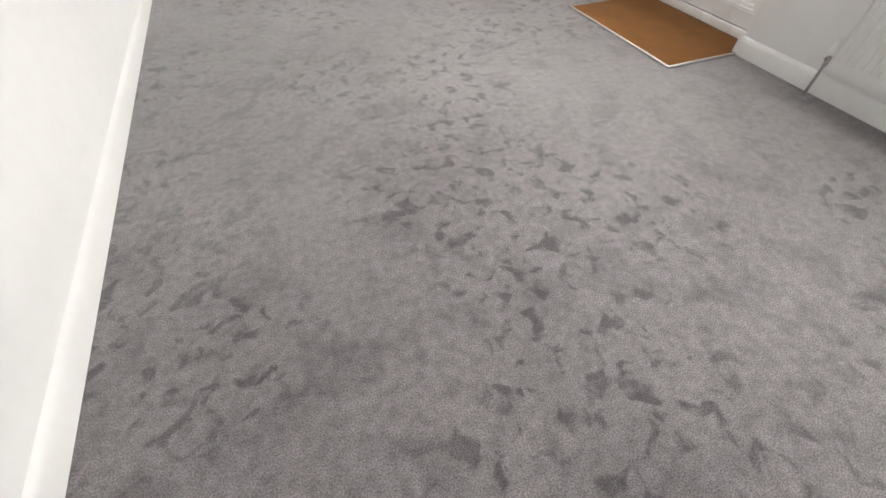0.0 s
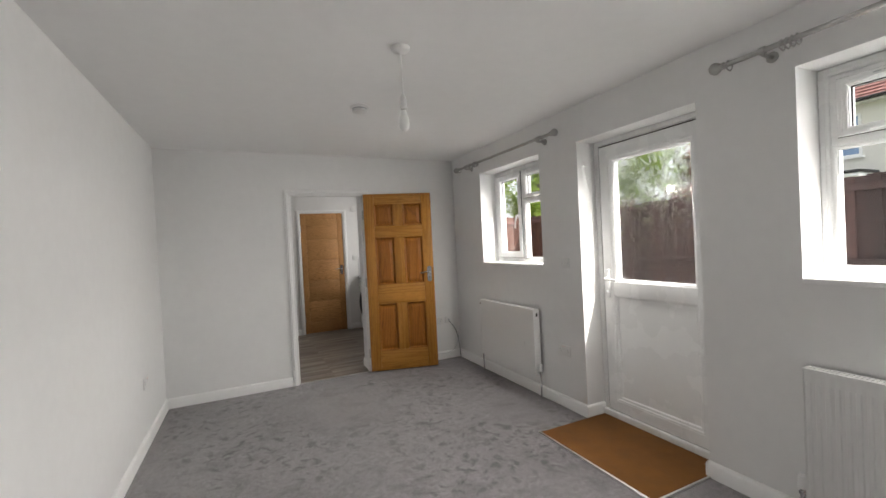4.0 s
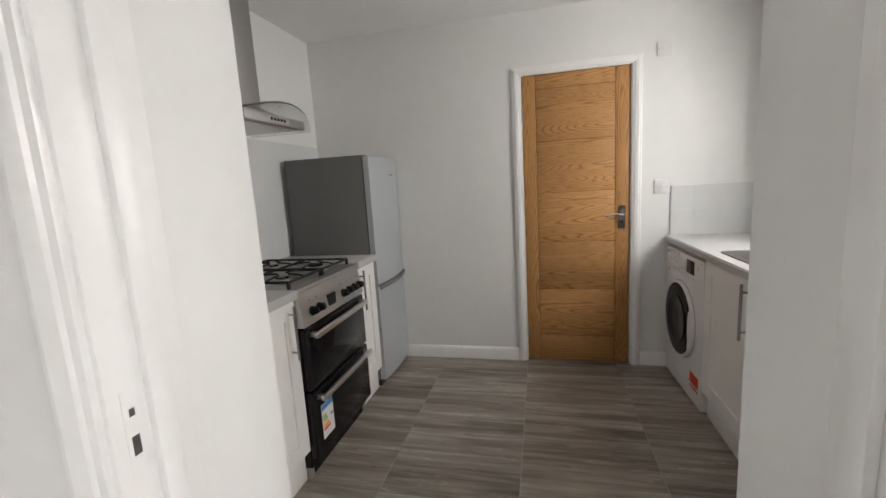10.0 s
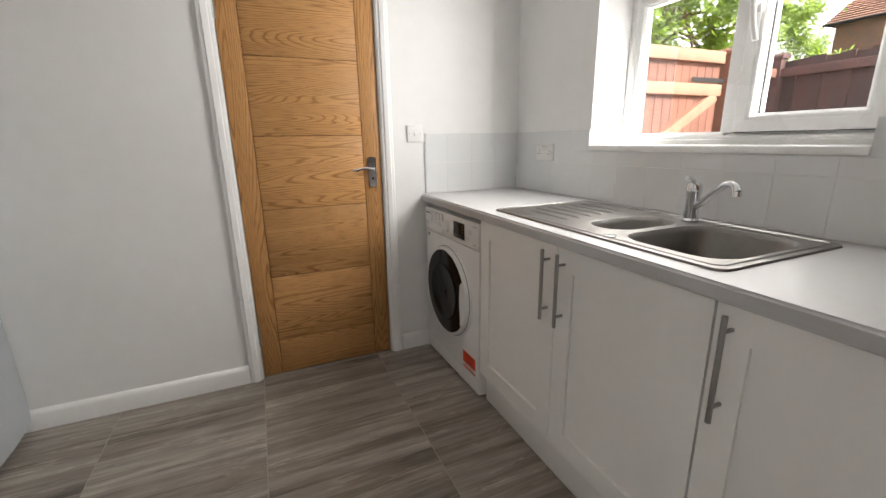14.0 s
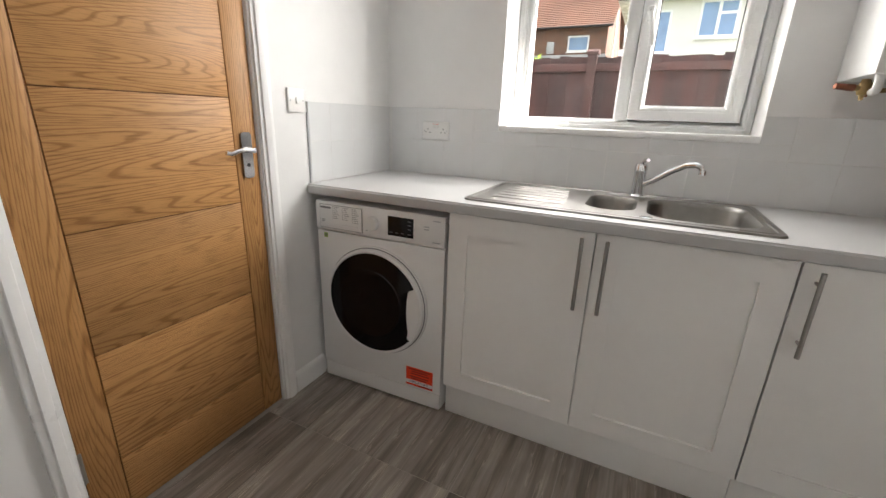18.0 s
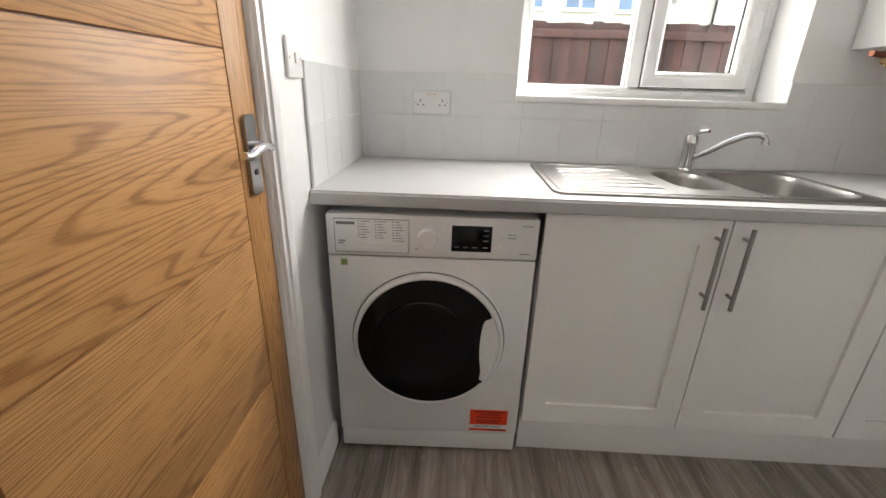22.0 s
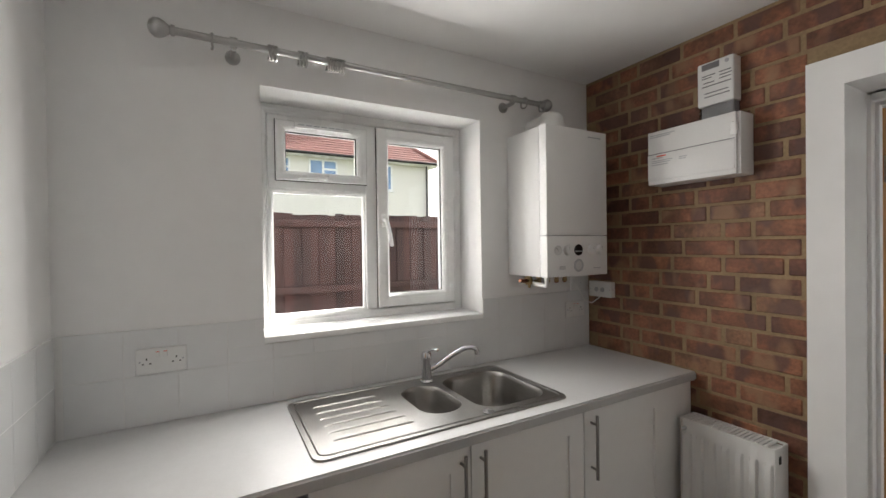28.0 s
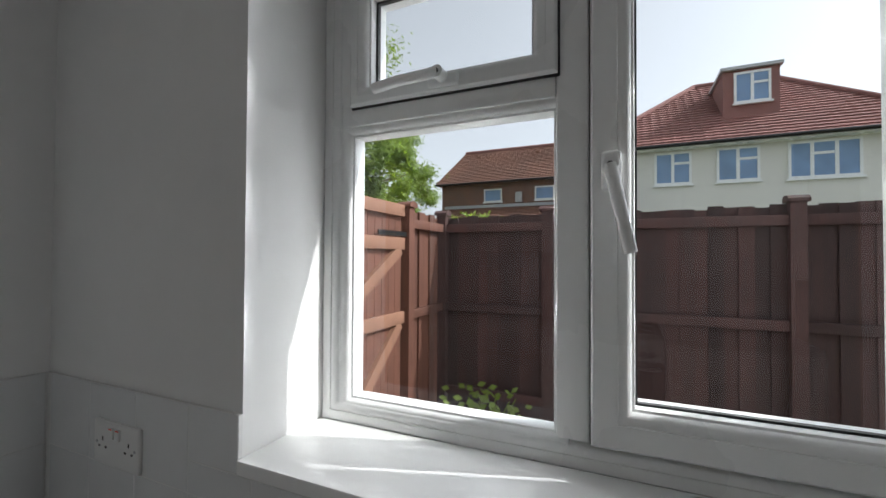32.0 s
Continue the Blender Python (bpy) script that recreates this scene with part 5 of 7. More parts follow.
def cooker():
    t = thing("gas_cooker", pose(0.628, 7.710, 0, 0, 0, 90), "freestanding silver and black double-oven gas cooker", "cooker")
    W, D = 0.62, 0.60
    part("body", bx(0.002, W - 0.002, 0.02, D, 0.05, 0.885, bevel=0.004), M_BLACK, t)
    part("plinth", bx(0.01, W - 0.01, 0.035, 0.05, 0.0, 0.09), M_BLACK, t, "black plinth")
    part("corner_foot", bx(0.0, 0.03, 0.03, 0.09, 0.0, 0.05), M_STEEL, t)
    part("corner_foot", bx(W - 0.03, W, 0.03, 0.09, 0.0, 0.05), M_STEEL, t)
    part("hotplate", bx(0.0, W, 0.0, D, 0.885, 0.905, bevel=0.004), M_STEEL, t, "steel hob top")
    bm = prism(bmesh.new(), [(-0.022, 0.735), (0.02, 0.735), (0.02, 0.886), (0.002, 0.886)], "X", 0.0, W)
    fp = part("control_fascia", bm, M_STEEL, t, "brushed steel control panel")
    tilt = math.atan2(0.024, 0.151)
    def on(z):
        return -0.022 + (z - 0.735) * 0.024 / 0.151
    for x in (0.085, 0.145, 0.395, 0.455, 0.515, 0.575):
        m = pose(x, on(0.79), 0.79, 90 - math.degrees(tilt) + 0, 0, 0)
        k = part("knob", lathe(bmesh.new(), [(0.023, 0.0), (0.022, 0.010), (0.018, 0.013), (0.0175, 0.030), (0.015, 0.034), (0.002, 0.035)], 22, m), M_BLACK, fp, "black control knob")
        part("knob_ring", lathe(bmesh.new(), [(0.0255, 0.0), (0.0255, 0.003), (0.0225, 0.004)], 22, m), M_CHROME, k)
    bm = bx(0.235, 0.31, on(0.79) - 0.004, on(0.79) + 0.01, 0.757, 0.823)
    part("clock_display", bm, M_BLACK, fp, "black clock display")
    bm = bmesh.new()
    for x in (0.085, 0.145, 0.395, 0.455, 0.515, 0.575):
        box(bm, x - 0.008, x + 0.008, on(0.84) - 0.0006, on(0.84) + 0.002, 0.835, 0.842)
    tagged(part("printed_lines", bm, M_INK, fp, smooth=False), kind="stuff")
    for nm, z0, z1 in (("top_oven_door", 0.435, 0.725), ("main_oven_door", 0.10, 0.425)):
        d = part(nm, bx(0.004, W - 0.004, -0.02, 0.02, z0, z1, bevel=0.006), M_BLACK, t, "black glass oven door")
        part("window", bx(0.085, W - 0.085, -0.0215, -0.018, z0 + 0.045, z1 - 0.075, bevel=0.001), M_OVENGLASS, d, "dark oven window")
        part("side_trim", bx(0.004, 0.03, -0.0208, -0.018, z0 + 0.01, z1 - 0.01), M_BLACK, d)
        bm = bx(0.03, W - 0.03, -0.066, -0.046, z1 - 0.048, z1 - 0.02, bevel=0.006, seg=3)
        h = part("handle", bm, M_ALU, d, "silver bar handle")
        for x in (0.05, W - 0.05):
            part("handle_post", bx(x - 0.012, x + 0.012, -0.05, -0.018, z1 - 0.045, z1 - 0.023, bevel=0.003), M_ALU, h)
    lab = part("energy_label", bx(0.06, 0.165, -0.0225, -0.0205, 0.165, 0.335), M_WHITE, t, "white energy label with coloured bars")
    part("blue_band", bx(0.061, 0.164, -0.0228, -0.0215, 0.305, 0.334), M_BLUE, lab)
    for k, (mm, w) in enumerate(((M_GREEN, 0.03), (M_GREEN, 0.038), (M_YELLOW, 0.046), (M_ORANGE, 0.054), (M_RED, 0.062))):
        part("colour_bar", bx(0.068, 0.068 + w, -0.0228, -0.0215, 0.268 - k * 0.016, 0.280 - k * 0.016), mm, lab)
    part("grade_arrow", bx(0.135, 0.158, -0.0228, -0.0215, 0.25, 0.262), M_INK, lab)
    # burners and pan supports
    for x, y, r in ((0.16, 0.17, 0.036), (0.16, 0.43, 0.045), (0.46, 0.17, 0.045), (0.46, 0.43, 0.03)):
        b = part("burner", lathe(bmesh.new(), [(r + 0.018, 0.905), (r + 0.016, 0.911), (r, 0.913), (r, 0.924), (r - 0.004, 0.927)], 26, Matrix.Translation((x, y, 0))), M_ALU, t, "aluminium gas burner")
        part("burner_cap", lathe(bmesh.new(), [(r - 0.003, 0.927), (r - 0.005, 0.934), (0.003, 0.936)], 26, Matrix.Translation((x, y, 0))), M_BLACK, b)
    for x0, x1 in ((0.02, 0.305), (0.315, 0.60)):
        bm = bmesh.new()
        zt = 0.942
        y0, y1 = 0.05, 0.565
        xm, ym = (x0 + x1) / 2, (y0 + y1) / 2
        for y in (y0, ym, y1):
            box(bm, x0, x1, y - 0.005, y + 0.005, zt - 0.012, zt, bevel=0.003)
        for x in (x0 + 0.005, x1 - 0.005):
            box(bm, x - 0.005, x + 0.005, y0, y1, zt - 0.012, zt, bevel=0.003)
        for yy in (0.17, 0.43):
            for dx, dy in ((1, 0), (-1, 0), (0, 1), (0, -1)):
                ax, ay = xm + dx * 0.03, yy + dy * 0.03
                bx_, by_ = (x1 if dx > 0 else x0 if dx < 0 else xm), (min(yy + 0.125, y1) if dy > 0 else max(yy - 0.125, y0) if dy < 0 else yy)
                sweep(bm, [(ax, ay, zt + 0.004), ((ax + bx_) / 2, (ay + by_) / 2, zt + 0.002), (bx_, by_, zt - 0.006)], 0.005, 6)
        for x in (x0 + 0.005, x1 - 0.005):
            for y in (y0, y1):
                box(bm, x - 0.006, x + 0.006, y - 0.006, y + 0.006, 0.905, zt - 0.004)
        part("pan_support", bm, M_IRON, t, "black pan support grid")
    return t


M_OVENGLASS = material("smoked_oven_glass", (0.010, 0.010, 0.011), 0.12, vary=0.1, spec=0.28)
M_IRON = material("black_enamelled_iron", (0.008, 0.008, 0.008), 0.5, vary=0.15)
cooker()


def fridge_freezer():
    t = thing("fridge_freezer", pose(0.585, 8.615, 0, 0, 0, 90), "silver fridge freezer with dark grey sides", "fridge freezer")
    W, D, H = 0.512, 0.54, 1.53
    part("cabinet", bx(0.0, W, 0.0, D, 0.035, H, bevel=0.004), M_GREY, t, "dark grey textured sides")
    for nm, z0, z1 in (("freezer_door", 0.05, 0.690), ("fridge_door", 0.702, H - 0.003)):
        # gently bowed door
        n = 12
        outl = [(W - 0.001, -0.008), (0.001, -0.008)]
        for k in range(n + 1):
            u = k / n
            outl.append((0.001 + (W - 0.002) * u, -0.045 - 0.020 * (1 - (2 * u - 1) ** 2)))
        bm = prism(bmesh.new(), outl, "Z", z0, z1)
        d = part(nm, bm, M_SILVER, t, "bowed silver door")
        part("gasket", bx(0.006, W - 0.006, -0.009, 0.001, z0 + 0.006, z1 - 0.006), M_RUBBER, d, "black door gasket")
    bm = bmesh.new()
    pts = [(0.02 + 0.47 * k / 14, -0.055 - 0.030 * (1 - (2 * k / 14 - 1) ** 2) - 0.012 * math.sin(math.pi * k / 14), 0.690 + 0.02 * (k / 14 - 0.5)) for k in range(15)]
    sweep(bm, pts, 0.011)
    part("handle", bm, M_NICKEL, t, "dark curved handle across the door gap")
    part("badge", bx(W / 2 + 0.05, W / 2 + 0.10, -0.0665, -0.062, 1.41, 1.418), M_INK, t, "small dark badge")
    part("kick_grille", bx(0.01, W - 0.01, -0.01, 0.02, 0.0, 0.045), M_RUBBER, t)
    part("top_cap", bx(0.0, W, -0.004, D, H, H + 0.008, bevel=0.003), M_GREY, t)
    return t


fridge_freezer()


def cooker_hood():
    t = thing("cooker_hood", pose(0.0, 8.02, 0, 0, 0, 90), "stainless steel chimney cooker hood with curved glass canopy", "cooker hood")
    ch = part("chimney", bx(-0.105, 0.105, -0.27, 0.0, 1.74, ZC - 0.002, bevel=0.002), M_STEEL, t, "steel chimney cover")
    part("chimney_seam", bx(-0.107, -0.098, -0.273, -0.262, 1.74, ZC - 0.002), M_STEEL, ch)
    part("body", bx(-0.24, 0.24, -0.43, -0.005, 1.66, 1.705, bevel=0.004), M_STEEL, t)
    part("canopy_collar", prism(bmesh.new(), [(-0.24, 1.7), (0.24, 1.7), (0.12, 1.745), (-0.12, 1.745)], "Y", -0.32, -0.005), M_STEEL, t)
    part("filter", bx(-0.2, 0.2, -0.39, -0.04, 1.655, 1.662), M_ALU, t, "aluminium mesh filter")
    part("control_strip", bx(-0.09, 0.09, -0.4325, -0.429, 1.67, 1.694), M_ALU, t)
    bm = bmesh.new()
    for k in range(5):
        box(bm, -0.06 + k * 0.026, -0.044 + k * 0.026, -0.435, -0.431, 1.676, 1.689, bevel=0.001)
    part("push_button", bm, M_DARK, t)
    bm = bmesh.new()
    n = 24
    rows = []
    for s, dz in ((0, 0.0), (1, 0.006)):
        for e in (0, 1):
            row = []
            for k in range(n + 1):
                u = -1 + 2 * k / n
                z = 1.748 - 0.085 * u * u + dz
                y = -0.02 if e == 0 else -0.50 + 0.10 * u * u
                row.append(bm.verts.new((0.35 * u, y, z)))
            rows.append(row)
    lo_b, lo_f, hi_b, hi_f = rows
    for a, b in ((lo_b, lo_f), (lo_f, hi_f), (hi_f, hi_b), (hi_b, lo_b)):
        for k in range(n):
            bm.faces.new((a[k], a[k + 1], b[k + 1], b[k]))
    for k in (0, n):
        bm.faces.new((lo_b[k], lo_f[k], hi_f[k], hi_b[k]))
    bmesh.ops.recalc_face_normals(bm, faces=bm.faces[:])
    part("glass_canopy", bm, M_HOODGLASS, t, "curved clear glass canopy")
    return t


cooker_hood()


# ---- boiler and things on the brick wall ----
def boiler():
    t = thing("boiler", pose(XR, 7.366, 1.344, 0, 0, -90), "white wall-hung gas boiler above the worktop", "boiler")
    W, D, H, S = 0.40, 0.286, 0.702, 0.192
    part("casing", bx(0, W, -0.236, -0.002, 0, H, bevel=0.003), M_APPL, t)
    part("core", bx(0.004, W - 0.004, -D + 0.02, -0.230, 0.004, H - 0.004), M_GREYPL, t)
    part("front_cover", bx(0.0, W, -D, -0.238, S + 0.002, H, bevel=0.003), M_APPL, t, "lift-off front cover")
    cp = part("control_panel", bx(0.0, W, -D, -0.238, 0.0, S - 0.001, bevel=0.003), M_APPL, t)
    y = -D
    knob = [(0.024, 0), (0.024, 0.004), (0.021, 0.014), (0.017, 0.016), (0.004, 0.0165)]
    g = part("dial", lathe(bmesh.new(), [(0.0225, 0), (0.0225, 0.003), (0.0205, 0.004), (0.0195, 0.002), (0.003, 0.0018)], 30, pose(0.066, y, 0.124, 90)), M_DIAL, cp, "pale grey pressure gauge")
    bm = box(bmesh.new(), -0.0014, 0.0014, -0.0036, -0.002, -0.005, 0.015)
    bmesh.ops.transform(bm, matrix=pose(0.066, y, 0.124, 0, -42, 0), verts=bm.verts[:])
    part("needle", bm, M_INK, g, "dark needle")
    for x in (0.124, 0.285, 0.345):
        d = part("dial", lathe(bmesh.new(), knob, 30, pose(x, y, 0.124, 90)), M_APPL, cp, "white dial")
        part("pointer", bx(x - 0.0012, x + 0.0012, y - 0.0172, y - 0.0155, 0.128, 0.141), M_GREYPL, d)
        bm = bmesh.new()
        for k in range(9):
            a = radians(-130 + 32.5 * k)
            cx, cz = x + 0.0285 * math.sin(a), 0.124 + 0.0285 * math.cos(a)
            box(bm, cx - 0.001, cx + 0.001, y - 0.0006, y + 0.002, cz - 0.001, cz + 0.001)
        tagged(part("printed_marks", bm, M_GREYPL, cp, smooth=False), kind="stuff")
    d = part("timer_window", lathe(bmesh.new(), [(0.027, 0), (0.027, 0.003), (0.025, 0.004), (0.003, 0.004)], 30, pose(0.198, y, 0.124, 90)), M_BLACK, cp, "black round timer window")
    part("pointer", bx(0.173, 0.223, y - 0.0065, y - 0.004, 0.116, 0.1195), M_PLASTIC, d, "white bar")
    d = part("round_badge", lathe(bmesh.new(), [(0.031, 0), (0.031, 0.003), (0.028, 0.0045), (0.022, 0.003), (0.021, 0.0015)], 34, pose(0.198, y, 0.050, 90)), M_GREYPL, cp, "grey round emblem")
    part("emblem_face", lathe(bmesh.new(), [(0.0212, 0.001), (0.020, 0.002), (0.004, 0.0022)], 26, pose(0.198, y, 0.050, 90)), M_DIAL, d)
    d = part("name_plate", bx(0.076, 0.112, y - 0.0012, y + 0.002, 0.034, 0.050, bevel=0.001), M_GREYPL, cp)
    part("name_plate_face", bx(0.0785, 0.1095, y - 0.0018, y + 0.001, 0.0365, 0.0475), M_DIAL, d)
    part("print_bar", bx(0.300, 0.350, y - 0.001, y + 0.002, 0.032, 0.036), M_GREYPL, cp)
    part("print_bar", bx(0.27, 0.36, y - 0.0008, y + 0.002, H - 0.035, H - 0.029), M_GREYPL, t)
    # pipes and valves below
    for x, mat in ((0.055, M_COPPER), (0.13, M_BRASS), (0.19, M_COPPER), (0.25, M_COPPER), (0.31, M_COPPER)):
        p = part("pipe", tube(bmesh.new(), (x, -0.085, -0.05), (x, -0.085, 0.004), 0.0085), mat, t)
        part("union_nut", tube(bmesh.new(), (x, -0.085, -0.024), (x, -0.085, -0.008), 0.016, seg=6), M_BRASS, p)
        part("valve_body", tube(bmesh.new(), (x, -0.085, -0.044), (x, -0.085, -0.027), 0.0125), M_BRASS, p)
    v = part("filling_valve", lathe(bmesh.new(), [(0.003, -0.062), (0.006, -0.060), (0.007, -0.048), (0.013, -0.045), (0.016, -0.036), (0.016, -0.016), (0.012, -0.010), (0.010, 0.002)], 20, Matrix.Translation((0.040, -0.115, 0))), M_BRASS, t, "brass filling valve")
    part("valve_stem", tube(bmesh.new(), (0.040, -0.115, -0.027), (0.012, -0.122, -0.025), 0.009), M_BRASS, v)
    part("valve_tip", tube(bmesh.new(), (0.014, -0.121, -0.0252), (-0.036, -0.134, -0.0215), 0.0105, 0.009), M_COPPER, v, "dull copper drain spout")
    part("filling_link", sweep(bmesh.new(), [(0.045, -0.115, -0.03), (0.075, -0.105, -0.032), (0.13, -0.088, -0.03)], 0.007), M_BRASS, t)
    bm = sweep(bmesh.new(), [(0.075, -0.06, -0.030), (0.050, -0.15, -0.040), (0.030, -0.235, -0.042), (0.026, -0.250, -0.040), (0.025, -0.254, -0.030), (0.025, -0.254, 0.002)], 0.0105)
    tube(bm, (0.025, -0.254, -0.012), (0.025, -0.254, 0.001), 0.0125)
    part("waste_pipe", bm, M_PLASTIC, t, "white plastic condensate pipe")
    # flue elbow on top
    bm = lathe(bmesh.new(), [(0.072, 0), (0.074, 0.03), (0.066, 0.06), (0.058, 0.09), (0.04, 0.108), (0.005, 0.114)], 26, Matrix.Translation((0.17, -0.14, H)))
    tube(bm, (0.17, -0.14, H + 0.06), (0.17, 0.0, H + 0.06), 0.05)
    part("flue_elbow", bm, M_PLASTIC, t, "white flue elbow")
    return t


boiler()


def consumer_unit():
    t = thing("consumer_unit", pose(2.620, YB + 0.002, 1.765, 0, 0, 180), "white metal consumer unit on the brick wall", "fuse box")
    W, H, D = 0.415, 0.245, 0.11
    part("enclosure", bx(0, W - 0.028, -D + 0.012, 0, 0, H, bevel=0.003), M_PLASTIC, t)
    part("front_cover", bx(0, W - 0.04, -D, -D + 0.014, 0.0, H, bevel=0.003), M_PLASTIC, t)
    part("hinged_flap", bx(0.0, W - 0.045, -D - 0.003, -D + 0.004, 0.02, 0.138, bevel=0.003), M_PLASTIC, t, "lift-up front flap")
    part("flap_catch", bx(W - 0.058, W - 0.035, -D - 0.006, -D + 0.006, 0.155, 0.205, bevel=0.003), M_PLASTIC, t)
    part("shadow_gap", bx(0.002, W - 0.043, -D - 0.0006, -D + 0.002, 0.139, 0.1425), M_INK, t)
    bm = bmesh.new()
    for z, x0, x1 in ((0.118, 0.02, 0.075), (0.106, 0.02, 0.12), (0.098, 0.02, 0.11), (0.088, 0.02, 0.10), (0.106, 0.15, 0.185), (0.098, 0.15, 0.18)):
        box(bm, x0, x1, -D - 0.0036, -D - 0.002, z, z + 0.004)
    tagged(part("printed_lines", bm, M_GREYPL, t, smooth=False), kind="stuff")
    part("red_print", bx(0.045, 0.09, -D - 0.0036, -D - 0.002, 0.126, 0.131), M_RED, t)
    bm = bmesh.new()
    for z, x1 in ((0.225, 0.13), (0.217, 0.11)):
        box(bm, 0.012, x1, -D - 0.0006, -D + 0.001, z, z + 0.004)
    tagged(part("printed_lines", bm, M_GREYPL, t, smooth=False), kind="stuff")
    return t


consumer_unit()


def electricity_meter():
    t = thing("electricity_meter", pose(2.42, YB + 0.002, 2.035, 0, 0, 180), "white electricity meter above the consumer unit", "meter")
    W, H, D = 0.145, 0.225, 0.06
    part("case", bx(0, W, -D, 0, 0.04, H, bevel=0.008, seg=3), M_PLASTIC, t)
    part("terminal_cover", bx(0.004, W - 0.004, -D + 0.006, 0, -0.012, 0.045, bevel=0.006), M_CLEARPL, t, "clear terminal cover")
    part("terminal_block", bx(0.012, W - 0.012, -D + 0.02, -0.005, -0.006, 0.038), M_GREYPL, t)
    part("display", bx(0.02, 0.09, -D - 0.001, -D + 0.002, 0.192, 0.217), M_INK, t, "grey liquid crystal display")
    bm = bmesh.new()
    for z, x0, x1 in ((0.165, 0.02, 0.075), (0.155, 0.02, 0.06), (0.135, 0.025, 0.07), (0.165, 0.09, 0.135), (0.152, 0.09, 0.138), (0.139, 0.09, 0.135), (0.12, 0.02, 0.135), (0.09, 0.03, 0.125), (0.075, 0.03, 0.13)):
        box(bm, x0, x1, -D - 0.0006, -D + 0.001, z, z + 0.0045)
    tagged(part("printed_lines", bm, M_INK, t, smooth=False), kind="stuff")
    part("button", tube(bmesh.new(), (0.12, -D, 0.205), (0.12, -D - 0.004, 0.205), 0.008), M_GREYPL, t)
    return t


M_CLEARPL = glass("clear_plastic", (0.93, 0.94, 0.95), 0.08)
electricity_meter()


def wall_plate(name, m, w, h, label, kind, rockers=0, pins=()):
    """A white moulded plate with rockers and socket holes; front view, wall at y = 0."""
    t = thing(name, m, label, kind, "wall plates")
    part("plate", bx(-w / 2, w / 2, -0.009, 0.0, -h / 2, h / 2, bevel=0.004, seg=3), M_PLASTIC, t)
    for k in range(rockers):
        x = (k - (rockers - 1) / 2) * 0.018 if not pins else (-0.011 if k == 0 else 0.011)
        z = 0.0 if not pins else 0.022
        r = part("rocker", bx(x - 0.006, x + 0.006, -0.013, -0.008, z - 0.011, z + 0.011, bevel=0.0015), M_PLASTIC, t)
        if pins:
            part("red_mark", bx(x - 0.005, x + 0.005, -0.0133, -0.0125, z + 0.008, z + 0.010), M_RED, r)
    for cx in pins:
        bm = bmesh.new()
        box(bm, cx - 0.002, cx + 0.002, -0.0093, -0.0085, 0.004, 0.012)
        box(bm, cx - 0.0135, cx - 0.0075, -0.0093, -0.0085, -0.0095, -0.0055)
        box(bm, cx + 0.0075, cx + 0.0135, -0.0093, -0.0085, -0.0095, -0.0055)
        part("pin_holes", bm, M_DARK, t, smooth=False)
    for sx in (-1, 1):
        part("screw", tube(bmesh.new(), (sx * (w / 2 - 0.012), -0.0088, 0.0), (sx * (w / 2 - 0.012), -0.0098, 0.0), 0.003), M_GREYPL, t)
    return t


E_, N_, W_, S_ = -90, 0, 90, 180
TW = XR - 0.007                 # tiled face on the window wall
wall_plate("double_socket", pose(TW, 8.852, 1.124, 0, 0, E_), 0.146, 0.086, "white double socket on the tiled wall", "socket", 2, (-0.042, 0.042))
wall_plate("double_socket", pose(TW, 6.905, 1.128, 0, 0, E_), 0.146, 0.086, "white double socket under the boiler", "socket", 2, (-0.042, 0.042))
wall_plate("blank_plate", pose(TW + 0.007, 6.885, 1.275, 0, 0, E_), 0.086, 0.086, "white blank plate under the boiler", "socket")
wall_plate("double_socket", pose(XR, 4.60, 0.475, 0, 0, E_), 0.146, 0.086, "white double socket beside the outer door", "socket", 2, (-0.042, 0.042))
wall_plate("light_switch", pose(XR, 4.542, 1.20, 0, 0, E_), 0.086, 0.086, "white light switch beside the outer door", "switch", 2)
wall_plate("double_socket", pose(0.0, 5.733, 0.47, 0, 0, W_), 0.146, 0.086, "white double socket low on the side wall", "socket", 2, (-0.042, 0.042))
wall_plate("double_socket", pose(2.79, YF, 0.472, 0, 0, N_), 0.146, 0.086, "white double socket behind the open door", "socket", 2, (-0.042, 0.042))
aerial = wall_plate("telephone_socket", pose(2.935, YF, 0.472, 0, 0, N_), 0.086, 0.086, "white telephone socket with a trailing lead", "socket")
part("inset", bx(-0.012, 0.012, -0.0105, -0.008, -0.016, 0.008), M_GREYPL, aerial)
bm = sweep(bmesh.new(), [(0.0, -0.012, -0.02), (0.03, -0.03, -0.06), (0.06, -0.04, -0.10), (0.09, -0.04, -0.18), (0.112, -0.035, -0.27), (0.125, -0.035, -0.36), (0.13, -0.03, -0.46)], 0.003, 7)
part("lead", bm, M_RUBBER, aerial, "dark trailing lead")
bm = sweep(bmesh.new(), [(0.01, -0.012, -0.02), (0.06, -0.03, -0.09), (0.098, -0.04, -0.16), (0.108, -0.04, -0.20), (0.104, -0.04, -0.25), (0.086, -0.04, -0.30), (0.05, -0.04, -0.35), (0.01, -0.04, -0.382), (-0.05, -0.035, -0.398), (-0.12, -0.03, -0.398), (-0.2, -0.03, -0.392)], 0.0025, 7)
part("lead", bm, M_GREYPL, aerial, "grey trailing lead")
wall_plate("fan_isolator", pose(2.437, YK, 1.232, 0, 0, N_), 0.088, 0.088, "white switch plate beside the oak door", "switch", 1)
bm = bx(2.489, 2.494, YK - 0.006, YK, 0.91, 1.19)
tagged(finish("trunking_strip", bm, M_GREYPL), "thin grey edge strip beside the wall tiles", "trim")
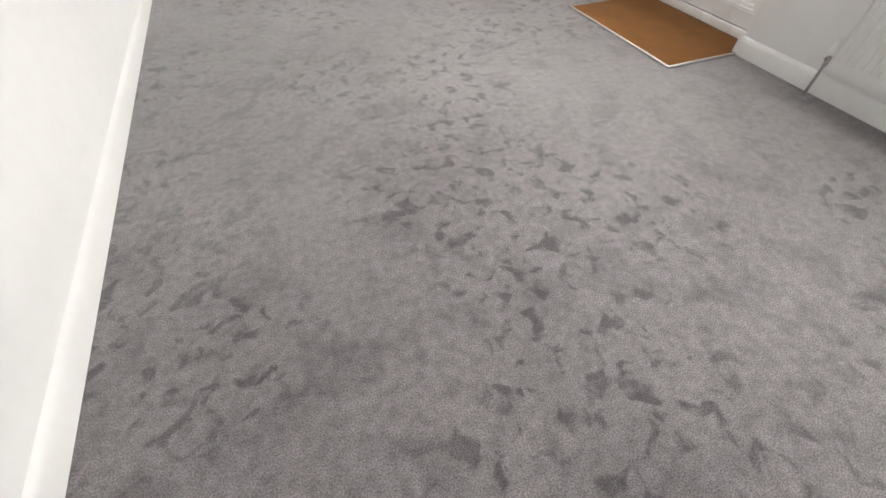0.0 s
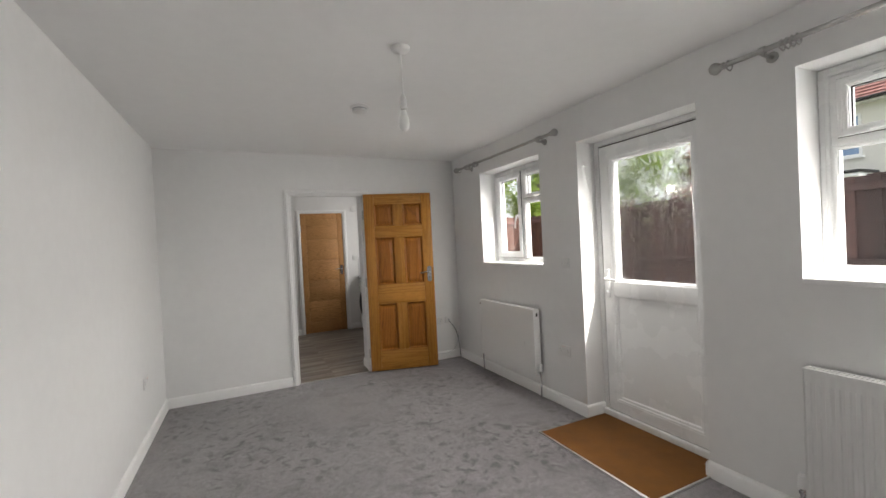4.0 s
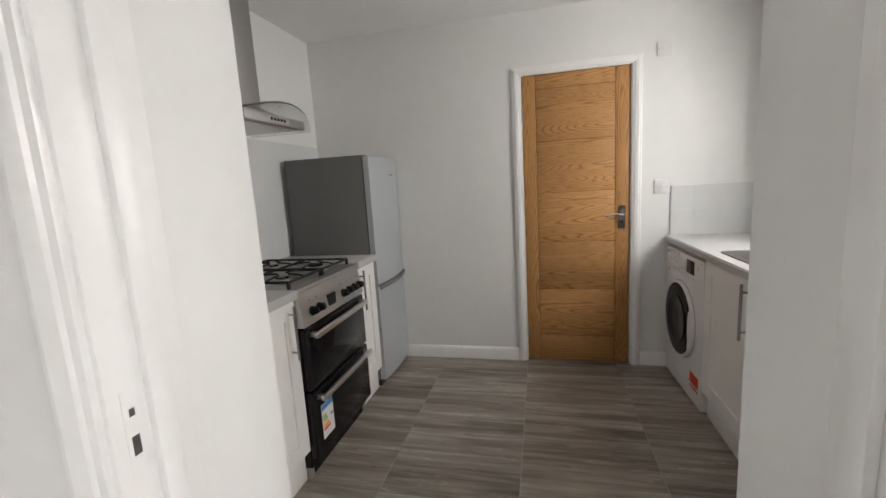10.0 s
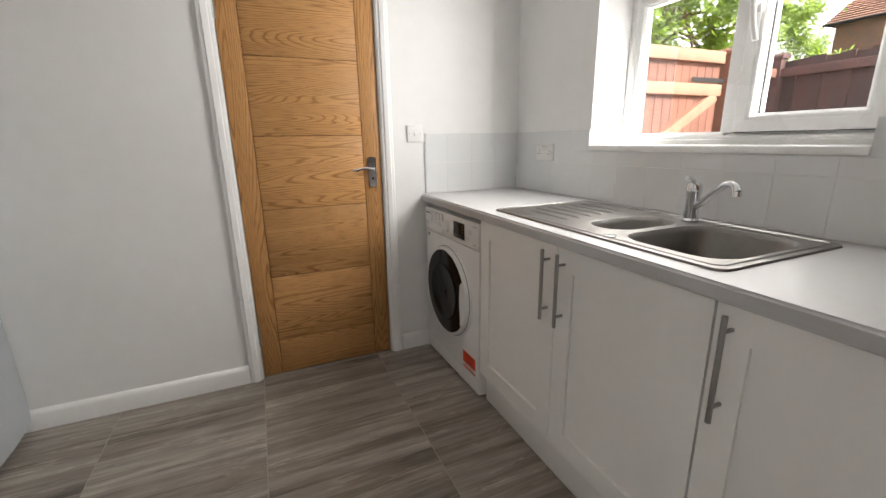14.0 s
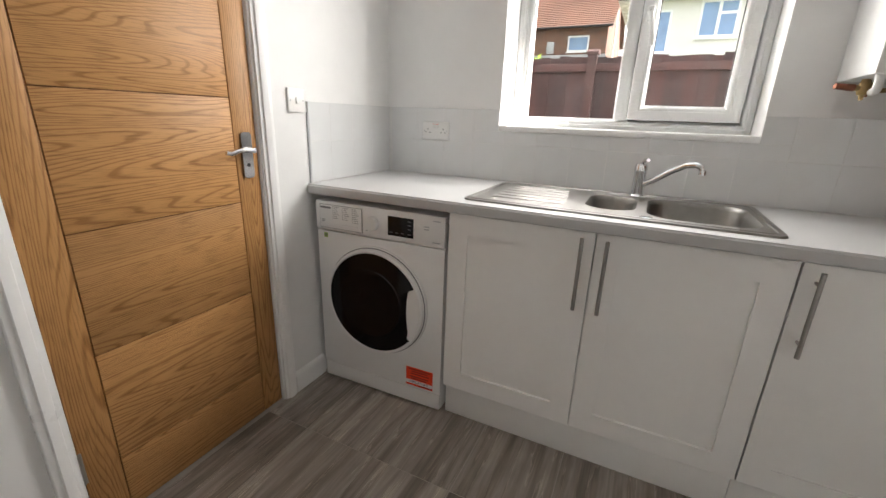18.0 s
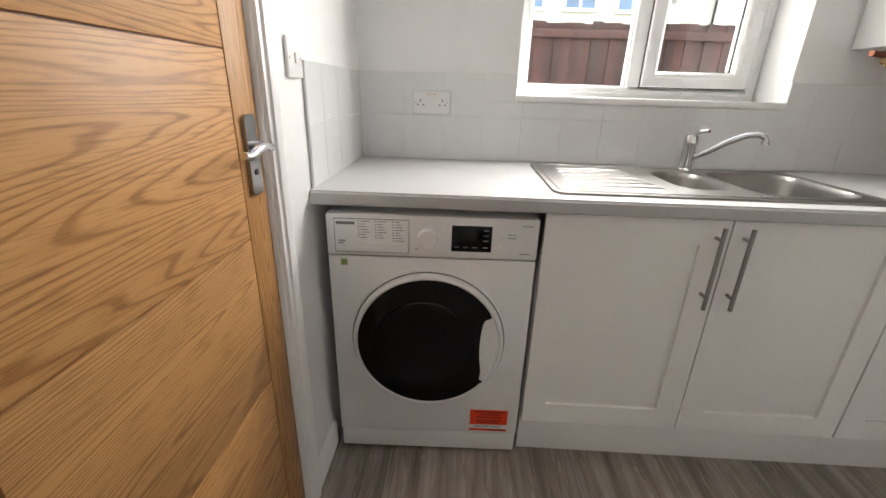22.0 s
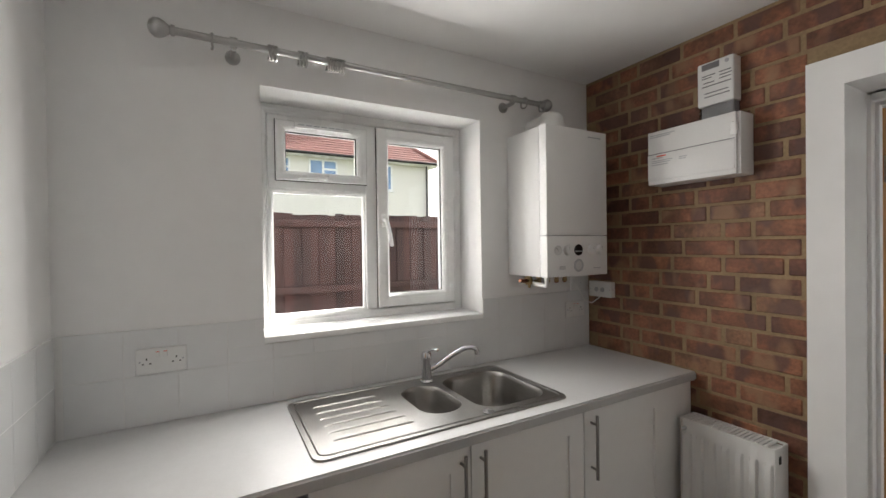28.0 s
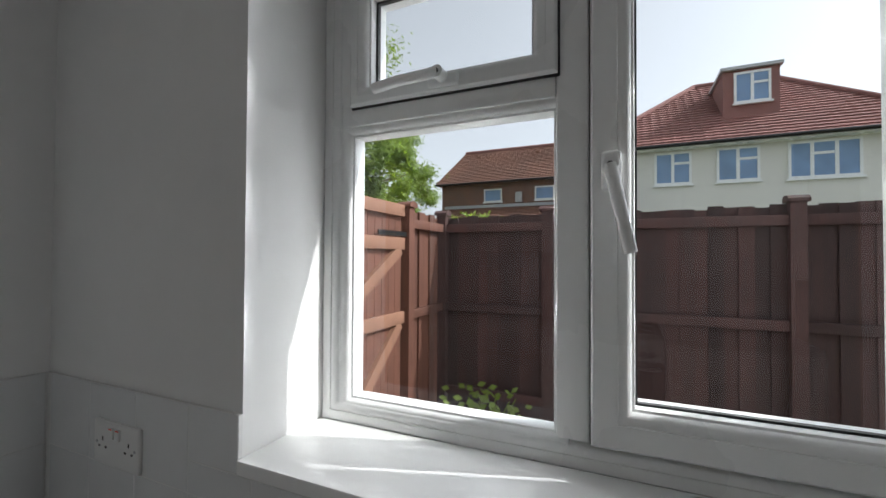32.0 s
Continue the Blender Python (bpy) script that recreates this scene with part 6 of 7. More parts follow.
wall_plate("fan_switch", pose(2.437, YK, 2.08, 0, 0, N_), 0.086, 0.086, "white isolator switch high beside the oak door", "switch", 1)
spur = wall_plate("fused_spur", pose(2.972, YB + 0.026, 1.243, 0, 0, S_), 0.15, 0.086, "white fused spur box on the brick wall", "switch", 0)
part("back_box", bx(-0.073, 0.073, -0.001, 0.026, -0.042, 0.042, bevel=0.003), M_PLASTIC, spur)
for x in (-0.022, 0.018):
    part("dial", lathe(bmesh.new(), [(0.013, 0.008), (0.013, 0.012), (0.009, 0.0135), (0.002, 0.0136)], 20, pose(x, 0, -0.002, 90)), M_GREYPL, spur)
bm = sweep(bmesh.new(), [(3.02, 7.0, 1.335), (3.03, 6.93, 1.27), (3.035, 6.90, 1.22), (3.03, 6.87, 1.175), (3.01, 6.84, 1.165), (2.99, 6.81, 1.19), (2.985, 6.80, 1.205)], 0.0035, 8)
tagged(finish("white_flex", bm, M_PLASTIC), "white flex looping from boiler to spur box", "cable")


# ---- curtain poles ----
def curtain_pole(name, y0, y1, z, label, rings):
    t = thing(name, pose(XR - 0.085, y1, z, 0, 0, -90), label, "curtain pole", "curtain poles")
    L = y1 - y0
    part("rod", tube(bmesh.new(), (0.03, 0, 0), (L - 0.03, 0, 0), 0.0125), M_POLE, t, "satin steel rod")
    for x, s in ((0.03, -1), (L - 0.03, 1)):
        bm = lathe(bmesh.new(), [(0.013, 0.0), (0.018, 0.004), (0.018, 0.012), (0.013, 0.016), (0.024, 0.03), (0.031, 0.045), (0.030, 0.058), (0.02, 0.071), (0.005, 0.076)], 22, pose(x, 0, 0, 0, 90 * s))
        part("finial", bm, M_POLE, t, "ball finial")
    for x in (0.20, L - 0.20):
        bm = tube(bmesh.new(), (x, 0.0, -0.02), (x, 0.085, -0.02), 0.009)
        tube(bm, (x, 0.078, -0.02), (x, 0.085, -0.02), 0.026)
        lathe(bm, [(0.013, -0.012), (0.018, -0.012), (0.018, 0.012), (0.013, 0.012)], 20, pose(x, 0, 0, 0, 90))
        part("bracket", bm, M_POLE, t)
    for x in rings:
        bm = bmesh.new()
        n = 20
        pts = [(x + 0.002 * math.sin(k), 0.025 * math.cos(2 * math.pi * k / n), 0.025 * math.sin(2 * math.pi * k / n) - 0.010) for k in range(n + 1)]
        sweep(bm, pts, 0.0036, 7)
        part("ring", bm, M_POLE, t)
    return t


curtain_pole("curtain_pole", 7.19, 8.82, 2.215, "satin steel curtain pole over the kitchen window", [0.135, 0.315, 0.325, 0.338, 0.42, 0.432, 0.445, 0.525, 0.535, 0.545, 0.555, 0.565, 0.575, 0.585, 1.50, 1.62])
curtain_pole("curtain_pole", 4.53, 6.20, 2.245, "satin steel curtain pole over the small window", [0.05, 0.24, 0.252, 0.264, 0.32, 0.332, 0.40, 0.415, 0.43, 0.445, 1.5, 1.515])
curtain_pole("curtain_pole", 0.98, 3.24, 2.245, "satin steel curtain pole over the wide window", [0.05, 0.28, 0.30, 0.32, 0.34, 1.9, 1.92])


# ---- ceiling fittings ----
def pendant():
    t = thing("pendant_light", pose(1.513, 3.915, ZC), "white ceiling pendant with a bare bulb", "ceiling light")
    part("ceiling_rose", lathe(bmesh.new(), [(0.048, 0.0), (0.047, -0.01), (0.036, -0.022), (0.014, -0.028), (0.006, -0.034)], 28), M_PLASTIC, t)
    part("flex", sweep(bmesh.new(), [(0, 0, -0.03), (0.001, 0, -0.12), (0, 0.001, -0.24)], 0.003, 8), M_PLASTIC, t)
    part("lamp_holder", lathe(bmesh.new(), [(0.006, -0.235), (0.012, -0.245), (0.017, -0.26), (0.0175, -0.30), (0.02, -0.305), (0.02, -0.312), (0.014, -0.315)], 22), M_PLASTIC, t)
    b = part("bulb", lathe(bmesh.new(), [(0.012, -0.315), (0.015, -0.335), (0.024, -0.36), (0.0275, -0.385), (0.024, -0.41), (0.012, -0.424), (0.003, -0.427)], 24), M_BULB, t, "unlit frosted bulb")
    part("cap", lathe(bmesh.new(), [(0.0125, -0.312), (0.0125, -0.334), (0.0145, -0.337)], 20), M_NICKEL, b)
    return t


pendant()
sm = thing("smoke_alarm", pose(1.534, 4.86, ZC), "round white smoke alarm on the ceiling", "smoke alarm")
part("base", lathe(bmesh.new(), [(0.068, 0.0), (0.068, -0.008), (0.055, -0.012), (0.05, -0.012)], 32), M_PLASTIC, sm)
part("cover", lathe(bmesh.new(), [(0.050, -0.012), (0.050, -0.022), (0.054, -0.026), (0.052, -0.036), (0.035, -0.044), (0.005, -0.046)], 32), M_PLASTIC, sm)
part("vent_band", lathe(bmesh.new(), [(0.0505, -0.0135), (0.0505, -0.021)], 32), M_GREYPL, sm)
dm = thing("ceiling_light", pose(1.545, 8.02, ZC), "unlit opal glass dome light on the kitchen ceiling", "ceiling light")
part("base_plate", lathe(bmesh.new(), [(0.10, 0.0), (0.10, -0.014), (0.09, -0.018)], 36), M_PLASTIC, dm)
M_OPAL = material("opal_glass", (0.78, 0.79, 0.77), 0.25, vary=0.02)
part("glass_dome", lathe(bmesh.new(), [(0.152, -0.012), (0.155, -0.022), (0.146, -0.045), (0.122, -0.072), (0.085, -0.09), (0.04, -0.099), (0.004, -0.101)], 40), M_OPAL, dm, "opal glass bowl")
bm = bmesh.new()
for a in (20, 140, 260):
    c, s_ = math.cos(radians(a)), math.sin(radians(a))
    tube(bm, (0.150 * c, 0.150 * s_, -0.03), (0.168 * c, 0.168 * s_, -0.03), 0.005)
part("clip", bm, M_CHROME, dm)


# ---- outside ----
M_GRASS = material("rough_ground", (0.10, 0.11, 0.06), 0.95, vary=0.4, scale=1.5, fine=18, bump=0.4, bump_scale=40)
M_PAVE = material("grey_paving", (0.30, 0.29, 0.27), 0.9, vary=0.15, scale=2, fine=30, bump=0.2)
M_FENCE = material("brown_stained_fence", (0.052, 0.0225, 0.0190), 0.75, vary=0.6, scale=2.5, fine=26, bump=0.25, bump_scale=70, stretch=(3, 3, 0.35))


def per_piece(m, lo, hi):
    """Lets each board of a material differ a little in tone."""
    n, l = m.node_tree.nodes, m.node_tree.links
    sc = n["Principled BSDF"].inputs["Base Color"].links[0].from_node
    old = sc.inputs["Scale"].links[0].from_socket
    info, rng, mul = n.new("ShaderNodeObjectInfo"), n.new("ShaderNodeMapRange"), n.new("ShaderNodeMath")
    rng.inputs["To Min"].default_value, rng.inputs["To Max"].default_value = lo, hi
    l.new(info.outputs["Random"], rng.inputs["Value"])
    mul.operation = "MULTIPLY"
    l.new(old, mul.inputs[0])
    l.new(rng.outputs[0], mul.inputs[1])
    l.new(mul.outputs[0], sc.inputs["Scale"])


per_piece(M_FENCE, 0.55, 1.45)
# paler timber than M_FENCE, with this side's sunlight put into the colour
M_GATE = material("sunlit_pale_gate_timber", (0.115, 0.045, 0.028), 0.75, vary=0.3, scale=2.5, fine=26, bump=0.4, bump_scale=70, stretch=(3, 3, 0.35))
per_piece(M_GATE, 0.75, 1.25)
M_STRAP = material("black_iron", (0.02, 0.02, 0.02), 0.5, 0.5)
M_STUCCO = material("cream_stucco", (0.72, 0.70, 0.655), 0.9, vary=0.06, scale=0.6, fine=5, bump=0.2, bump_scale=30)
M_ROOF = material("red_concrete_tile", (0.25, 0.115, 0.100), 0.8, vary=0.25, scale=1.2, fine=9)
M_ROOF2 = material("brown_concrete_tile", (0.20, 0.098, 0.066), 0.8, vary=0.4, scale=0.7, fine=7)
M_HBRICK = material("far_red_brickwork", (0.19, 0.098, 0.066), 0.85, vary=0.35, scale=2, fine=14)
hn, hl = M_HBRICK.node_tree.nodes, M_HBRICK.node_tree.links
courses, place, split, join, add = (hn.new("ShaderNode" + k) for k in ("TexBrick", "TexCoord", "SeparateXYZ", "CombineXYZ", "Math"))
hl.new(place.outputs["Object"], split.inputs[0])
hl.new(split.outputs[0], add.inputs[0])
hl.new(split.outputs[1], add.inputs[1])
hl.new(add.outputs[0], join.inputs[0])
hl.new(split.outputs[2], join.inputs[1])
hl.new(join.outputs[0], courses.inputs["Vector"])
for k, v in (("Color1", (1.25, 1.1, 1.0, 1)), ("Color2", (0.62, 0.66, 0.72, 1)), ("Mortar", (1.15, 1.5, 1.75, 1)), ("Scale", 1.0), ("Mortar Size", 0.009), ("Brick Width", 0.225), ("Row Height", 0.075)):
    courses.inputs[k].default_value = v
blend = hn.new("ShaderNodeMix")
blend.data_type, blend.blend_type = "RGBA", "MULTIPLY"
blend.inputs[0].default_value = 1.0
hl.new(hn["Principled BSDF"].inputs["Base Color"].links[0].from_socket, blend.inputs[6])
hl.new(courses.outputs["Color"], blend.inputs[7])
hl.new(blend.outputs[2], hn["Principled BSDF"].inputs["Base Color"])
# opaque panes: the sky's reflection is put into the blue base colour
M_FGLASS = material("sky_blue_far_pane", (0.20, 0.31, 0.50), 0.35, vary=0.2, scale=1, fine=2)
M_BARK = material("bark", (0.10, 0.075, 0.05), 0.9, vary=0.3, bump=0.5, bump_scale=30)
M_LEAF = material("leaves", (0.17, 0.24, 0.035), 0.6, vary=0.5, scale=1.4, fine=9)
lt, ll = M_LEAF.node_tree.nodes, M_LEAF.node_tree.links
thin, both = lt.new("ShaderNodeBsdfTranslucent"), lt.new("ShaderNodeMixShader")
thin.inputs["Color"].default_value, both.inputs[0].default_value = (0.30, 0.42, 0.04, 1), 0.45
ll.new(lt["Principled BSDF"].outputs[0], both.inputs[1])
ll.new(thin.outputs[0], both.inputs[2])
ll.new(both.outputs[0], lt["Material Output"].inputs[0])
GZ = -0.15
structure("ground", bx(-300, 300, -300, 300, -0.6, GZ - 0.02), M_GRASS, "rough ground reaching out behind the houses", "ground", False)
structure("pavement", bx(XO + 0.002, 6.44, -6, 9.6, GZ - 0.02, GZ), M_PAVE, "grey paved strip between house and fence", "paving", False)

FX, FY = 6.5, 9.70


fence = thing("fence", pose(0, 0, GZ), "brown stained close-board garden fence with level rails and capped posts", "fence")
rnd = random.Random(21)


def fence_run(x0, y0, x1, y1, mat, inner, rails=(0.15, 0.985, 1.78)):
    """Uneven upright boards behind level rails between two posts."""
    L = math.hypot(x1 - x0, y1 - y0)
    m = pose(x0, y0, 0, 0, 0, math.degrees(math.atan2(y1 - y0, x1 - x0)))
    n = max(2, round(L / 0.104))
    for k in range(n):
        top = 1.895 - GZ + rnd.uniform(-0.014, 0.014)
        o = inner * rnd.uniform(0.018, 0.026)
        gap = rnd.uniform(-0.004, -0.001)
        o += inner * 0.015 * (k % 2)
        bm = box(bmesh.new(), L * k / n + gap, L * (k + 1) / n - gap, min(o, o + inner * 0.018), max(o, o + inner * 0.018), 0.02, top)
        bmesh.ops.transform(bm, matrix=m, verts=bm.verts[:])
        part("board", bm, mat, fence, smooth=False)
    for z in rails:
        bm = box(bmesh.new(), 0, L, -0.028, 0.018, z - GZ - 0.04, z - GZ + 0.04, bevel=0.004)
        bmesh.ops.transform(bm, matrix=m, verts=bm.verts[:])
        part("rail", bm, mat, fence)


def fence_post(x, y, mat):
    p = part("post", bx(x - 0.05, x + 0.05, y - 0.05, y + 0.05, 0, 1.915 - GZ), mat, fence)
    bm = prism(bmesh.new(), [(x - 0.068, 1.915 - GZ), (x + 0.068, 1.915 - GZ), (x + 0.068, 1.94 - GZ), (x + 0.03, 1.965 - GZ), (x - 0.03, 1.965 - GZ), (x - 0.068, 1.94 - GZ)], "Y", y - 0.068, y + 0.068)
    part("cap", bm, mat, p)


ys = [FY, 8.63, 6.80, 4.97, 3.14, 1.31, -0.52, -2.35, -4.18]
for a, b in zip(ys, ys[1:]):
    fence_run(FX, a - 0.05, FX, b + 0.05, M_FENCE, 1)
for y in ys:
    fence_post(FX, y, M_FENCE)
# the corner run of fence takes the same sun-lightened colour
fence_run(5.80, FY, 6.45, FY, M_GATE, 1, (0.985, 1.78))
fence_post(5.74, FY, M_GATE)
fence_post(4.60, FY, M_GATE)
gt = thing("garden_gate", pose(4.67, FY, GZ), "pale timber garden gate coloured as sunlit, with diagonal braces", "gate")
GL, GH = 1.0, 1.9 - GZ
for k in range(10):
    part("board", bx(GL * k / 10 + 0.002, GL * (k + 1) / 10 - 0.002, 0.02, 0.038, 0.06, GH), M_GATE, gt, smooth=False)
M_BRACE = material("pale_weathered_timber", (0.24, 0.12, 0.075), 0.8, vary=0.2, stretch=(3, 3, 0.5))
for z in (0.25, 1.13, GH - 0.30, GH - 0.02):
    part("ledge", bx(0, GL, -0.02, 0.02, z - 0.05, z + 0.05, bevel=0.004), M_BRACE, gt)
for z0, z1 in ((0.30, 1.08), (1.18, GH - 0.35)):
    d = Vector((GL - 0.12, 0, z1 - z0))
    bm = bmesh.new()
    box(bm, -d.length / 2, d.length / 2, -0.018, 0.019, -0.045, 0.045)
    bmesh.ops.transform(bm, matrix=Matrix.Translation((GL / 2, 0, (z0 + z1) / 2)) @ Matrix.Rotation(-math.atan2(d.z, d.x), 4, "Y"), verts=bm.verts[:])
    part("brace", bm, M_BRACE, gt)
for z in (0.30, GH - 0.22):
    part("strap_hinge", bx(GL - 0.42, GL + 0.03, -0.026, -0.019, z - 0.02, z + 0.02), M_STRAP, gt, "black iron strap hinge")


def far_window(parent, x, y0, y1, z0, z1, lights=2):
    w = part("window", solid(bmesh.new(), [y0, y0 + 0.07, y1 - 0.07, y1], [z0, z0 + 0.07, z1 - 0.07, z1], {(1, 1)}, "X", x - 0.04, x + 0.05), M_UPVC, parent, "white-framed window", smooth=False)
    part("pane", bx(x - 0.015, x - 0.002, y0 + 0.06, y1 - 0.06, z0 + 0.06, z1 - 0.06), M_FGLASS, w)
    for k in range(1, lights):
        y = y0 + (y1 - y0) * k / lights
        part("mullion", bx(x - 0.03, x + 0.04, y - 0.045, y + 0.045, z0 + 0.06, z1 - 0.06), M_UPVC, w)
    ya, yb = (y0, y0 + (y1 - y0) / lights) if lights < 3 else (y0 + (y1 - y0) / 3, y0 + 2 * (y1 - y0) / 3)
    if lights > 1:
        part("transom", bx(x - 0.03, x + 0.04, ya + 0.06, yb - 0.04, z1 - 0.42, z1 - 0.34), M_UPVC, w)
    part("sill", bx(x - 0.09, x + 0.05, y0 - 0.05, y1 + 0.05, z0 - 0.06, z0), M_UPVC, w)
    return w


def roof_rows(bm, p0, p1, q0, q1, rows, thick=0.05, tile=0.30):
    """Lapped courses of rolled tiles on a slope from the eave p0-p1 up to q0-q1, each row a step."""
    p0, p1, q0, q1 = map(Vector, (p0, p1, q0, q1))
    nrm = (p1 - p0).cross(q0 - p0).normalized()
    if nrm.z < 0:
        nrm = -nrm
    length = (p1 - p0).length
    n = max(1, round(length / tile))
    roll = ((0.0, 0.0), (0.55, 0.004), (0.68, 0.013), (0.84, 0.013), (0.99, 0.0))
    for k in range(rows):
        a, b = k / rows, min((k + 1.12) / rows, 1)
        lo0, lo1, hi0, hi1 = p0.lerp(q0, a), p1.lerp(q1, a), p0.lerp(q0, b), p1.lerp(q1, b)
        # the part of the eave's line that this course still spans
        s0, s1 = (lo0 - p0).dot(p1 - p0) / length, (lo1 - p0).dot(p1 - p0) / length
        us_ = [s0] + [tile * (i + f) for i in range(n + 1) for f, _ in roll if s0 < tile * (i + f) < s1] + [s1]
        hs_ = [0.0] + [h for i in range(n + 1) for f, h in roll if s0 < tile * (i + f) < s1] + [0.0]
        prev = None
        for u, h in zip(us_, hs_):
            f = (u - s0) / max(1e-6, s1 - s0)
            low = lo0.lerp(lo1, f)
            col = [bm.verts.new(c) for c in (low, low + nrm * (thick + h), hi0.lerp(hi1, f) + nrm * h)]
            if prev:
                bm.faces.new((prev[0], col[0], col[1], prev[1]))
                bm.faces.new((prev[1], col[1], col[2], prev[2]))
            prev = col
    return bm


# cream plastered house with a hipped red roof and a dormer
hs = thing("house", pose(0, 0, -0.6), "cream plastered house with hipped red tiled roof and dormer", "house")
part("wall", bx(18, 26, 0.15, 9.25, GZ, 5.72), M_STUCCO, hs)
bm = bmesh.new()
e0, e1, e2, e3 = (17.6, -0.2, 5.68), (17.6, 9.6, 5.68), (26.4, 9.6, 5.68), (26.4, -0.2, 5.68)
r0, r1 = (21.9, 3.0, 8.95), (21.9, 5.5, 8.95)
roof_rows(bm, e0, e1, r0, r1, 24)
roof_rows(bm, e1, e2, r1, r1, 24)
roof_rows(bm, e3, e0, r0, r0, 24)
roof_rows(bm, e2, e3, r1, r0, 10)
part("roof", bm, M_ROOF, hs, "red tiled hipped roof", smooth=False)
part("soffit", bx(17.6, 26.4, -0.2, 9.6, 5.60, 5.69), M_UPVC, hs)
part("gutter", tube(bmesh.new(), (17.55, -0.2, 5.68), (17.55, 9.6, 5.68), 0.06), M_STRAP, hs, "black gutter")
part("downpipe", tube(bmesh.new(), (17.92, 0.3, GZ), (17.92, 0.3, 5.6), 0.04), M_STRAP, hs)
bm = bmesh.new()
sweep(bm, [Vector(e0) + Vector((0, 0, 0.06)), Vector(r0) + Vector((0, 0, 0.06))], 0.09, 8)
sweep(bm, [Vector(e1) + Vector((0, 0, 0.06)), Vector(r1) + Vector((0, 0, 0.06))], 0.09, 8)
sweep(bm, [Vector(r0) + Vector((0, 0, 0.06)), Vector(r1) + Vector((0, 0, 0.06))], 0.09, 8)
part("ridge_tiles", bm, M_ROOF, hs)
far_window(hs, 18, 6.08, 7.15, 4.48, 5.55)
far_window(hs, 18, 4.28, 5.40, 4.48, 5.55)
far_window(hs, 18, 1.92, 3.60, 4.45, 5.55, 3)
far_window(hs, 18, 7.93, 8.70, 4.05, 5.35, 1)
part("porch", bx(16.9, 17.998, 7.75, 9.2, GZ, 3.34), M_STUCCO, hs)
pr = part("porch_roof", bx(16.75, 17.998, 7.6, 9.4, 3.34, 3.45, bevel=0.02), M_UPVC, hs, "flat porch roof with white fascia")
part("roof_edge", bx(16.72, 17.997, 7.57, 9.43, 3.452, 3.54), M_STRAP, pr, "black felt edge")
dr = part("dormer", bx(19.0, 22.4, 3.50, 5.04, 6.75, 8.32), M_ROOF, hs, "red tile-hung dormer")
part("dormer_roof", bx(18.87, 22.4, 3.42, 5.12, 8.32, 8.42), M_GREYPL, dr, "flat grey dormer roof")
far_window(dr, 18.97, 3.74, 4.74, 7.2, 8.22)
part("chimney", bx(22.2, 22.9, 5.9, 6.5, 8.2, 8.75), M_HBRICK, hs)

# red brick house farther off
hb = thing("house", pose(0, 0, -0.85), "red brick house with brown tiled roof behind the fence", "house")
part("wall", bx(24, 31, 10.55, 17.6, GZ, 6.42), M_HBRICK, hb)
bm = bmesh.new()
roof_rows(bm, (23.7, 10.32, 6.35), (23.7, 17.9, 6.35), (27.5, 10.32, 8.95), (27.5, 17.5, 8.95), 22)
roof_rows(bm, (31.3, 17.9, 6.35), (31.3, 10.32, 6.35), (27.5, 17.5, 8.95), (27.5, 10.32, 8.95), 10)
roof_rows(bm, (23.7, 17.9, 6.35), (31.3, 17.9, 6.35), (27.5, 17.5, 8.95), (27.5, 17.5, 8.95), 10)
rf = part("roof", bm, M_ROOF2, hb, "brown tiled roof", smooth=False)
part("ridge_tiles", sweep(bmesh.new(), [(27.5, 10.3, 9.0), (27.5, 17.5, 9.0)], 0.11, 8), M_ROOF, rf)
for vy in (12.6, 16.2):
    part("roof_vent", bx(26.6, 26.85, vy, vy + 0.26, 8.40, 8.54, bevel=0.03), M_BRACE, rf, "small pale roof vent")
part("gable", prism(bmesh.new(), [(24, 6.4), (31, 6.4), (27.5, 8.8)], "Y", 10.56, 10.65), M_HBRICK, hb)
part("bargeboard", prism(bmesh.new(), [(23.72, 6.2), (23.72, 6.4), (27.5, 8.97), (31.28, 6.4), (31.28, 6.2), (27.5, 8.77)], "Y", 10.34, 10.37), M_BARK, hb)
bm = roof_rows(bmesh.new(), (21.8, 10.5, 3.9), (21.8, 17.4, 3.9), (24.0, 10.5, 5.0), (24.0, 17.4, 5.0), 12)
lr = part("lean_to_roof", bm, M_ROOF2, hb, smooth=False)
part("flashing", bx(23.93, 23.998, 10.5, 17.4, 5.0, 5.16), M_GREYPL, lr, "grey lead flashing")
part("lean_to_wall", bx(22.1, 24, 10.6, 17.2, GZ, 3.95), M_HBRICK, hb)
part("gutter", tube(bmesh.new(), (23.66, 10.32, 6.34), (23.66, 17.9, 6.34), 0.06), M_STRAP, hb)
part("downpipe", tube(bmesh.new(), (26.9, 10.51, GZ), (26.9, 10.51, 7.6), 0.035), M_UPVC, hb, "white downpipe on the gable")
fl = part("wall_flue", bx(23.85, 23.999, 13.0, 13.35, 5.22, 5.75, bevel=0.03), M_GREYPL, hb, "pale grey wall flue")
far_window(hb, 24, 14.1, 15.1, 5.3, 6.0, 1)
far_window(hb, 24, 11.35, 12.35, 5.3, 6.0, 1)


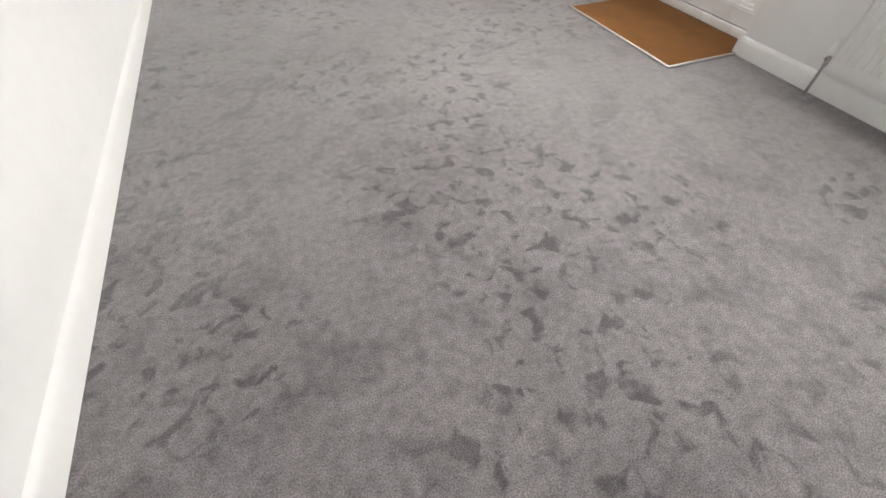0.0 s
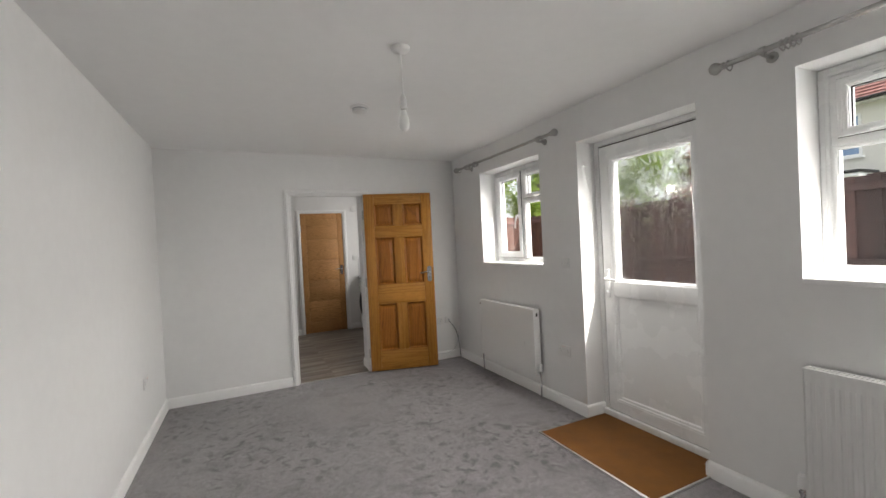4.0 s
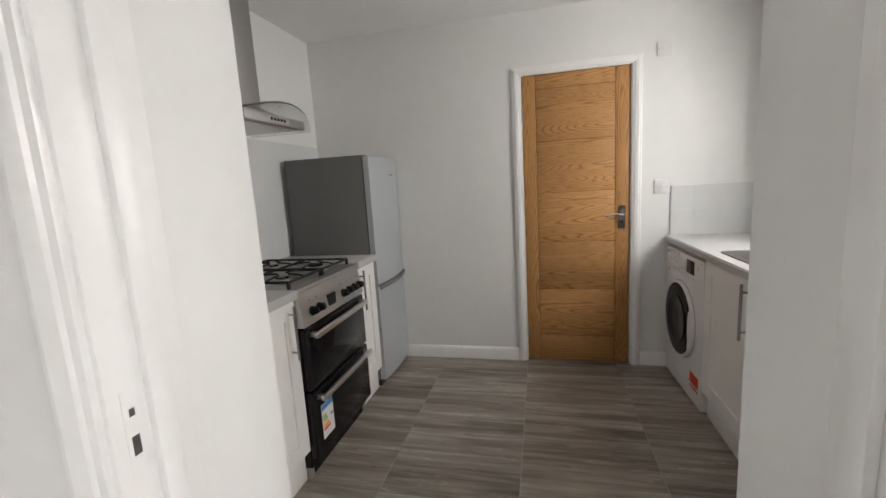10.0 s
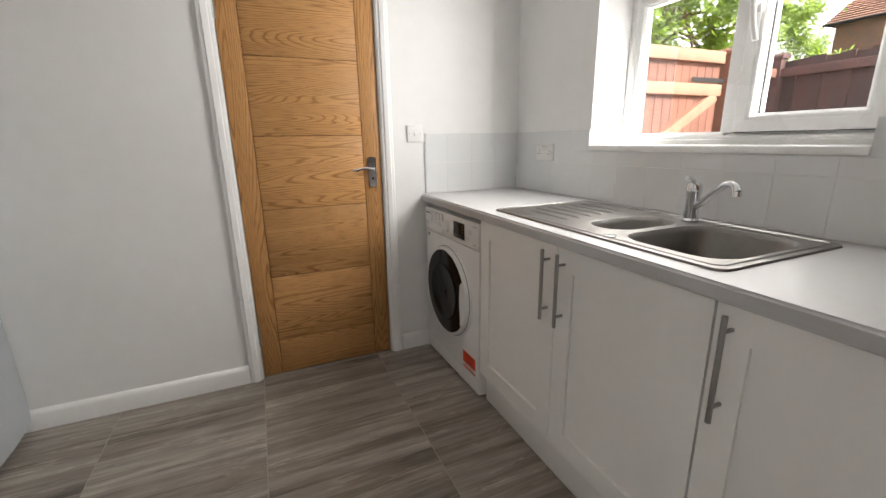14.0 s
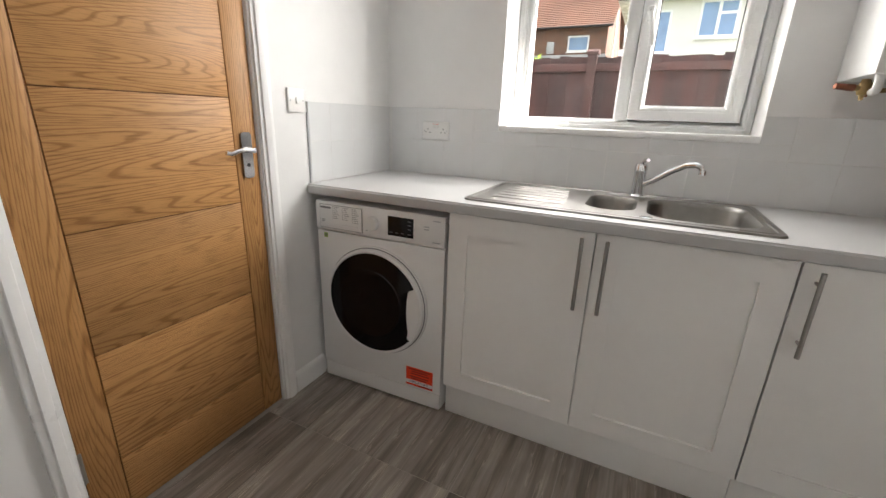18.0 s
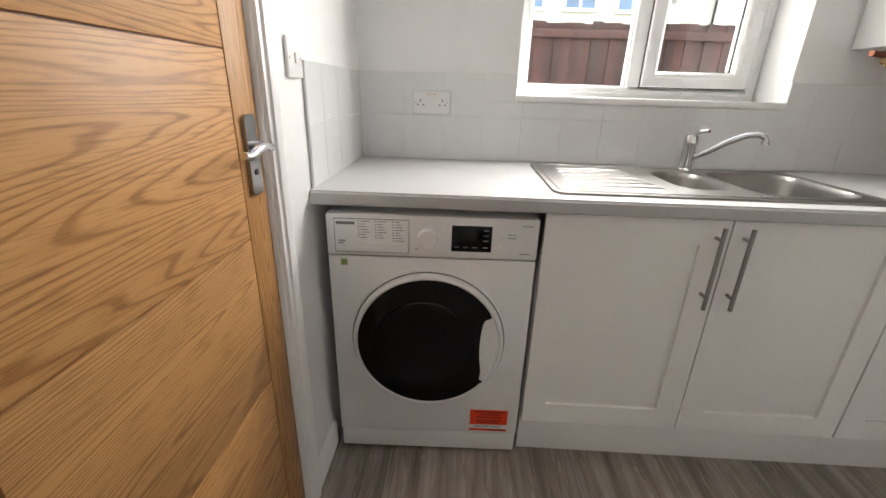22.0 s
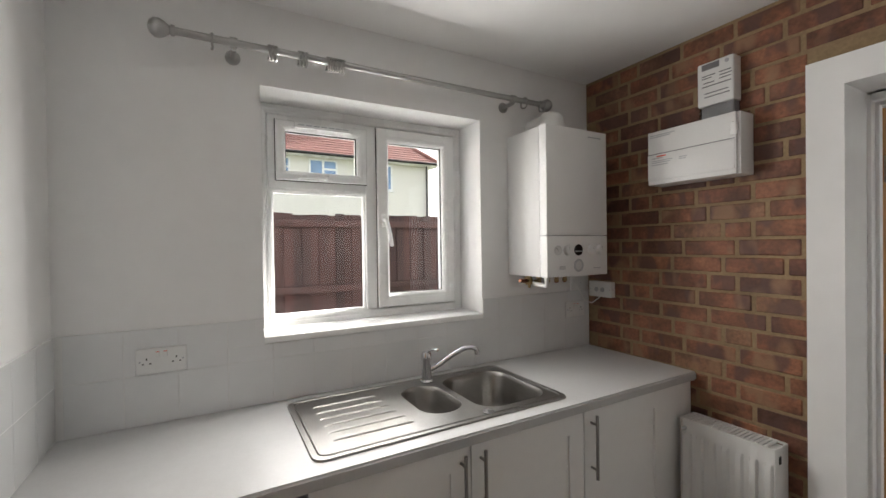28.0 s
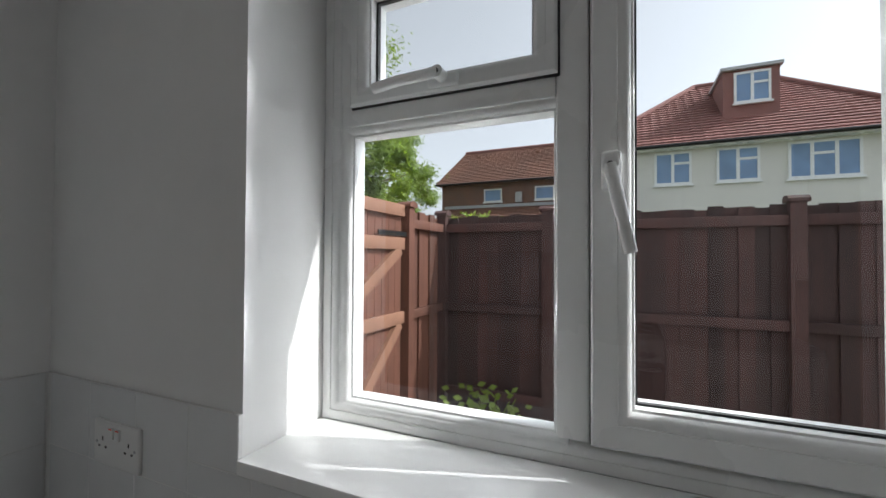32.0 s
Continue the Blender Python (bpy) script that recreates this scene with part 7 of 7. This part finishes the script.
def shrub(x, y, z, w, seed, leaves):
    """A low bush of upright stems whose leafy tips reach just over the fence."""
    rnd = random.Random(seed)
    t = thing("shrub", pose(x, y, GZ), "bright green shrub peeping over the fence", "shrub")
    bm, tips = bmesh.new(), []
    for k in range(9):
        tip = (rnd.uniform(-0.12, 0.12), w * (k / 8 - 0.5), z - GZ - rnd.uniform(0.03, 0.12))
        sweep(bm, [(tip[0] * 0.2, tip[1] * 0.3, 0), (tip[0] * 0.6, tip[1] * 0.7, tip[2] * 0.5), tip], 0.010, 5)
        tips.append(tip)
    part("stems", bm, M_BARK, t)
    bm = bmesh.new()
    for k in range(leaves):
        c = Vector(tips[rnd.randrange(9)])
        p = c + Vector((rnd.gauss(0, 0.07), rnd.gauss(0, 0.07), -abs(rnd.gauss(0, 0.28)) + 0.06))
        d = Vector((rnd.gauss(0, 1), rnd.gauss(0, 1), rnd.gauss(0, 0.8))).normalized() * rnd.uniform(0.02, 0.035)
        e = d.orthogonal() * 0.5
        bm.faces.new([bm.verts.new(q) for q in (p, p + d + e, p + d * 2, p + d - e)])
    tagged(part("leaves", bm, M_LEAF, t, smooth=False), kind="stuff")


shrub(FX + 0.36, FY - 0.27, 1.95, 0.34, 5, 800)


def tree(x, y, h, spread, seed, leaves):
    rnd = random.Random(seed)
    t = thing("tree", pose(x, y, GZ), "leafy green garden tree behind the fence", "tree", "garden trees")
    bm = bmesh.new()
    tube(bm, (0, 0, 0), (0.1, 0.05, h * 0.45), 0.22, 0.13, 10)
    tips = []
    for k in range(11):
        a = k * 2.4 + rnd.uniform(-0.3, 0.3)
        z0 = h * rnd.uniform(0.3, 0.6)
        tip = (math.cos(a) * spread * rnd.uniform(0.45, 0.85), math.sin(a) * spread * rnd.uniform(0.45, 0.85), h * rnd.uniform(0.55, 0.95))
        mid = (tip[0] * 0.45, tip[1] * 0.45, (z0 + tip[2]) / 2 + 0.2)
        sweep(bm, [(0.08, 0.04, z0), mid, tip], 0.05, 6)
        tips += [tip, mid]
    part("trunk", bm, M_BARK, t)
    vs_, fs_ = [], []
    clumps = []
    for k in range(70):
        a, u = rnd.uniform(0, 6.283), rnd.uniform(-0.9, 1)
        r = spread * (0.55 + 0.45 * rnd.random()) * math.sqrt(max(0.05, 1 - u * u * 0.8))
        clumps.append((r * math.cos(a), r * math.sin(a), h * 0.64 + u * h * 0.36, rnd.uniform(0.35, 0.75)))
    for k in range(leaves):
        cx, cy, cz, cr = clumps[rnd.randrange(len(clumps))]
        p = Vector((cx + rnd.gauss(0, cr * 0.5), cy + rnd.gauss(0, cr * 0.5), cz + rnd.gauss(0, cr * 0.4)))
        d = Vector((rnd.gauss(0, 1), rnd.gauss(0, 1), rnd.gauss(0, 0.7))).normalized()
        s = rnd.uniform(0.05, 0.11)
        e = d.orthogonal().normalized() * s * 0.55
        i = len(vs_)
        vs_ += [p, p + d * s + e, p + d * 2 * s, p + d * s - e]
        fs_.append((i, i + 1, i + 2, i + 3))
    me = bpy.data.meshes.new("crown")
    me.from_pydata([tuple(v) for v in vs_], [], fs_)
    me.materials.append(M_LEAF)
    c = new("crown", me)
    c.parent = t
    return t


tree(19.0, 20.0, 9.2, 3.6, 4, 26000)
tree(12.4, 16.6, 8.2, 3.2, 9, 30000)
tree(27.0, 24.4, 12.0, 5.0, 12, 30000)
wd = thing("weed", pose(6.1, 9.05, GZ), "leafy green weed at the foot of the fence", "plant")
bm = bmesh.new()
rnd = random.Random(3)
for k in range(9):
    a = k * 0.7
    sweep(bm, [(0, 0, 0), (0.06 * math.cos(a), 0.1 * math.sin(a), 0.2), (0.12 * math.cos(a), 0.22 * math.sin(a), 0.34 + 0.1 * rnd.random())], 0.005, 5)
part("stems", bm, M_LEAF, wd)
bm = bmesh.new()
for k in range(60):
    p = Vector((rnd.gauss(0, 0.1), rnd.gauss(0, 0.16), rnd.uniform(0.2, 0.48)))
    d = Vector((rnd.gauss(0, 1), rnd.gauss(0, 1), rnd.gauss(0, 0.5))).normalized() * 0.045
    e = d.orthogonal() * 0.5
    bm.faces.new([bm.verts.new(q) for q in (p, p + d + e, p + 2 * d, p + d - e)])
part("leaves", bm, M_LEAF, wd)
bm = bmesh.new()
for k in range(900):
    p = Vector((rnd.uniform(5.5, 6.42), rnd.uniform(3, 9.6), GZ))
    h = rnd.uniform(0.04, 0.13)
    o = Vector((rnd.gauss(0, 0.03), rnd.gauss(0, 0.03), h))
    s = Vector((0.006, 0.004, 0))
    bm.faces.new([bm.verts.new(q) for q in (p - s, p + s, p + o)])
tagged(finish("grass", bm, M_LEAF, False), "tufts of grass along the fence foot", "grass", kind="stuff")


# ---- bricks and tiles, piece by piece ----
def brick_material():
    m = bpy.data.materials.new("red_multi_brick")
    m.use_nodes = True
    n, l = m.node_tree.nodes, m.node_tree.links
    b = n["Principled BSDF"]
    b.inputs["Roughness"].default_value = 0.62
    info, tc = n.new("ShaderNodeObjectInfo"), n.new("ShaderNodeTexCoord")
    add, mul = n.new("ShaderNodeVectorMath"), n.new("ShaderNodeMath")
    mul.operation, mul.inputs[1].default_value = "MULTIPLY", 53.0
    l.new(info.outputs["Random"], mul.inputs[0])
    add.operation = "ADD"
    l.new(tc.outputs["Object"], add.inputs[0])
    l.new(mul.outputs[0], add.inputs[1])
    r = ramp_node(n, [(0.0, (0.150, 0.060, 0.040)), (0.22, (0.27, 0.108, 0.058)), (0.48, (0.33, 0.135, 0.068)), (0.72, (0.25, 0.095, 0.052)), (0.88, (0.19, 0.088, 0.058)), (1.0, (0.34, 0.175, 0.088))])
    l.new(info.outputs["Random"], r.inputs[0])
    last = r.outputs[0]
    for s, d, lo, hi, a, c in ((9, 3, 0.35, 0.7, 0.45, 1.15), (70, 4, 0.3, 0.7, 0.72, 1.2)):
        t = n.new("ShaderNodeTexNoise")
        t.inputs["Scale"].default_value, t.inputs["Detail"].default_value = s, d
        l.new(add.outputs[0], t.inputs["Vector"])
        rr = ramp_node(n, [(lo, (a, a, a)), (hi, (c, c, c))])
        l.new(t.outputs[0], rr.inputs[0])
        mx = n.new("ShaderNodeMix")
        mx.data_type, mx.blend_type = "RGBA", "MULTIPLY"
        mx.inputs["Factor"].default_value = 1.0
        l.new(last, mx.inputs["A"])
        l.new(rr.outputs[0], mx.inputs["B"])
        last = mx.outputs["Result"]
    # kiss marks: purplish-brown and buff patches across part of a brick
    for seed, tint, lo, hi in ((3.7, (0.10, 0.050, 0.042), 0.53, 0.60), (9.1, (0.30, 0.17, 0.095), 0.57, 0.66)):
        mv, kiss, fac, mx = n.new("ShaderNodeMapping"), n.new("ShaderNodeTexNoise"), n.new("ShaderNodeMapRange"), n.new("ShaderNodeMix")
        mv.inputs["Location"].default_value, mv.inputs["Scale"].default_value = (seed, seed, seed), (9, 1, 4)
        l.new(add.outputs[0], mv.inputs["Vector"])
        l.new(mv.outputs[0], kiss.inputs["Vector"])
        kiss.inputs["Scale"].default_value, kiss.inputs["Detail"].default_value = 1.0, 2
        fac.inputs["From Min"].default_value, fac.inputs["From Max"].default_value, fac.inputs["To Max"].default_value = lo, hi, 0.75
        l.new(kiss.outputs[0], fac.inputs["Value"])
        mx.data_type = "RGBA"
        mx.inputs["B"].default_value = (*tint, 1)
        l.new(fac.outputs[0], mx.inputs["Factor"])
        l.new(last, mx.inputs["A"])
        last = mx.outputs["Result"]
    l.new(last, b.inputs["Base Color"])
    bp = n.new("ShaderNodeBump")
    bp.inputs["Strength"].default_value, bp.inputs["Distance"].default_value = 0.5, 0.004
    l.new(t.outputs[0], bp.inputs["Height"])
    l.new(bp.outputs[0], b.inputs["Normal"])
    return m


M_BRICK = brick_material()
M_MORTAR = material("sandy_mortar", (0.29, 0.205, 0.118), 0.95, vary=0.25, scale=6, fine=70, bump=0.6, bump_scale=90)
us = [0.0, DOOR[0] - 0.10, DOOR[1] + 0.105, XR]
bm = solid(bmesh.new(), us, [0.0, 2.13, ZC], {(1, 0)}, "Y", YB - 0.012, YB - 0.003)
brick_wall = structure("wall_brick", bm, M_MORTAR, "bare red brick wall with sandy mortar round the doorway", "brick wall", False)


def piece_mesh(name, w, d, h, mat, bevel):
    bm = bx(-w / 2, w / 2, -d / 2, d / 2, -h / 2, h / 2, bevel=bevel, seg=1)
    me = bpy.data.meshes.new(name)
    bm.to_mesh(me)
    bm.free()
    me.materials.append(mat)
    return me


def piece(name, me, parent, x, y, z, rz=0.0):
    ob = new(name, me)
    ob.parent = parent
    ob.matrix_local = pose(x, y, z, 0, 0, rz)
    return ob


brick_sizes = {}
rnd = random.Random(11)
COURSE = 0.0752
for c in range(int(ZC / COURSE) + 1):
    z = COURSE * (c + 0.5) + 0.006
    x = XR - (0.0 if c % 2 else 0.06) - 0.004
    k = c
    while x > 0.98:
        w = 0.213 if (k * 7 + c * 3) % 6 < 5 else 0.102
        k += 1
        x0, x1 = x - w, x
        x = x0 - 0.012
        if z + 0.033 > ZC:
            continue
        if z < 2.13 + 0.03 and x0 < DOOR[1] + 0.105 and x1 > DOOR[0] - 0.10:
            if x1 - (DOOR[1] + 0.105) < 0.04:
                continue
            x0 = DOOR[1] + 0.108
        if x0 < 0.98:
            continue
        key = round(x1 - x0, 2)
        if key not in brick_sizes:
            brick_sizes[key] = piece_mesh("brick", key, 0.02, 0.0635, M_BRICK, 0.004)
        piece("brick", brick_sizes[key], brick_wall, (x0 + x1) / 2, YB - 0.010 + rnd.uniform(-0.0015, 0.0015), z + rnd.uniform(-0.0015, 0.0015), rnd.uniform(-0.5, 0.5))

# wall tiles, two courses above the worktop
gb = thing("tile_bed", Matrix(), "glossy white square wall tiles above the worktop", "wall tiles", kind="structure")
part("grout", solid(bmesh.new(), [YB + 0.002, WIN_K[0], WIN_K[1], YK - 0.0075], [0.911, WIN_K[2] - 0.021, 1.2315], {(1, 1)}, "X", XR - 0.0072, XR), M_GROUTW, gb, smooth=False)
part("grout", bx(2.495, XR - 0.0075, YK - 0.0072, YK, 0.911, 1.2315), M_GROUTW, gb)
tile_sizes = {}


def wall_tile(along, u0, u1, z0, z1):
    key = (along, round(u1 - u0, 3), round(z1 - z0, 3))
    if key not in tile_sizes:
        w, h = u1 - u0, z1 - z0
        tile_sizes[key] = piece_mesh("tile", 0.004 if along == "y" else w, w if along == "y" else 0.004, h, M_TILEW, 0.001)
    if along == "y":
        piece("tile", tile_sizes[key], gb, XR - 0.006, (u0 + u1) / 2, (z0 + z1) / 2)
    else:
        piece("tile", tile_sizes[key], gb, (u0 + u1) / 2, YK - 0.006, (z0 + z1) / 2)


P, J = 0.1522, 0.0008
for r, (z0, z1) in enumerate(((0.912, 1.078), (1.078, 1.2315))):
    y = 8.805 + P * 3
    while y > YB:
        a, b = max(y - P, YB + 0.003), min(y, YK - 0.008)
        if b - a > 0.02:
            top = z1
            if r == 1 and a < WIN_K[1] - 0.002 and b > WIN_K[0] + 0.002:
                top = WIN_K[2] - 0.022
                if b > WIN_K[1] + 0.02:
                    wall_tile("y", WIN_K[1] + J, b - J, top + J, z1 - J)
                if a < WIN_K[0] - 0.02:
                    wall_tile("y", a + J, WIN_K[0] - J, top + J, z1 - J)
            wall_tile("y", a + J, b - J, z0 + J, top - J)
        y -= P
    x = XR - 0.009
    while x > 2.5:
        a = max(x - P, 2.496)
        if x - a > 0.02:
            wall_tile("x", a + J, x - J, z0 + J, z1 - J)
        x -= P

# floor tiles; those at the doorway are cut round its corners
fl_sizes = {}
cols = [0.002, 0.331, 0.943, 1.555, 2.167, 2.779, XR - 0.002]
TILE_Y = 0.311
JT = 0.0016
y = 7.682 - TILE_Y * 3
while y < YK:
    a, b = y, min(y + TILE_Y, YK - 0.002)
    for u0, u1 in zip(cols, cols[1:]):
        if a > YB:
            key = (round(u1 - u0, 3), round(b - a, 3))
            if key not in fl_sizes:
                fl_sizes[key] = piece_mesh("floor_tile", u1 - u0 - 2 * JT, b - a - 2 * JT, 0.008, M_FLOORTILE, 0.001)
            piece("floor_tile", fl_sizes[key], floor_k, (u0 + u1) / 2, (a + b) / 2, -0.004)
            continue
        d0, d1 = DOOR[0] + 0.003, DOOR[1] - 0.003
        p, q = u0 + JT, u1 - JT
        if q < d0 or p > d1:
            outline = [(p, YB + 0.002), (q, YB + 0.002), (q, b - JT), (p, b - JT)]
        elif p < d0:
            outline = [(d0, a + JT), (q, a + JT), (q, b - JT), (p, b - JT), (p, YB + 0.002), (d0, YB + 0.002)]
        else:
            outline = [(p, a + JT), (d1, a + JT), (d1, YB + 0.002), (q, YB + 0.002), (q, b - JT), (p, b - JT)]
        part("floor_tile", prism(bmesh.new(), outline, "Z", -0.008, 0.0), M_FLOORTILE, floor_k, smooth=False)
    y += TILE_Y
for u0, u1 in ((DOOR[0] + 0.003, 1.555), (1.555, DOOR[1] - 0.003)):
    part("floor_tile", prism(bmesh.new(), [(u0 + JT, YF + 0.038), (u1 - JT, YF + 0.038), (u1 - JT, 7.682 - 3 * TILE_Y - JT), (u0 + JT, 7.682 - 3 * TILE_Y - JT)], "Z", -0.008, 0.0), M_FLOORTILE, floor_k, smooth=False)
